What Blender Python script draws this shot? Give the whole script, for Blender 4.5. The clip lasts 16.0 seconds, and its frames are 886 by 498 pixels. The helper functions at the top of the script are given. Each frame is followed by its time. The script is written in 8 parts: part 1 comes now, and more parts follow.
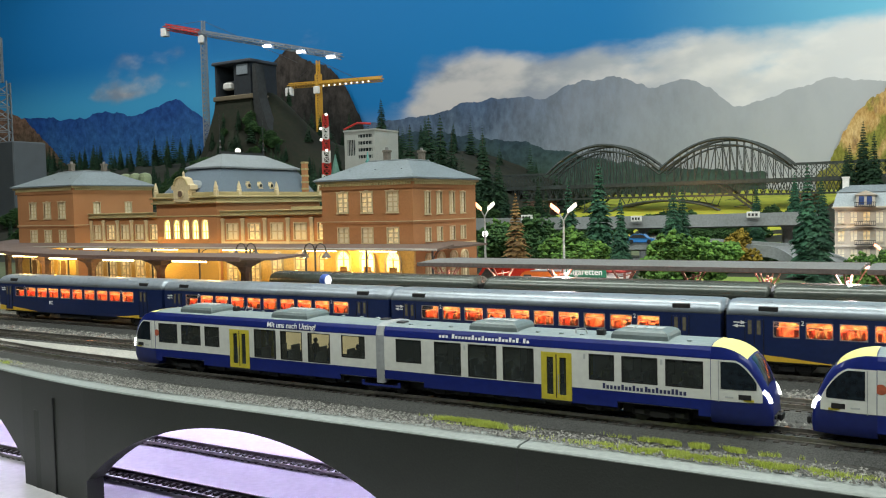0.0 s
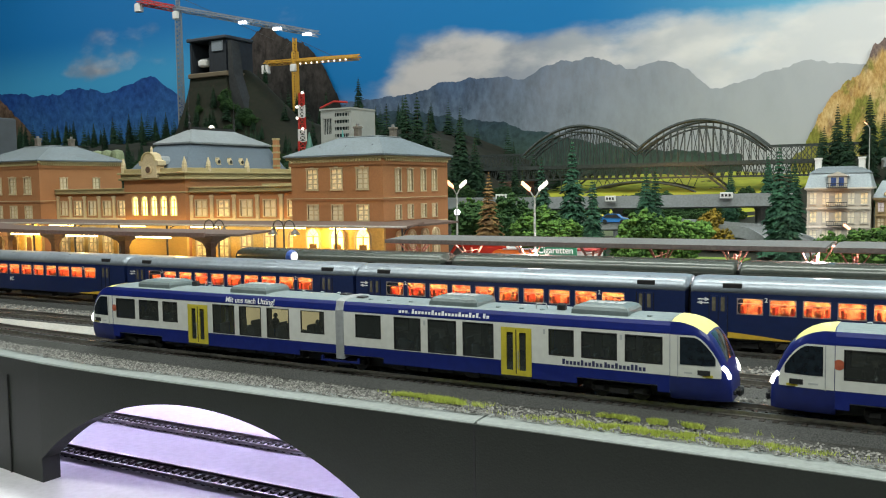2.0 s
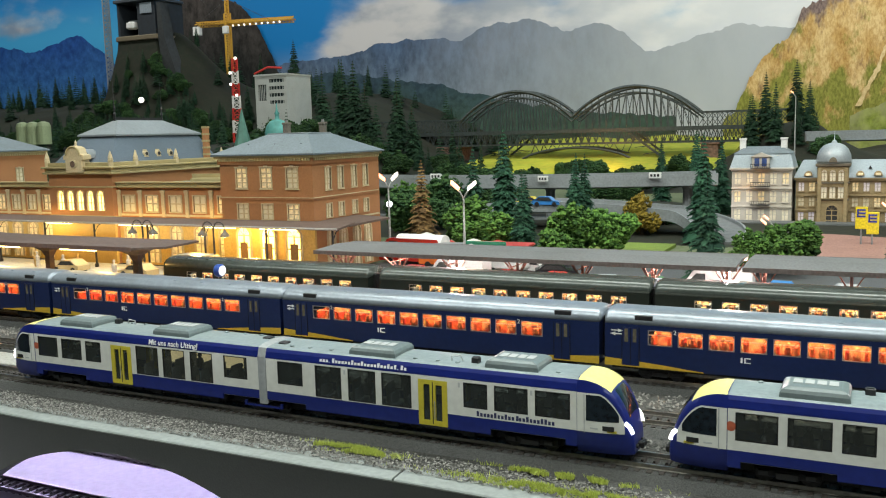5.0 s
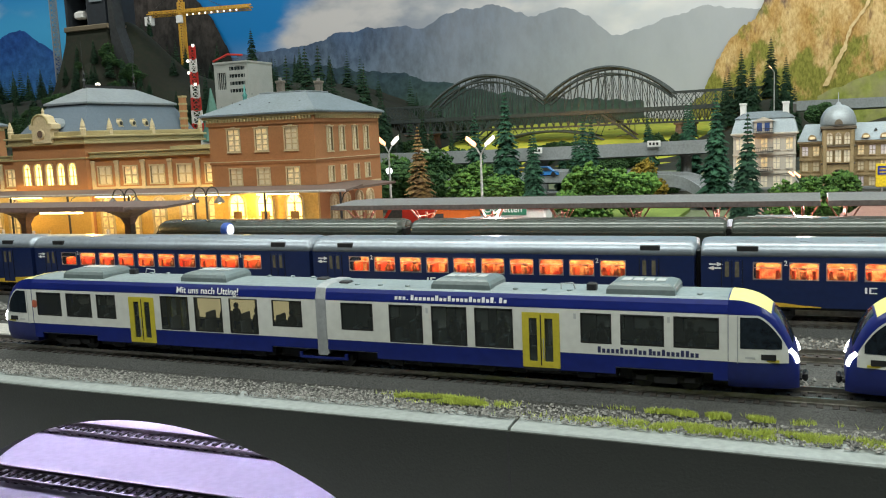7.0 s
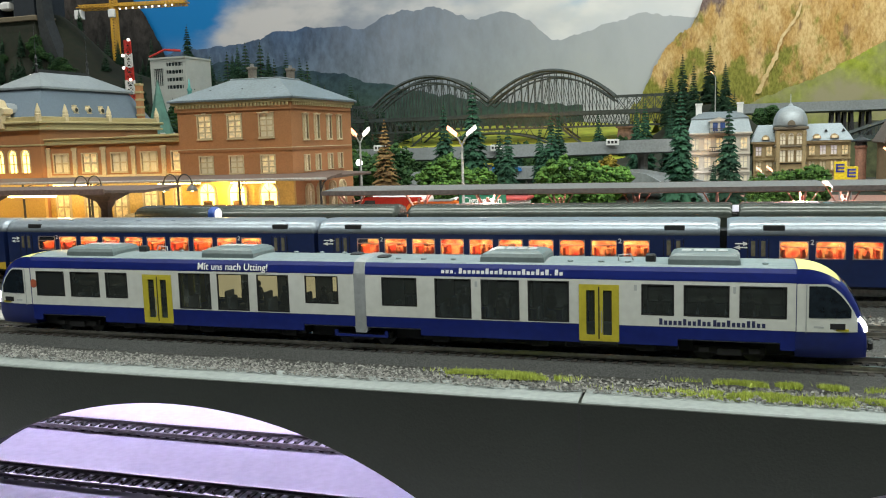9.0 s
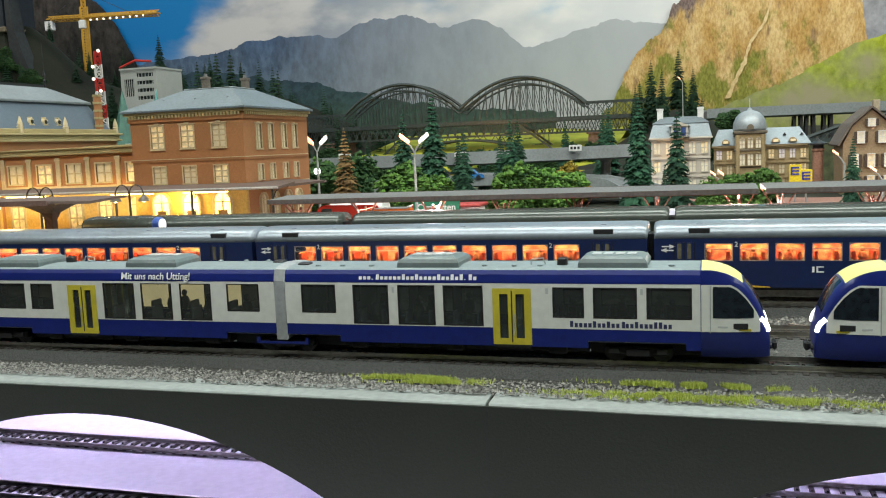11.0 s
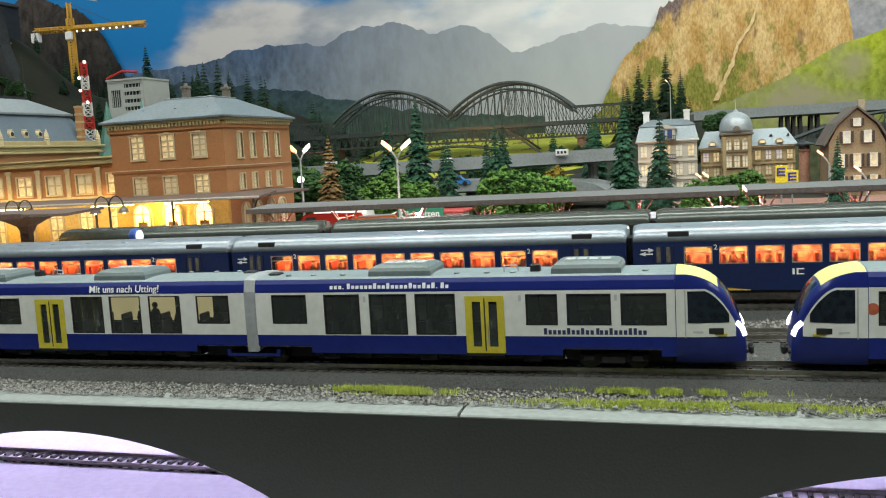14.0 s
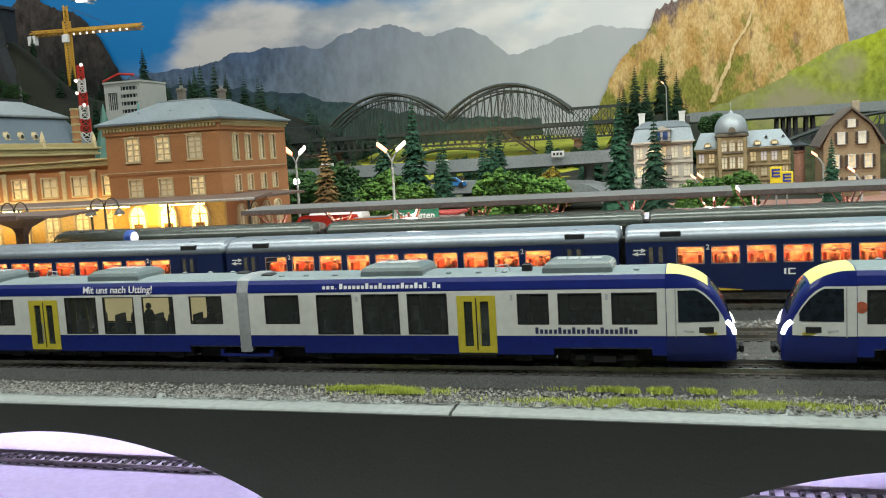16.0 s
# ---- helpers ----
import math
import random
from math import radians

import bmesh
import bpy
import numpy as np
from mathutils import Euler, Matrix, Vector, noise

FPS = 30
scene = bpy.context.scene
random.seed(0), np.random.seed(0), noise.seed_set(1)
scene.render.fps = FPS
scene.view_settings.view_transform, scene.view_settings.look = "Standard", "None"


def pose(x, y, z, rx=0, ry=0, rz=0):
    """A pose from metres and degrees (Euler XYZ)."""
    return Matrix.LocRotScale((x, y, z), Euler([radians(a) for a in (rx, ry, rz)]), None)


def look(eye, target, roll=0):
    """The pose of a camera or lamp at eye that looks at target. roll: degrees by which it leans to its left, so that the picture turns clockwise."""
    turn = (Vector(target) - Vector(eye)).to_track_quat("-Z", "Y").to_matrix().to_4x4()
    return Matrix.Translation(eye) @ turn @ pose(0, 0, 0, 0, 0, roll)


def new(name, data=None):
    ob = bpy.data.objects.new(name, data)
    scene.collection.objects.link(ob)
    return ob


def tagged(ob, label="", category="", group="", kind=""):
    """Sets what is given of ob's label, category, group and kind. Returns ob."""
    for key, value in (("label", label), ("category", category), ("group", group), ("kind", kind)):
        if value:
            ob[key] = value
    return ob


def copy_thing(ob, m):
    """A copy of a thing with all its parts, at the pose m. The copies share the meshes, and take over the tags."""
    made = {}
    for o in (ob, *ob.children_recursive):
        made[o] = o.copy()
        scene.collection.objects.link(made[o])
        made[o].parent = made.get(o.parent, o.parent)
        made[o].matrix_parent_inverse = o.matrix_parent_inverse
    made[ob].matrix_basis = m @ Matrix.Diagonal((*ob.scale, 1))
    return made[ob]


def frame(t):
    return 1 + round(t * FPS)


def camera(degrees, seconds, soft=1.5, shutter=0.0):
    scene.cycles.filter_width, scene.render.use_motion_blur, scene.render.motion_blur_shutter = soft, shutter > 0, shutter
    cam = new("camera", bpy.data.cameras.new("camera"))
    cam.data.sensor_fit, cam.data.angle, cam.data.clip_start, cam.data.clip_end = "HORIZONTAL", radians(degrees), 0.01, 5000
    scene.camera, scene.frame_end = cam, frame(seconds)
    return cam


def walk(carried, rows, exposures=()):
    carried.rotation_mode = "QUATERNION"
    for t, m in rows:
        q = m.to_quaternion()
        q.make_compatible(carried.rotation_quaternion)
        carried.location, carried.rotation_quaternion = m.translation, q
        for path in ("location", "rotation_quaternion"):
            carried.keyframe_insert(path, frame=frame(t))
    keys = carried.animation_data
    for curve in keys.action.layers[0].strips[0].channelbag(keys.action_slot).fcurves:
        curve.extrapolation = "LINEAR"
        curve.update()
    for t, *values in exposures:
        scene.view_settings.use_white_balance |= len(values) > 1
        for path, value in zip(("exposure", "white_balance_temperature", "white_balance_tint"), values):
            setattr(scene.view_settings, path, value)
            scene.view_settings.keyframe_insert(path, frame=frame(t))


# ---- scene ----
cam = camera(53.3, 16.0, 1.1)
METRES, EYE, TILT, LEAN, TURN = 0.3457, 0.107, 0.0, 0.0, 27.4
PATH = [
    (0, (0.084, 0.031, 0.114), (-0.946, 1.743, 0.016), -1.3),
    (0.5, (0.086, 0.031, 0.115), (-0.946, 1.742, 0.019), -1.3),
    (1, (0.087, 0.033, 0.114), (-0.937, 1.749, 0.01), -1.2),
    (1.5, (0.087, 0.035, 0.112), (-0.92, 1.76, -0.002), -1.0),
    (2, (0.089, 0.044, 0.109), (-0.9, 1.776, -0.032), -0.9),
    (2.5, (0.082, 0.051, 0.123), (-0.863, 1.805, -0.057), -0.8),
    (3, (0.096, 0.034, 0.157), (-0.816, 1.801, -0.056), -0.8),
    (3.5, (0.106, 0.029, 0.178), (-0.789, 1.803, -0.047), -0.9),
    (4, (0.106, 0.033, 0.179), (-0.771, 1.816, -0.052), -1.1),
    (4.2, (0.109, 0.036, 0.179), (-0.769, 1.817, -0.057), -1.2),
    (6.3, (0.058, 0.075, 0.133), (-0.774, 1.875, -0.13), -2.5),
    (6.5, (0.043, 0.081, 0.13), (-0.764, 1.892, -0.128), -2.3),
    (7, (0.006, 0.084, 0.116), (-0.765, 1.912, -0.139), -2.5),
    (7.5, (-0.035, 0.078, 0.103), (-0.744, 1.93, -0.158), -2.4),
    (8, (-0.057, 0.074, 0.097), (-0.72, 1.943, -0.162), -2.1),
    (8.5, (-0.055, 0.076, 0.098), (-0.683, 1.958, -0.154), -1.8),
    (9, (-0.054, 0.076, 0.1), (-0.668, 1.964, -0.147), -1.7),
    (9.5, (-0.045, 0.077, 0.098), (-0.648, 1.969, -0.142), -1.6),
    (10, (-0.035, 0.081, 0.096), (-0.627, 1.976, -0.142), -1.7),
    (10.2, (-0.032, 0.077, 0.099), (-0.621, 1.974, -0.137), -1.8),
    (12.3, (-0.017, 0.09, 0.098), (-0.582, 1.995, -0.128), -3.0),
    (12.5, (-0.017, 0.089, 0.098), (-0.581, 1.995, -0.126), -3.0),
    (13, (-0.018, 0.089, 0.098), (-0.582, 1.995, -0.124), -3.0),
    (13.5, (-0.016, 0.091, 0.098), (-0.581, 1.997, -0.12), -3.1),
    (14, (-0.015, 0.091, 0.098), (-0.579, 1.998, -0.12), -3.2),
    (14.5, (-0.014, 0.092, 0.097), (-0.576, 1.999, -0.12), -3.3),
    (15, (-0.014, 0.092, 0.097), (-0.575, 1.999, -0.118), -3.3),
    (15.5, (-0.013, 0.091, 0.097), (-0.573, 1.999, -0.117), -3.3),
    (16, (-0.012, 0.09, 0.097), (-0.571, 1.999, -0.116), -3.3),
]
walk(cam, [(t, look(eye, target, roll)) for t, eye, target, roll in PATH])

# ---- light ----
world = bpy.data.worlds.new("room_air")
scene.world = world
world.use_nodes = True
world.node_tree.nodes["Background"].inputs[0].default_value = (0.62, 0.72, 0.9, 1)
world.node_tree.nodes["Background"].inputs[1].default_value = 0.008


def area_lamp(name, loc, target, sx, sy, watts, colour):
    d = bpy.data.lights.new(name, "AREA")
    d.shape, d.size, d.size_y, d.energy, d.color = "RECTANGLE", sx, sy, watts, colour
    ob = new(name, d)
    ob.matrix_world = look(loc, target)
    return ob


def point_lamp(name, loc, watts, colour, radius=0.004):
    d = bpy.data.lights.new(name, "POINT")
    d.energy, d.color, d.shadow_soft_size = watts, colour, radius
    ob = new(name, d)
    ob.location = loc
    return ob


# the strip lamps under the room's ceiling
area_lamp("strip_lamp", (0.15, -0.30, 1.45), (0.15, 0.55, 0), 3.9, 0.26, 43.0, (0.945, 1.0, 0.925))
area_lamp("strip_lamp", (0.45, 0.85, 1.50), (0.45, 0.95, 0), 3.4, 0.26, 50.0, (0.945, 1.0, 0.925))
# two more, unseen, added to brighten the printed backdrop and its eastern end
area_lamp("strip_lamp", (-1.5, 2.3, 1.70), (-1.5, 3.3, 0.4), 8.0, 0.12, 68.0, (0.975, 1.0, 0.945))
area_lamp("strip_lamp", (0.75, 2.9, 1.35), (0.45, 3.6, 0.35), 0.9, 0.10, 6.0, (1.0, 0.92, 0.72))
# the lilac lamp over the lower level
area_lamp("hidden_yard_lamp", (-0.45, 0.62, -0.012), (-0.45, 0.60, -0.2), 1.05, 0.03, 3.3, (0.70, 0.62, 1.0))


# ---- materials ----
MATS = {}


def mat(name, col, rough=0.6, metal=0.0, var=0.12, scale=400.0, bump=0.15, big=25.0, dirt=0.12, coat=0.0, col2=None, spec=0.5, piece=0.0):
    """A painted, moulded or printed surface: two scales of variation, fine relief."""
    if name in MATS:
        return MATS[name]
    m = bpy.data.materials.new(name)
    m.use_nodes = True
    nt = m.node_tree
    N, L = nt.nodes, nt.links
    b = N["Principled BSDF"]
    tc = N.new("ShaderNodeTexCoord")
    n1, n2 = N.new("ShaderNodeTexNoise"), N.new("ShaderNodeTexNoise")
    n1.inputs["Scale"].default_value, n1.inputs["Detail"].default_value = scale, 5
    n2.inputs["Scale"].default_value, n2.inputs["Detail"].default_value = big, 4
    L.new(tc.outputs["Object"], n1.inputs["Vector"])
    L.new(tc.outputs["Object"], n2.inputs["Vector"])
    c2 = col2 or tuple(c * (1 - 3 * var) for c in col)
    mix = N.new("ShaderNodeMix")
    mix.data_type = "RGBA"
    mix.inputs["A"].default_value, mix.inputs["B"].default_value = (*col, 1), (*c2, 1)
    mr = N.new("ShaderNodeMapRange")
    mr.inputs["From Min"].default_value, mr.inputs["From Max"].default_value = 0.35, 0.7
    L.new(n1.outputs["Fac"], mr.inputs["Value"])
    L.new(mr.outputs["Result"], mix.inputs["Factor"])
    mix2 = N.new("ShaderNodeMix")
    mix2.data_type, mix2.blend_type = "RGBA", "MULTIPLY"
    mr2 = N.new("ShaderNodeMapRange")
    mr2.inputs["From Min"].default_value, mr2.inputs["From Max"].default_value = 0.4, 0.75
    mr2.inputs["To Max"].default_value = 1.0
    L.new(n2.outputs["Fac"], mr2.inputs["Value"])
    L.new(mr2.outputs["Result"], mix2.inputs["Factor"])
    L.new(mix.outputs["Result"], mix2.inputs["A"])
    mix2.inputs["B"].default_value = (1 - dirt, 1 - dirt, 1 - dirt * 1.15, 1)
    last = mix2.outputs["Result"]
    if piece:
        oi, ml = N.new("ShaderNodeObjectInfo"), N.new("ShaderNodeMapRange")
        ml.inputs["To Min"].default_value, ml.inputs["To Max"].default_value = 1 - piece, 1 + piece
        L.new(oi.outputs["Random"], ml.inputs["Value"])
        hs = N.new("ShaderNodeHueSaturation")
        L.new(ml.outputs["Result"], hs.inputs["Value"])
        L.new(last, hs.inputs["Color"])
        last = hs.outputs["Color"]
    L.new(last, b.inputs["Base Color"])
    b.inputs["Roughness"].default_value, b.inputs["Metallic"].default_value = rough, metal
    b.inputs["Specular IOR Level"].default_value = spec
    b.inputs["Coat Weight"].default_value = coat
    if bump:
        bp = N.new("ShaderNodeBump")
        bp.inputs["Strength"].default_value, bp.inputs["Distance"].default_value = bump, 0.0006
        L.new(n1.outputs["Fac"], bp.inputs["Height"])
        L.new(bp.outputs["Normal"], b.inputs["Normal"])
    MATS[name] = m
    return m


def glow(name, col, strength, var=0.3, scale=220.0, base=(0.6, 0.55, 0.4)):
    """A lamp, a lamp-lit pane of moulded plastic, or a pane with added glow."""
    if name in MATS:
        return MATS[name]
    m = mat(name, base, 0.4, var=0.05, bump=0.0)
    N, L = m.node_tree.nodes, m.node_tree.links
    b = N["Principled BSDF"]
    n = N.new("ShaderNodeTexNoise")
    n.inputs["Scale"].default_value, n.inputs["Detail"].default_value = scale, 2
    tc = N.new("ShaderNodeTexCoord")
    L.new(tc.outputs["Object"], n.inputs["Vector"])
    mr = N.new("ShaderNodeMapRange")
    mr.inputs["From Min"].default_value, mr.inputs["From Max"].default_value = 0.3, 0.7
    mr.inputs["To Min"].default_value, mr.inputs["To Max"].default_value = strength * (1 - var), strength * (1 + var)
    L.new(n.outputs["Fac"], mr.inputs["Value"])
    L.new(mr.outputs["Result"], b.inputs["Emission Strength"])
    b.inputs["Emission Color"].default_value = (*col, 1)
    return m


def glass(name, tint, clear=0.6, rough=0.05):
    """A thin tinted pane: part see-through, part gloss."""
    if name in MATS:
        return MATS[name]
    m = bpy.data.materials.new(name)
    m.use_nodes = True
    N, L = m.node_tree.nodes, m.node_tree.links
    b = N["Principled BSDF"]
    b.inputs["Base Color"].default_value = (0.085, 0.095, 0.09, 1)
    b.inputs["Roughness"].default_value = rough
    t = N.new("ShaderNodeBsdfTransparent")
    t.inputs["Color"].default_value = (*tint, 1)
    mx = N.new("ShaderNodeMixShader")
    mx.inputs["Fac"].default_value = clear
    L.new(b.outputs[0], mx.inputs[1])
    L.new(t.outputs[0], mx.inputs[2])
    L.new(mx.outputs[0], N["Material Output"].inputs["Surface"])
    MATS[name] = m
    return m


# ---- mesh tools ----
class M:
    """A growing mesh of simple solids."""

    def __init__(self):
        self.v, self.f = [], []

    def add(self, vs, fs):
        n = len(self.v)
        self.v += [tuple(p) for p in vs]
        self.f += [tuple(i + n for i in q) for q in fs]
        return self

    def box(self, x0, x1, y0, y1, z0, z1, c=0.0):
        if x1 < x0: x0, x1 = x1, x0
        if y1 < y0: y0, y1 = y1, y0
        if z1 < z0: z0, z1 = z1, z0
        if c <= 0:
            return self.add([(x, y, z) for z in (z0, z1) for y in (y0, y1) for x in (x0, x1)],
                            [(0, 2, 3, 1), (4, 5, 7, 6), (0, 1, 5, 4), (2, 6, 7, 3), (0, 4, 6, 2), (1, 3, 7, 5)])
        c = min(c, (x1 - x0) * 0.45, (y1 - y0) * 0.45, (z1 - z0) * 0.45)
        prof = [(z0, c), (z0 + c, 0), (z1 - c, 0), (z1, c)]
        vs = []
        for z, i in prof:
            vs += [(x0 + i + c, y0 + i, z), (x1 - i - c, y0 + i, z), (x1 - i, y0 + i + c, z), (x1 - i, y1 - i - c, z),
                   (x1 - i - c, y1 - i, z), (x0 + i + c, y1 - i, z), (x0 + i, y1 - i - c, z), (x0 + i, y0 + i + c, z)]
        fs = [tuple(range(7, -1, -1)), tuple(range(24, 32))]
        for k in range(3):
            fs += [(k * 8 + i, k * 8 + (i + 1) % 8, k * 8 + 8 + (i + 1) % 8, k * 8 + 8 + i) for i in range(8)]
        return self.add(vs, fs)

    def corners(self, x0, x1, y0, y1, z0, z1, r):
        """The four rounded-off corners of an opening."""
        for x, sx in ((x0, 1), (x1, -1)):
            for z, sz in ((z0, 1), (z1, -1)):
                tri = [(x, z), (x + sx * r, z), (x + sx * r * 0.30, z + sz * r * 0.30), (x, z + sz * r)]
                self.add([(p, y, q) for y in (y0, y1) for p, q in tri], [(0, 1, 2, 3), (7, 6, 5, 4), (1, 5, 6, 2), (2, 6, 7, 3)])
        return self

    def rod(self, a, b, r, r2=None, n=8):
        a, b = Vector(a), Vector(b)
        r2 = r if r2 is None else r2
        d = (b - a).normalized()
        u = d.orthogonal().normalized()
        w = d.cross(u)
        ring = [u * math.cos(2 * math.pi * i / n) + w * math.sin(2 * math.pi * i / n) for i in range(n)]
        vs = [a + q * r for q in ring] + [b + q * r2 for q in ring]
        return self.add(vs, [(i, (i + 1) % n, n + (i + 1) % n, n + i) for i in range(n)] + [tuple(range(n - 1, -1, -1)), tuple(range(n, 2 * n))])

    def beam(self, a, b, w, h=None):
        return self.rod(a, b, w * 0.7, None, 4) if h is None else self.rod(a, b, max(w, h) * 0.6, None, 4)

    def loft(self, rings, cap=True, close=True):
        n = len(rings[0])
        vs = [p for r in rings for p in r]
        m = n if close else n - 1
        fs = [(k * n + i, k * n + (i + 1) % n, (k + 1) * n + (i + 1) % n, (k + 1) * n + i) for k in range(len(rings) - 1) for i in range(m)]
        if cap:
            fs += [tuple(range(n - 1, -1, -1)), tuple(range((len(rings) - 1) * n, len(rings) * n))]
        return self.add(vs, fs)

    def lathe(self, x, y, prof, n=16):
        """prof: (radius, z) pairs from the foot upwards."""
        return self.loft([[(x + r * math.cos(2 * math.pi * i / n), y + r * math.sin(2 * math.pi * i / n), z) for i in range(n)] for r, z in prof])

    def ball(self, c, r, n=8, m=5, sz=1.0):
        return self.lathe(c[0], c[1], [(max(r * math.sin(math.pi * k / m), r * 0.03), c[2] - r * sz * math.cos(math.pi * k / m)) for k in range(m + 1)], n)

    def path(self, pts, r, n=6):
        ps, rings = [Vector(p) for p in pts], []
        u = (ps[1] - ps[0]).orthogonal().normalized()
        for i, p in enumerate(ps):
            d = (ps[min(i + 1, len(ps) - 1)] - ps[max(i - 1, 0)]).normalized()
            u = (u - d * u.dot(d)).normalized()
            w = d.cross(u)
            rings.append([p + u * (r * math.cos(2 * math.pi * (k + 0.5) / n)) + w * (r * math.sin(2 * math.pi * (k + 0.5) / n)) for k in range(n)])
        return self.loft(rings)

    def mesh(self, name, smooth=False):
        me = bpy.data.meshes.new(name)
        me.from_pydata(self.v, [], self.f)
        if smooth:
            for p in me.polygons:
                p.use_smooth = True
        me.update()
        return me


def part(name, m, material, parent=None, label="", smooth=False, at=None):
    me = m if isinstance(m, bpy.types.Mesh) else m.mesh(name, smooth)
    if not me.materials:
        me.materials.append(material)
    if not isinstance(m, bpy.types.Mesh) and not smooth and 16 < len(m.v) < 4000:
        bm = bmesh.new()
        bm.from_mesh(me)
        bmesh.ops.remove_doubles(bm, verts=bm.verts, dist=0.00001)
        bm.to_mesh(me)
        bm.free()
    ob = new(name, me)
    if parent is not None:
        ob.parent = parent
    if at is not None:
        ob.matrix_basis = at
    if label:
        ob["label"] = label
    return ob


def thing(name, label, category, at=None, group="", kind=""):
    ob = new(name)
    ob.empty_display_size = 0.01
    if at is not None:
        ob.matrix_basis = at
    return tagged(ob, label, category, group, kind)


def setting(name, m, material, label="", smooth=False):
    return tagged(part(name, m, material, None, "", smooth), label, "", "", "structure")


def lettering(name, words, size, material, parent, at, label=""):
    cu = bpy.data.curves.new(name, "FONT")
    cu.body, cu.size, cu.extrude, cu.align_x, cu.align_y = words, size, 0.00006, "CENTER", "CENTER"
    cu.resolution_u = 5
    cu.offset = size * 0.012
    tmp = bpy.data.objects.new(name, cu)
    scene.collection.objects.link(tmp)
    bpy.context.view_layer.update()
    me = bpy.data.meshes.new_from_object(tmp)
    bpy.data.objects.remove(tmp)
    me.materials.clear()
    return part(name, me, material, parent, label, at=at)


def wall_pieces(m, a0, a1, z0, z1, holes, face, back, axis="x"):
    """A wall between a0 and a1 with openings (a0, a1, z0, z1), as butted blocks."""
    cuts = sorted({a0, a1, *[h[0] for h in holes], *[h[1] for h in holes]})
    cuts = [c for c in cuts if a0 <= c <= a1]
    for p, q in zip(cuts, cuts[1:]):
        if q - p < 1e-6:
            continue
        inside = sorted([h for h in holes if h[0] <= p + 1e-7 and h[1] >= q - 1e-7], key=lambda h: h[2])
        z = z0
        for h in inside + [(0, 0, z1, z1)]:
            if h[2] - z > 1e-6:
                m.box(p, q, face, back, z, h[2]) if axis == "x" else m.box(face, back, p, q, z, h[2])
            z = h[3]
    return m

# ---- colours ----
FASCIA = mat("fascia_paint", (0.0165, 0.0210, 0.0160), 0.5, var=0.08, scale=900, bump=0.25, big=9, dirt=0.35)
EDGE = mat("edge_trim_paint", (0.28, 0.31, 0.305), 0.5, var=0.07, scale=300, bump=0.12, big=14, dirt=0.18)
GROUND = mat("scatter_ground", (0.10, 0.10, 0.095), 0.9, var=0.25, scale=700, bump=0.9, big=12, dirt=0.4)
ROADBED = mat("moulded_roadbed", (0.085, 0.088, 0.085), 0.6, var=0.25, scale=1500, bump=0.8, big=20, dirt=0.3)
RAIL = mat("nickel_rail", (0.42, 0.40, 0.37), 0.28, 0.9, var=0.1, bump=0.05, dirt=0.35, big=40)
SLEEPER = mat("sleeper_plastic", (0.045, 0.036, 0.030), 0.65, var=0.2, bump=0.3)
STONES = mat("ballast_stone", (0.36, 0.34, 0.31), 0.9, var=0.2, scale=500, bump=0.5, big=300, dirt=0.55)
PLATFORM = mat("platform_paving", (0.44, 0.43, 0.40), 0.7, var=0.12, scale=500, bump=0.3, big=15, dirt=0.25)
ASPHALT = mat("model_asphalt", (0.085, 0.09, 0.095), 0.8, var=0.15, scale=900, bump=0.4, big=14, dirt=0.3)
TURF = mat("static_grass", (0.20, 0.27, 0.035), 0.9, var=0.25, scale=500, bump=0.8, big=18, dirt=0.4, col2=(0.10, 0.16, 0.03))
LOWER = mat("lower_board_white", (0.72, 0.70, 0.76), 0.35, var=0.04, scale=200, bump=0.05, big=8, dirt=0.12)
WALLP = mat("room_wall_paint", (0.55, 0.56, 0.58), 0.8, var=0.05, scale=40, big=2)
DARKP = mat("dark_plastic", (0.02, 0.02, 0.022), 0.5, var=0.2, bump=0.1)
BLACK = mat("black_rubber", (0.012, 0.012, 0.013), 0.6, var=0.2, bump=0.1)
WHITEP = mat("white_plastic", (0.75, 0.75, 0.73), 0.45, var=0.04, bump=0.05)
STEEL = mat("grey_steel_plastic", (0.30, 0.31, 0.32), 0.4, 0.3, var=0.1, bump=0.1)


def bend(x):
    """How far the board's edge swings back at the far end."""
    return 0.42 * min(x + 0.35, 0.0) ** 2 - 0.018 * max(x + 0.1, 0)


# ---- the room ----
def room():
    m = M().box(-7, 4.5, -2.6, 4.2, -1.0, -0.95)
    setting("floor", m, mat("room_floor", (0.16, 0.15, 0.14), 0.5, scale=60, big=3), "grey room floor under the layout")
    setting("ceiling", M().box(-7, 4.5, -2.6, 4.2, 1.95, 2.0), WALLP, "pale room ceiling")
    setting("wall_south", M().box(-7, 4.5, -2.65, -2.6, -0.95, 1.95), mat("dim_room_wall", (0.22, 0.22, 0.24), 0.8, scale=40, big=2), "dim room wall")
    setting("wall_west", M().box(-7.05, -7, -2.6, 4.2, -0.95, 1.95), WALLP, "pale room wall")
    setting("wall_east", M().box(4.5, 4.55, -2.6, 4.2, -0.95, 1.95), WALLP, "pale room wall")
    setting("wall_north", M().box(-7, 4.5, 4.2, 4.25, -0.95, 1.95), WALLP, "pale room wall behind the backdrop")


room()


# ---- front board with its arches ----
ARCH_X, ARCH_STEP, ARCH_R, ARCH_TOP = -0.303, 0.383, 0.23, -0.0205


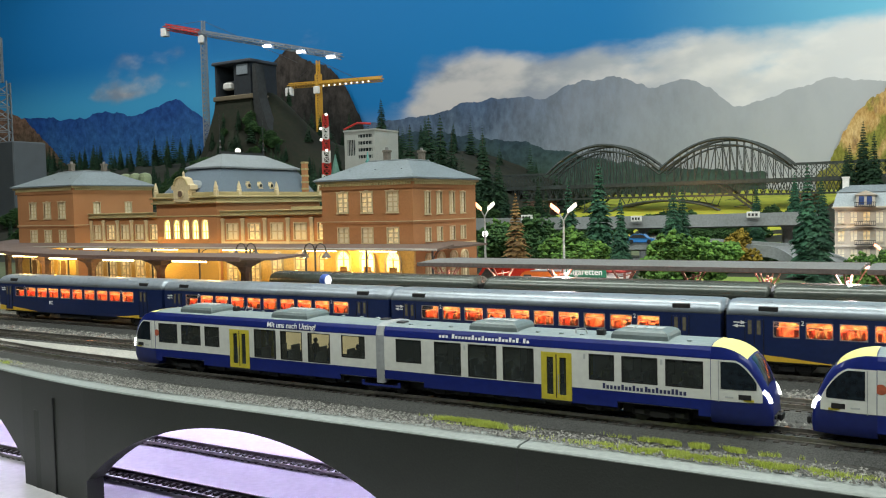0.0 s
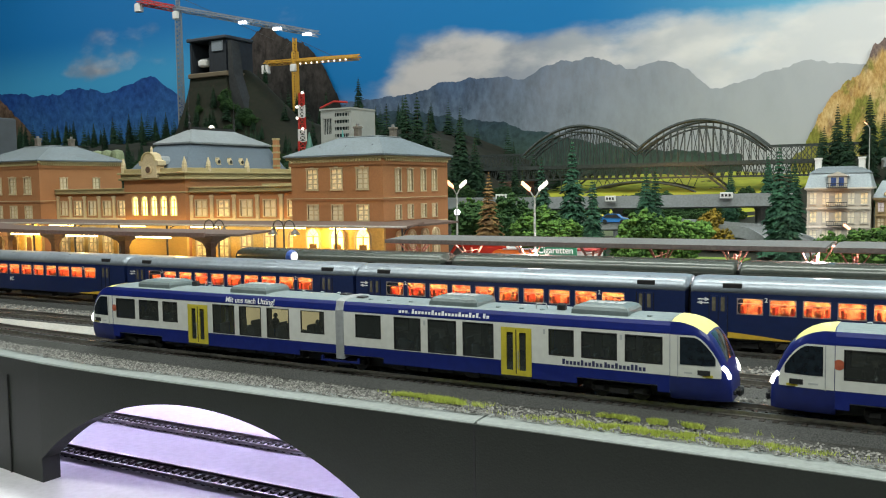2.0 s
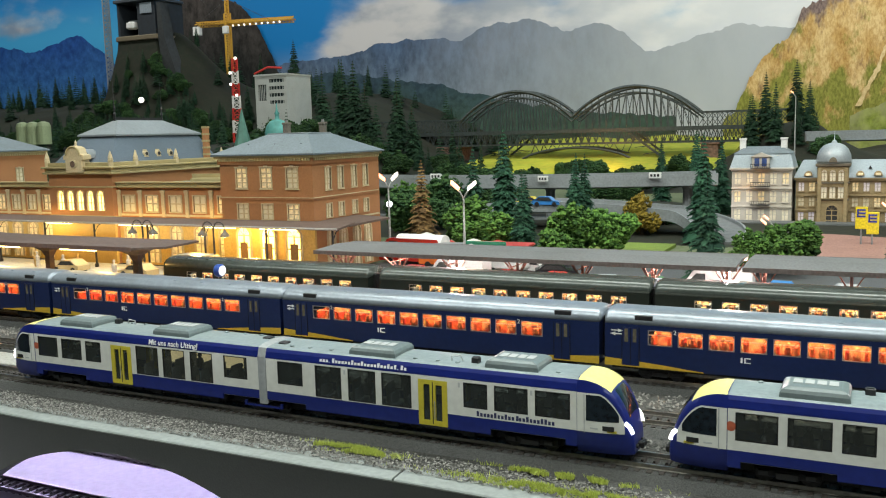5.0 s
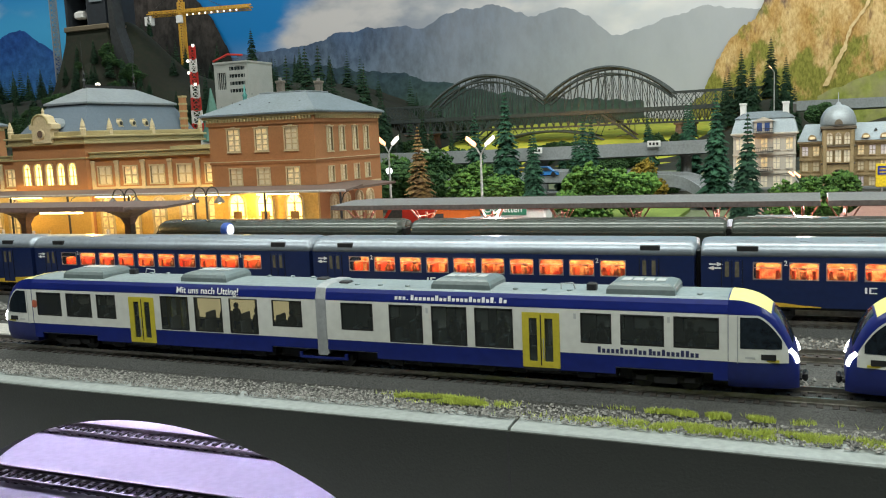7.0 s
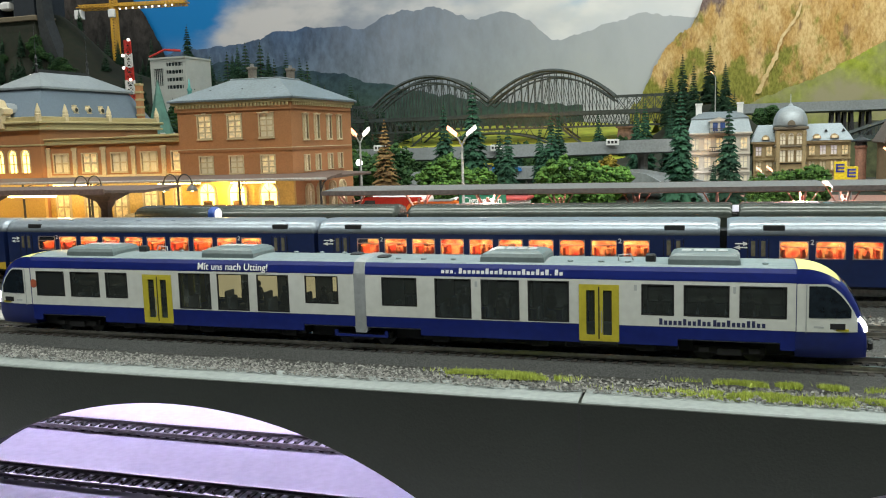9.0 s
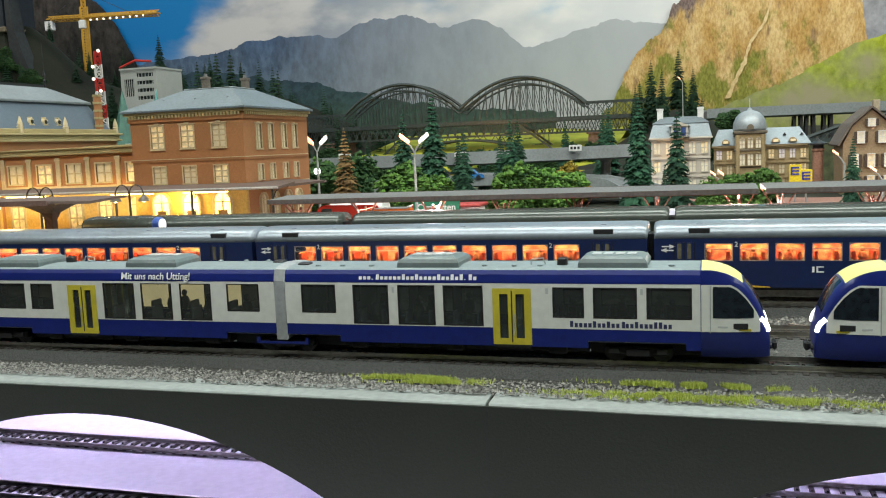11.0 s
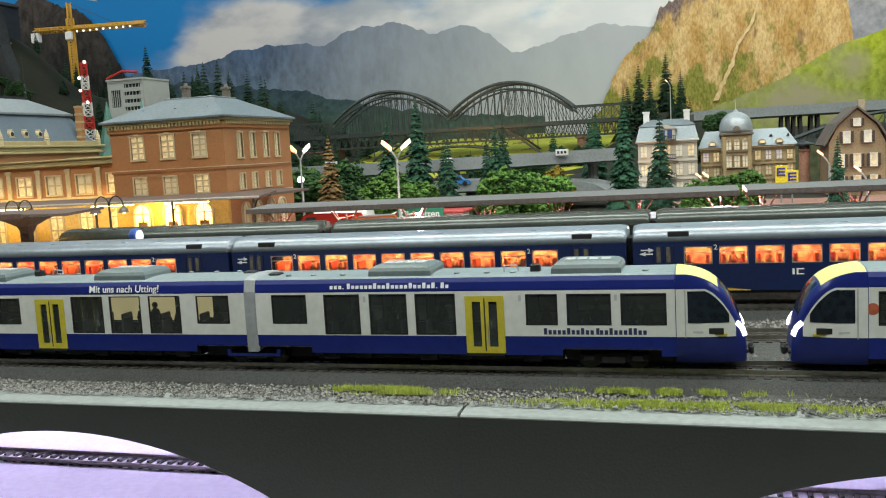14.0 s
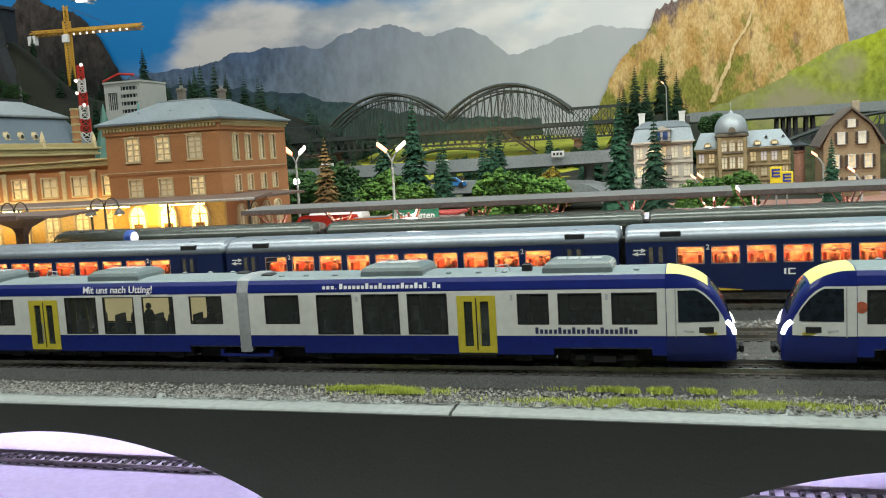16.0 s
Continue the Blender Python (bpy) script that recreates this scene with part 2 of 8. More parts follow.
def arch_z(x):
    """The upper limit of the opening at x; None in a pier."""
    k = round((x - ARCH_X) / ARCH_STEP)
    d = abs(x - ARCH_X - k * ARCH_STEP)
    return ARCH_TOP - (ARCH_R - math.sqrt(ARCH_R ** 2 - d * d)) if d < 0.148 else None


def front_board():
    root = thing("front_board", "dark painted front board of the layout with wide arches", "fascia", kind="structure")
    m, bottom = M(), -0.42
    xs = []
    for k in range(-4, 4):
        c = ARCH_X + k * ARCH_STEP
        xs += [c - 0.148 + 0.296 * i / 32 for i in range(33)]
    xs = sorted(xs)
    xs = [x for x in xs if -1.6 < x < 1.1]

    def col(x, z):
        y = 0.4215 + bend(x)
        return [(x, y, z), (x, y + 0.014, z)]
    for a, b in zip(xs, xs[1:]):
        za, zb = arch_z(a + 1e-6), arch_z(b - 1e-6)
        if za is None or zb is None or b - a > 0.05:
            za = zb = bottom
        top = -0.0078
        m.add(col(a, za) + col(b, zb) + col(a, top) + col(b, top),
              [(0, 2, 6, 4), (1, 5, 7, 3), (0, 1, 3, 2), (4, 6, 7, 5)])
        if b - a > 0.05:
            m.add(col(a, za) + col(a, arch_z(a - 1e-6) or za), [(0, 1, 3, 2)])
            m.add(col(b, za) + col(b, arch_z(b + 1e-6) or za), [(0, 2, 3, 1)])
    part("board", m, FASCIA, root)
    # raised seams of the board's panels
    for x, z0, z1 in ((-0.1105, -0.30, -0.0085), (-0.492, -0.30, -0.02), (0.272, -0.30, -0.0085)):
        y = 0.4215 + bend(x)
        part("seam", M().box(x - 0.0006, x + 0.0006, y - 0.0004, y + 0.002, z0, z1), DARKP, root)
    for x0, x1, z in ((-0.134, -0.112, -0.027), (-0.52, -0.494, -0.032)):
        y = 0.4215 + bend(x0)
        part("panel", M().box(x0, x1, y - 0.0002, y + 0.002, -0.30, z), FASCIA, root)
    # pale edging along the top, in two lengths that meet at a seam
    for a, b in ((-1.6, -0.1112), (-0.1098, 1.1)):
        m, n = M(), 40
        rings = []
        for i in range(n + 1):
            x = a + (b - a) * i / n
            y = 0.4225 + bend(x) + 0.0003 * noise.noise((x * 30, 1, 0))
            z = -0.0068 + 0.0002 * noise.noise((x * 22, 5, 0))
            rings.append([(x, y, z - 0.0014), (x, y + 0.0008, z - 0.0003), (x, y + 0.0016, z), (x, y + 0.0165, z + 0.0006), (x, y + 0.0165, z - 0.0014)])
        m.loft(rings)
        part("edging", m, EDGE, root, "pale grey edging strip")


front_board()

# ---- base ----
def base_board():
    m = M()
    rings = []
    for i in range(61):
        x = -7 + 11.4 * i / 60
        b = bend(x) if x > -1.6 else bend(-1.6)
        rings.append([(x, 0.435 + b, -0.012), (x, 0.435 + b, -0.0075), (x, 0.56 + b * 0.2, -0.0075), (x, 1.02, -0.005), (x, 1.02, -0.012)])
    m.loft(rings)
    setting("ground", m, GROUND, "dark scatter ground of the station yard")
    m = M()
    rings = []
    for i in range(21):
        x = -7 + 11.4 * i / 20
        rings.append([(x, 1.021, -0.012), (x, 1.021, -0.0045), (x, 1.9, 0.0), (x, 3.6, 0.02), (x, 3.6, -0.012)])
    m.loft(rings)
    setting("ground_town", m, mat("town_ground", (0.13, 0.15, 0.09), 0.9, var=0.25, scale=120, bump=0.9, big=6, dirt=0.4, col2=(0.09, 0.12, 0.04)), "earthy green ground of the model town")
    setting("lower_board", M().box(-2.4, 1.6, 0.30, 1.3, -0.104, -0.0914), LOWER, "white board of the lower level")
    setting("lower_back", M().box(-2.4, 1.6, 1.3, 1.32, -0.104, -0.012), LOWER, "white rear board of the lower level")


base_board()


# ---- tracks ----
def track(x0, x1, y, zr, label, ballast=True, half=0.0135, curved=False, step=0.0062, group="tracks", single=None):
    root = thing("railway_track", label, "track", group=group)

    def yy(x):
        return y + (0.35 * min(x + 0.44, 0) ** 2 if curved else 0)
    n = 60 if curved else 8
    xs = [x0 + (x1 - x0) * i / n for i in range(n + 1)]
    if ballast:
        m = M().loft([[(x, yy(x) - 0.020, zr - 0.0085), (x, yy(x) - 0.0150, zr - 0.0029), (x, yy(x) + 0.0150, zr - 0.0029), (x, yy(x) + 0.020, zr - 0.0085)] for x in xs])
        part("roadbed", m, ROADBED, root)
    for s in (-1, 1):
        m = M()
        half_rail = ((0.0011, -0.0026), (0.0011, -0.0022), (0.0003, -0.0020), (0.0003, -0.0008), (0.0005, -0.0006), (0.0005, 0.0))
        sec = [(-w, z) for w, z in half_rail] + [(w, z) for w, z in reversed(half_rail)]
        m.loft([[(x, yy(x) + s * 0.00825 + w, zr + z) for w, z in sec] for x in xs])
        part("rail", m, RAIL, root, "nickel silver rail")
    m, count = M(), 0
    one = M().box(-0.0014, 0.0014, -half, half, -0.0034, -0.0023, 0.0003).box(-0.0006, 0.0006, -0.0006, 0.0006, -0.0023, -0.0012).mesh("sleeper")
    for i in range(int((x1 - x0) / step)):
        x = x0 + (i + 0.5) * step
        if single and single[0] < x < single[1] and count < 300:
            part("sleeper", one, SLEEPER, root, at=pose(x, yy(x), zr, 0, 0, math.degrees(0.7 * min(x + 0.44, 0)) if curved else 0))
            count += 1
            continue
        m.box(x - 0.0014, x + 0.0014, yy(x) - half, yy(x) + half, zr - 0.0034, zr - 0.0023)
        m.box(x - 0.0006, x + 0.0006, yy(x) - 0.0006, yy(x) + 0.0006, zr - 0.0023, zr - 0.0012)
    ob = part("sleepers", m, SLEEPER, root)
    ob["kind"] = "stuff"
    return root


track(-1.5, 0.95, 0.4828, 0.0, "grey roadbed track under the blue and white railcars", curved=True, single=(-1.0, 0.4))
track(-1.6, 0.95, 0.5515, 0.0, "empty grey roadbed track beside the platform edge")
track(-1.6, 0.95, 0.6365, 0.0, "grey roadbed track under the dark blue coaches")
track(-1.6, 0.95, 0.7515, 0.0, "grey roadbed track under the dark green coaches")
for yl, lab in ((0.565, "dark track on the white lower board"), (0.481, "dark front track on the white lower board")):
    track(-1.4, 0.9, yl, -0.088, lab, ballast=False, half=0.0092, group="lower tracks", step=0.0075, single=(-0.9, 0.5))


# ---- loose ballast, scatter and grass tufts along the front edge ----
def scatter():
    rnd = random.Random(5)
    m = M()
    for i in range(27000):
        x = rnd.uniform(-1.05, 0.42)
        v = rnd.random()
        y = 0.4318 + bend(x) + 0.0255 * v ** 1.05 + 0.0006 * noise.noise((x * 60, 3, 1))
        if y > 0.4625 + (0.35 * min(x + 0.44, 0) ** 2):
            continue
        r = rnd.uniform(0.00035, 0.00085) * (1.35 if rnd.random() < 0.1 else 1)
        z = (-0.0060 if y - bend(x) < 0.4395 else -0.0072) + r * 0.4 + (0.0008 if rnd.random() < 0.25 else 0)
        a = rnd.uniform(0, 6.28)
        ca, sa = math.cos(a), math.sin(a)
        q = []
        for dx, dy, dz in ((1, 0, 0), (0, 1, 0), (-1, 0.2, 0), (0, -1, 0), (0.2, 0.1, 0.8)):
            k = r * rnd.uniform(0.7, 1.35)
            q.append((x + (dx * ca - dy * sa) * k, y + (dx * sa + dy * ca) * k, z + dz * k))
        m.add(q, [(0, 1, 4), (1, 2, 4), (2, 3, 4), (3, 0, 4)])
    st = bpy.data.materials.new("loose_stone")
    st.use_nodes = True
    N, L = st.node_tree.nodes, st.node_tree.links
    ge, cr = N.new("ShaderNodeNewGeometry"), N.new("ShaderNodeValToRGB")
    cr.color_ramp.elements[0].color, cr.color_ramp.elements[1].color = (0.050, 0.050, 0.046, 1), (0.29, 0.285, 0.265, 1)
    L.new(ge.outputs["Random Per Island"], cr.inputs["Fac"])
    L.new(cr.outputs["Color"], N["Principled BSDF"].inputs["Base Color"])
    N["Principled BSDF"].inputs["Roughness"].default_value = 0.85
    tagged(part("ballast_gravel", m, st), "loose grey ballast stones along the board's edge", "gravel", "", "stuff")
    # stones between the other tracks
    m = M()
    for i in range(9000):
        x = rnd.uniform(-1.0, 0.6)
        y = rnd.choice((0.5175, 0.591, 0.598, 0.609)) + rnd.gauss(0, 0.0055)
        r = rnd.uniform(0.0006, 0.0014)
        z = -0.0068
        q = [(x + r * dx * rnd.uniform(0.7, 1.3), y + r * dy * rnd.uniform(0.7, 1.3), z + dz * r) for dx, dy, dz in ((1, 0, 0), (0, 1, 0), (-1, 0, 0), (0, -1, 0), (0, 0, 1))]
        m.add(q, [(0, 1, 4), (1, 2, 4), (2, 3, 4), (3, 0, 4)])
    tagged(part("yard_gravel", m, st), "loose grey stones between the yard tracks", "gravel", "", "stuff")

    # tufts
    gr = bpy.data.materials.new("grass_fibre")
    gr.use_nodes = True
    N, L = gr.node_tree.nodes, gr.node_tree.links
    ge, cr = N.new("ShaderNodeNewGeometry"), N.new("ShaderNodeValToRGB")
    cr.color_ramp.elements[0].color, cr.color_ramp.elements[1].color = (0.24, 0.30, 0.040, 1), (0.58, 0.65, 0.14, 1)
    L.new(ge.outputs["Random Per Island"], cr.inputs["Fac"])
    L.new(cr.outputs["Color"], N["Principled BSDF"].inputs["Base Color"])
    m = M()
    for cx, cy, sx, sy, num in ((-0.150, 0.449, 0.030, 0.0052, 5200), (-0.020, 0.4375, 0.066, 0.0052, 11500), (-0.03, 0.4560, 0.040, 0.0034, 4200), (-0.60, 0.458, 0.03, 0.004, 700), (-0.70, 0.475, 0.05, 0.005, 700), (0.14, 0.443, 0.05, 0.003, 900)):
        for i in range(num):
            x, y = cx + rnd.gauss(0, sx * 0.42), cy + rnd.gauss(0, sy * 0.42)
            if noise.noise((x * 120, y * 160, 3)) < -0.12:
                continue
            h, a = rnd.uniform(0.0012, 0.0025), rnd.uniform(0, 6.28)
            dx, dy = math.cos(a) * 0.00022, math.sin(a) * 0.00022
            lx, ly = rnd.gauss(0, 0.0006), rnd.gauss(0, 0.0006)
            z = -0.0058
            m.add([(x - dx, y - dy, z), (x + dx, y + dy, z), (x + lx, y + ly, z + h)], [(0, 1, 2)])
    tagged(part("grass_tufts", m, gr), "short yellow-green fibre grass in patches on the ballast", "grass", "", "stuff")


scatter()
# light walkway beside the empty track
part_y = M().box(-1.6, -0.30, 0.5035, 0.5300, -0.0075, -0.0025, 0.0006)
setting("platform_low", part_y, PLATFORM, "pale low platform strip")

# ---- trains ----
LBLUE = mat("railcar_blue", (0.009, 0.019, 0.165), 0.32, var=0.06, scale=300, bump=0.03, big=30, dirt=0.15)
LWHITE = mat("railcar_white", (0.66, 0.67, 0.63), 0.38, var=0.03, scale=300, bump=0.03, big=30, dirt=0.1)
LROOF = mat("railcar_roof_grey", (0.235, 0.285, 0.295), 0.45, var=0.06, scale=500, bump=0.06, big=40, dirt=0.2)
LUNIT = mat("railcar_unit_grey", (0.155, 0.195, 0.200), 0.42, var=0.06, scale=500, bump=0.06, big=40, dirt=0.2)
LYELLOW = mat("signal_yellow", (0.56, 0.47, 0.045), 0.4, var=0.05, bump=0.03, dirt=0.1)
LCREAM = mat("cab_yellow", (0.80, 0.74, 0.26), 0.4, var=0.05, bump=0.03, dirt=0.1)
LGREY = mat("bellows_grey", (0.40, 0.42, 0.43), 0.4, 0.2, var=0.06, bump=0.05, dirt=0.15)
PANE = glass("tinted_window", (0.85, 0.86, 0.82), 0.78)
# cream pane with added emission, standing in for brightness behind the rear car
FAR_GLOW = glow("far_pane_glow_cream", (1.0, 0.86, 0.48), 0.62, 0.12, 60, (0.75, 0.68, 0.45))
DPANE = glass("dark_window", (0.74, 0.78, 0.77), 0.76)
SEAT = mat("seat_grey_blue", (0.16, 0.18, 0.22), 0.7, var=0.1)
FIGURE = mat("figure_plain", (0.09, 0.08, 0.08), 0.7, var=0.2)
HEAD = glow("head_lamp", (1.0, 0.98, 0.92), 6.0, 0.05)
PRINT_W = mat("print_white", (0.85, 0.85, 0.85), 0.5, var=0.02, bump=0)
PRINT_B = mat("print_dark_blue", (0.03, 0.035, 0.10), 0.5, var=0.02, bump=0)
PRINT_G = mat("print_pale_grey", (0.45, 0.47, 0.47), 0.5, var=0.02, bump=0)

NOSE_KEYS = ((0.198, 0.0453, 0.0158), (0.203, 0.0446, 0.0158), (0.208, 0.0431, 0.0156), (0.2125, 0.0404, 0.0151), (0.2165, 0.0364, 0.0145),
             (0.2200, 0.0310, 0.0137), (0.2230, 0.0248, 0.0126), (0.2252, 0.0186, 0.0112), (0.2262, 0.0130, 0.0098), (0.2262, 0.0095, 0.0088))


def rounded(keys, n=4):
    """The same line of keys, rounded between them."""
    out = []
    for i in range(len(keys) - 1):
        p, q, r, w = (keys[min(max(i + k, 0), len(keys) - 1)] for k in (-1, 0, 1, 2))
        for k in range(n):
            t = k / n
            out.append(tuple(0.5 * (2 * c + (d - b) * t + (2 * b - 5 * c + 4 * d - e) * t * t + (3 * c - b - 3 * d + e) * t ** 3) for b, c, d, e in zip(p, q, r, w)))
    return out + [keys[-1]]


NOSE = rounded(NOSE_KEYS)


def nose_at(x):
    for (a, ta, wa), (b, tb, wb) in zip(NOSE, NOSE[1:]):
        if a <= x <= b:
            k = (x - a) / (b - a)
            return ta + (tb - ta) * k, wa + (wb - wa) * k
    return NOSE[-1][1:] if x > 0.22 else NOSE[0][1:]


def nose_ring(x, t, w):
    z1, z2 = min(0.0365, t - 0.0035), min(0.0435, t - 0.0012)
    z0 = min(0.009, t - 0.004)
    half = [(w * 0.84, 0.0040), (w, z0), (w, (z0 + z1) / 2), (w, z1), (w * 0.9, z2), (w * 0.62, t - 0.0003)]
    return [(x, -y, z) for y, z in half] + [(x, 0, t)] + [(x, y, z) for y, z in reversed(half)]


def bogie(name, parent, x, z=0.0, wheelbase=0.0207, w=0.0125, frame_mat=None):
    b = part(name, M().box(x - wheelbase * 0.72, x + wheelbase * 0.72, -w, w, z + 0.0035, z + 0.0075, 0.0006)
             .box(x - wheelbase * 0.25, x + wheelbase * 0.25, -w - 0.0008, w + 0.0008, z + 0.003, z + 0.0065, 0.0004)
             .box(x - wheelbase * 0.62, x - wheelbase * 0.38, -w - 0.0008, w + 0.0008, z + 0.004, z + 0.007, 0.0004)
             .box(x + wheelbase * 0.38, x + wheelbase * 0.62, -w - 0.0008, w + 0.0008, z + 0.004, z + 0.007, 0.0004), frame_mat or BLACK, parent)
    for dx in (-wheelbase / 2, wheelbase / 2):
        m = M()
        for s in (-1, 1):
            m.rod((x + dx, s * 0.0072, z + 0.0050), (x + dx, s * 0.0092, z + 0.0050), 0.0050, None, 18)
        m.rod((x + dx, -0.009, z + 0.005), (x + dx, 0.009, z + 0.005), 0.001)
        part("wheelset", m, mat("wheel_dark", (0.05, 0.05, 0.05), 0.45, 0.5), b)
    return b


def seat_row(m, x0, x1, zf, step, w):
    n = int((x1 - x0) / step)
    for i in range(n):
        x = x0 + (i + 0.5) * step
        for s in (-1, 1):
            m.box(x, x + 0.0045, s * w * 0.25, s * w * 0.85, zf, zf + 0.005, 0.0006)
            m.box(x, x + 0.0013, s * w * 0.25, s * w * 0.85, zf + 0.004, zf + 0.0115, 0.0005)


def plain_figures(m, spots, zf, w):
    """Seated model passengers as plain blunt shapes."""
    for x, s in spots:
        m.ball((x, s * w * 0.5, zf + 0.0085), 0.0028, 7, 4, 1.5)
        m.ball((x, s * w * 0.5, zf + 0.0138), 0.0016, 7, 4, 1.1)


def print_bars(name, parent, x0, x1, rhythm, low, high, material, at):
    """A printed line as a row of plain upright bars, low and high by turns."""
    m, step = M(), (x1 - x0) / len(rhythm)
    for i, c in enumerate(rhythm):
        x, h = x0 + i * step, {"s": low, ".": low * 0.25, "t": high, "T": high}[c]
        if c == "T":
            x += step * 0.2
        m.box(x + step * 0.10, x + step * (0.40 if c == "." else 0.78), -0.00008, 0.00008, 0.0, h)
    return part(name, m, material, parent, at=at)


def railcar():
    root = thing("railcar", "two-part blue and white diesel railcar with yellow doors", "train", group="railcars")
    wins = [(0.0115, 0.0295, 0.0210, 0.0350), (0.0385, 0.0565, 0.0160, 0.0350), (0.0612, 0.0795, 0.0160, 0.0350), (0.0835, 0.1025, 0.0160, 0.0350),
            (0.1345, 0.1485, 0.0205, 0.0343), (0.1525, 0.1715, 0.0205, 0.0343), (0.1755, 0.1945, 0.0205, 0.0343)]
    door = (0.1070, 0.1248, 0.0078, 0.0336)
    for e in (-1, 1):
        car = part("car_body", wall_pieces(wall_pieces(M(), 0.003, 0.198, 0.0155, 0.0362, [w for w in wins] + [(door[0], door[1], 0.0155, door[3])], -0.0158, -0.0151),
                   0.003, 0.198, 0.0155, 0.0362, [w for w in wins] + [(door[0], door[1], 0.0155, door[3])], 0.0151, 0.0158), LWHITE, root, "white car side", at=pose(0, 0, 0, 0, 0, 0 if e > 0 else 180))
        skirt = M()
        cut = [(0.003, 0.031, 0.0070, 0.0102), (0.150, 0.192, 0.0070, 0.0102), (door[0], door[1], 0.0078, 0.0155)]
        for s in (-1, 1):
            wall_pieces(skirt, 0.003, 0.198, 0.0070, 0.0155, cut, s * 0.0151, s * 0.0157)
        part("skirt", skirt, LBLUE, car, "dark blue lower side")
        under = M().box(0.031, 0.150, -0.0128, 0.0128, 0.0042, 0.0094, 0.0006).box(0.0, 0.0309, -0.0068, 0.0068, 0.0030, 0.0094).box(0.1501, 0.2100, -0.0068, 0.0068, 0.0030, 0.0094)
        for k in range(7):
            under.box(0.036 + 0.016 * k, 0.0445 + 0.016 * k, -0.0142, -0.0126, 0.0036 + 0.0005 * (k % 3), 0.0078, 0.0005)
            under.box(0.036 + 0.016 * k, 0.0445 + 0.016 * k, 0.0126, 0.0142, 0.0036 + 0.0005 * (k % 3), 0.0078, 0.0005)
        part("underframe", under, BLACK, car, "black underfloor equipment")
        m = M()
        for s in (-1, 1):
            m.loft([[(x, s * 0.0158, 0.0364), (x, s * 0.01575, 0.0375), (x, s * 0.0150, 0.0412), (x, s * 0.0140, 0.0436), (x, s * 0.0130, 0.0436), (x, s * 0.0150, 0.0364)] for x in (0.003, 0.198)])
        part("upper_band", m, LBLUE, car, "dark blue band under the roof", smooth=False)
        m = M().loft([[(x, y, z) for y, z in ((-0.0140, 0.0435), (-0.0128, 0.0442), (-0.0098, 0.0448), (-0.005, 0.0452), (0, 0.0453), (0.005, 0.0452), (0.0098, 0.0448), (0.0128, 0.0442), (0.0140, 0.0435))] for x in (0.003, 0.198)])
        part("roof", m, LROOF, car, smooth=False)
        m = M().box(0.003, 0.2, -0.0148, 0.0148, 0.0095, 0.0105).box(0.003, 0.198, -0.0128, 0.0128, 0.0405, 0.0410)
        part("saloon_floor", m, mat("saloon_grey", (0.30, 0.31, 0.30), 0.6), car)
        m = M()
        seat_row(m, 0.010, 0.105, 0.0105, 0.0118, 0.0148)
        seat_row(m, 0.128, 0.196, 0.0105, 0.0118, 0.0148)
        part("seats", m, SEAT, car)["kind"] = "stuff"
        m = M()
        plain_figures(m, [(0.0465, 0.7), (0.0505, -0.9), (0.0685, -0.9), (0.0735, -0.3), (0.024, 0.8), (0.090, 0.9), (0.142, -0.8), (0.163, 0.6), (0.186, -0.8), (0.180, 0.7)], 0.0125, 0.0148)
        part("passenger_figures", m, FIGURE, car)["kind"] = "stuff"
        for x0, x1, z0, z1 in wins:
            for s in (-1, 1):
                w = part("window", M().box(x0, x1, s * 0.0152, s * 0.0159, z0, z0 + 0.0006).box(x0, x1, s * 0.0152, s * 0.0159, z1 - 0.0006, z1)
                         .box(x0, x0 + 0.0006, s * 0.0152, s * 0.0159, z0 + 0.0006, z1 - 0.0006).box(x1 - 0.0006, x1, s * 0.0152, s * 0.0159, z0 + 0.0006, z1 - 0.0006), BLACK, car)
                # rear car's far-side panes glow though no lamp is behind them
                part("pane", M().box(x0 + 0.0006, x1 - 0.0006, s * 0.0153, s * 0.0156, z0 + 0.0006, z1 - 0.0006), (FAR_GLOW if s < 0 and x0 < 0.1 else PANE) if e < 0 else DPANE, w)
        for s in (-1, 1):
            x0, x1, z0, z1 = door
            mid = (x0 + x1) / 2
            d = M()
            holes = [(x0 + 0.0032, mid - 0.0018, z0 + 0.0028, z1 - 0.0026), (mid + 0.0018, x1 - 0.0032, z0 + 0.0028, z1 - 0.0026)]
            wall_pieces(d, x0, x1, z0, z1, holes, s * 0.0151, s * 0.0160)
            dr = part("door", d, LYELLOW, car, "yellow double-leaf door")
            for h in holes:
                part("door_pane", M().box(h[0], h[1], s * 0.0152, s * 0.0155, h[2], h[3]), DPANE, dr)
            part("door_gap", M().box(mid - 0.0003, mid + 0.0003, s * 0.0155, s * 0.01605, z0 + 0.001, z1 - 0.001), BLACK, dr)
            part("handrail", M().rod((mid + 0.0012, s * 0.0161, z0 + 0.004), (mid + 0.0012, s * 0.0161, z0 + 0.014), 0.00028, None, 6), LGREY, dr)
            part("step_edge", M().box(x0 + 0.0005, x1 - 0.0005, s * 0.0150, s * 0.0162, z0 - 0.0012, z0 - 0.0002), DARKP, dr)
        # cab
        cab = part("cab", M().loft([nose_ring(*q) for q in NOSE]), LBLUE, car, "rounded dark blue cab front", smooth=True)
        cab.data.set_sharp_from_angle(angle=0.75)
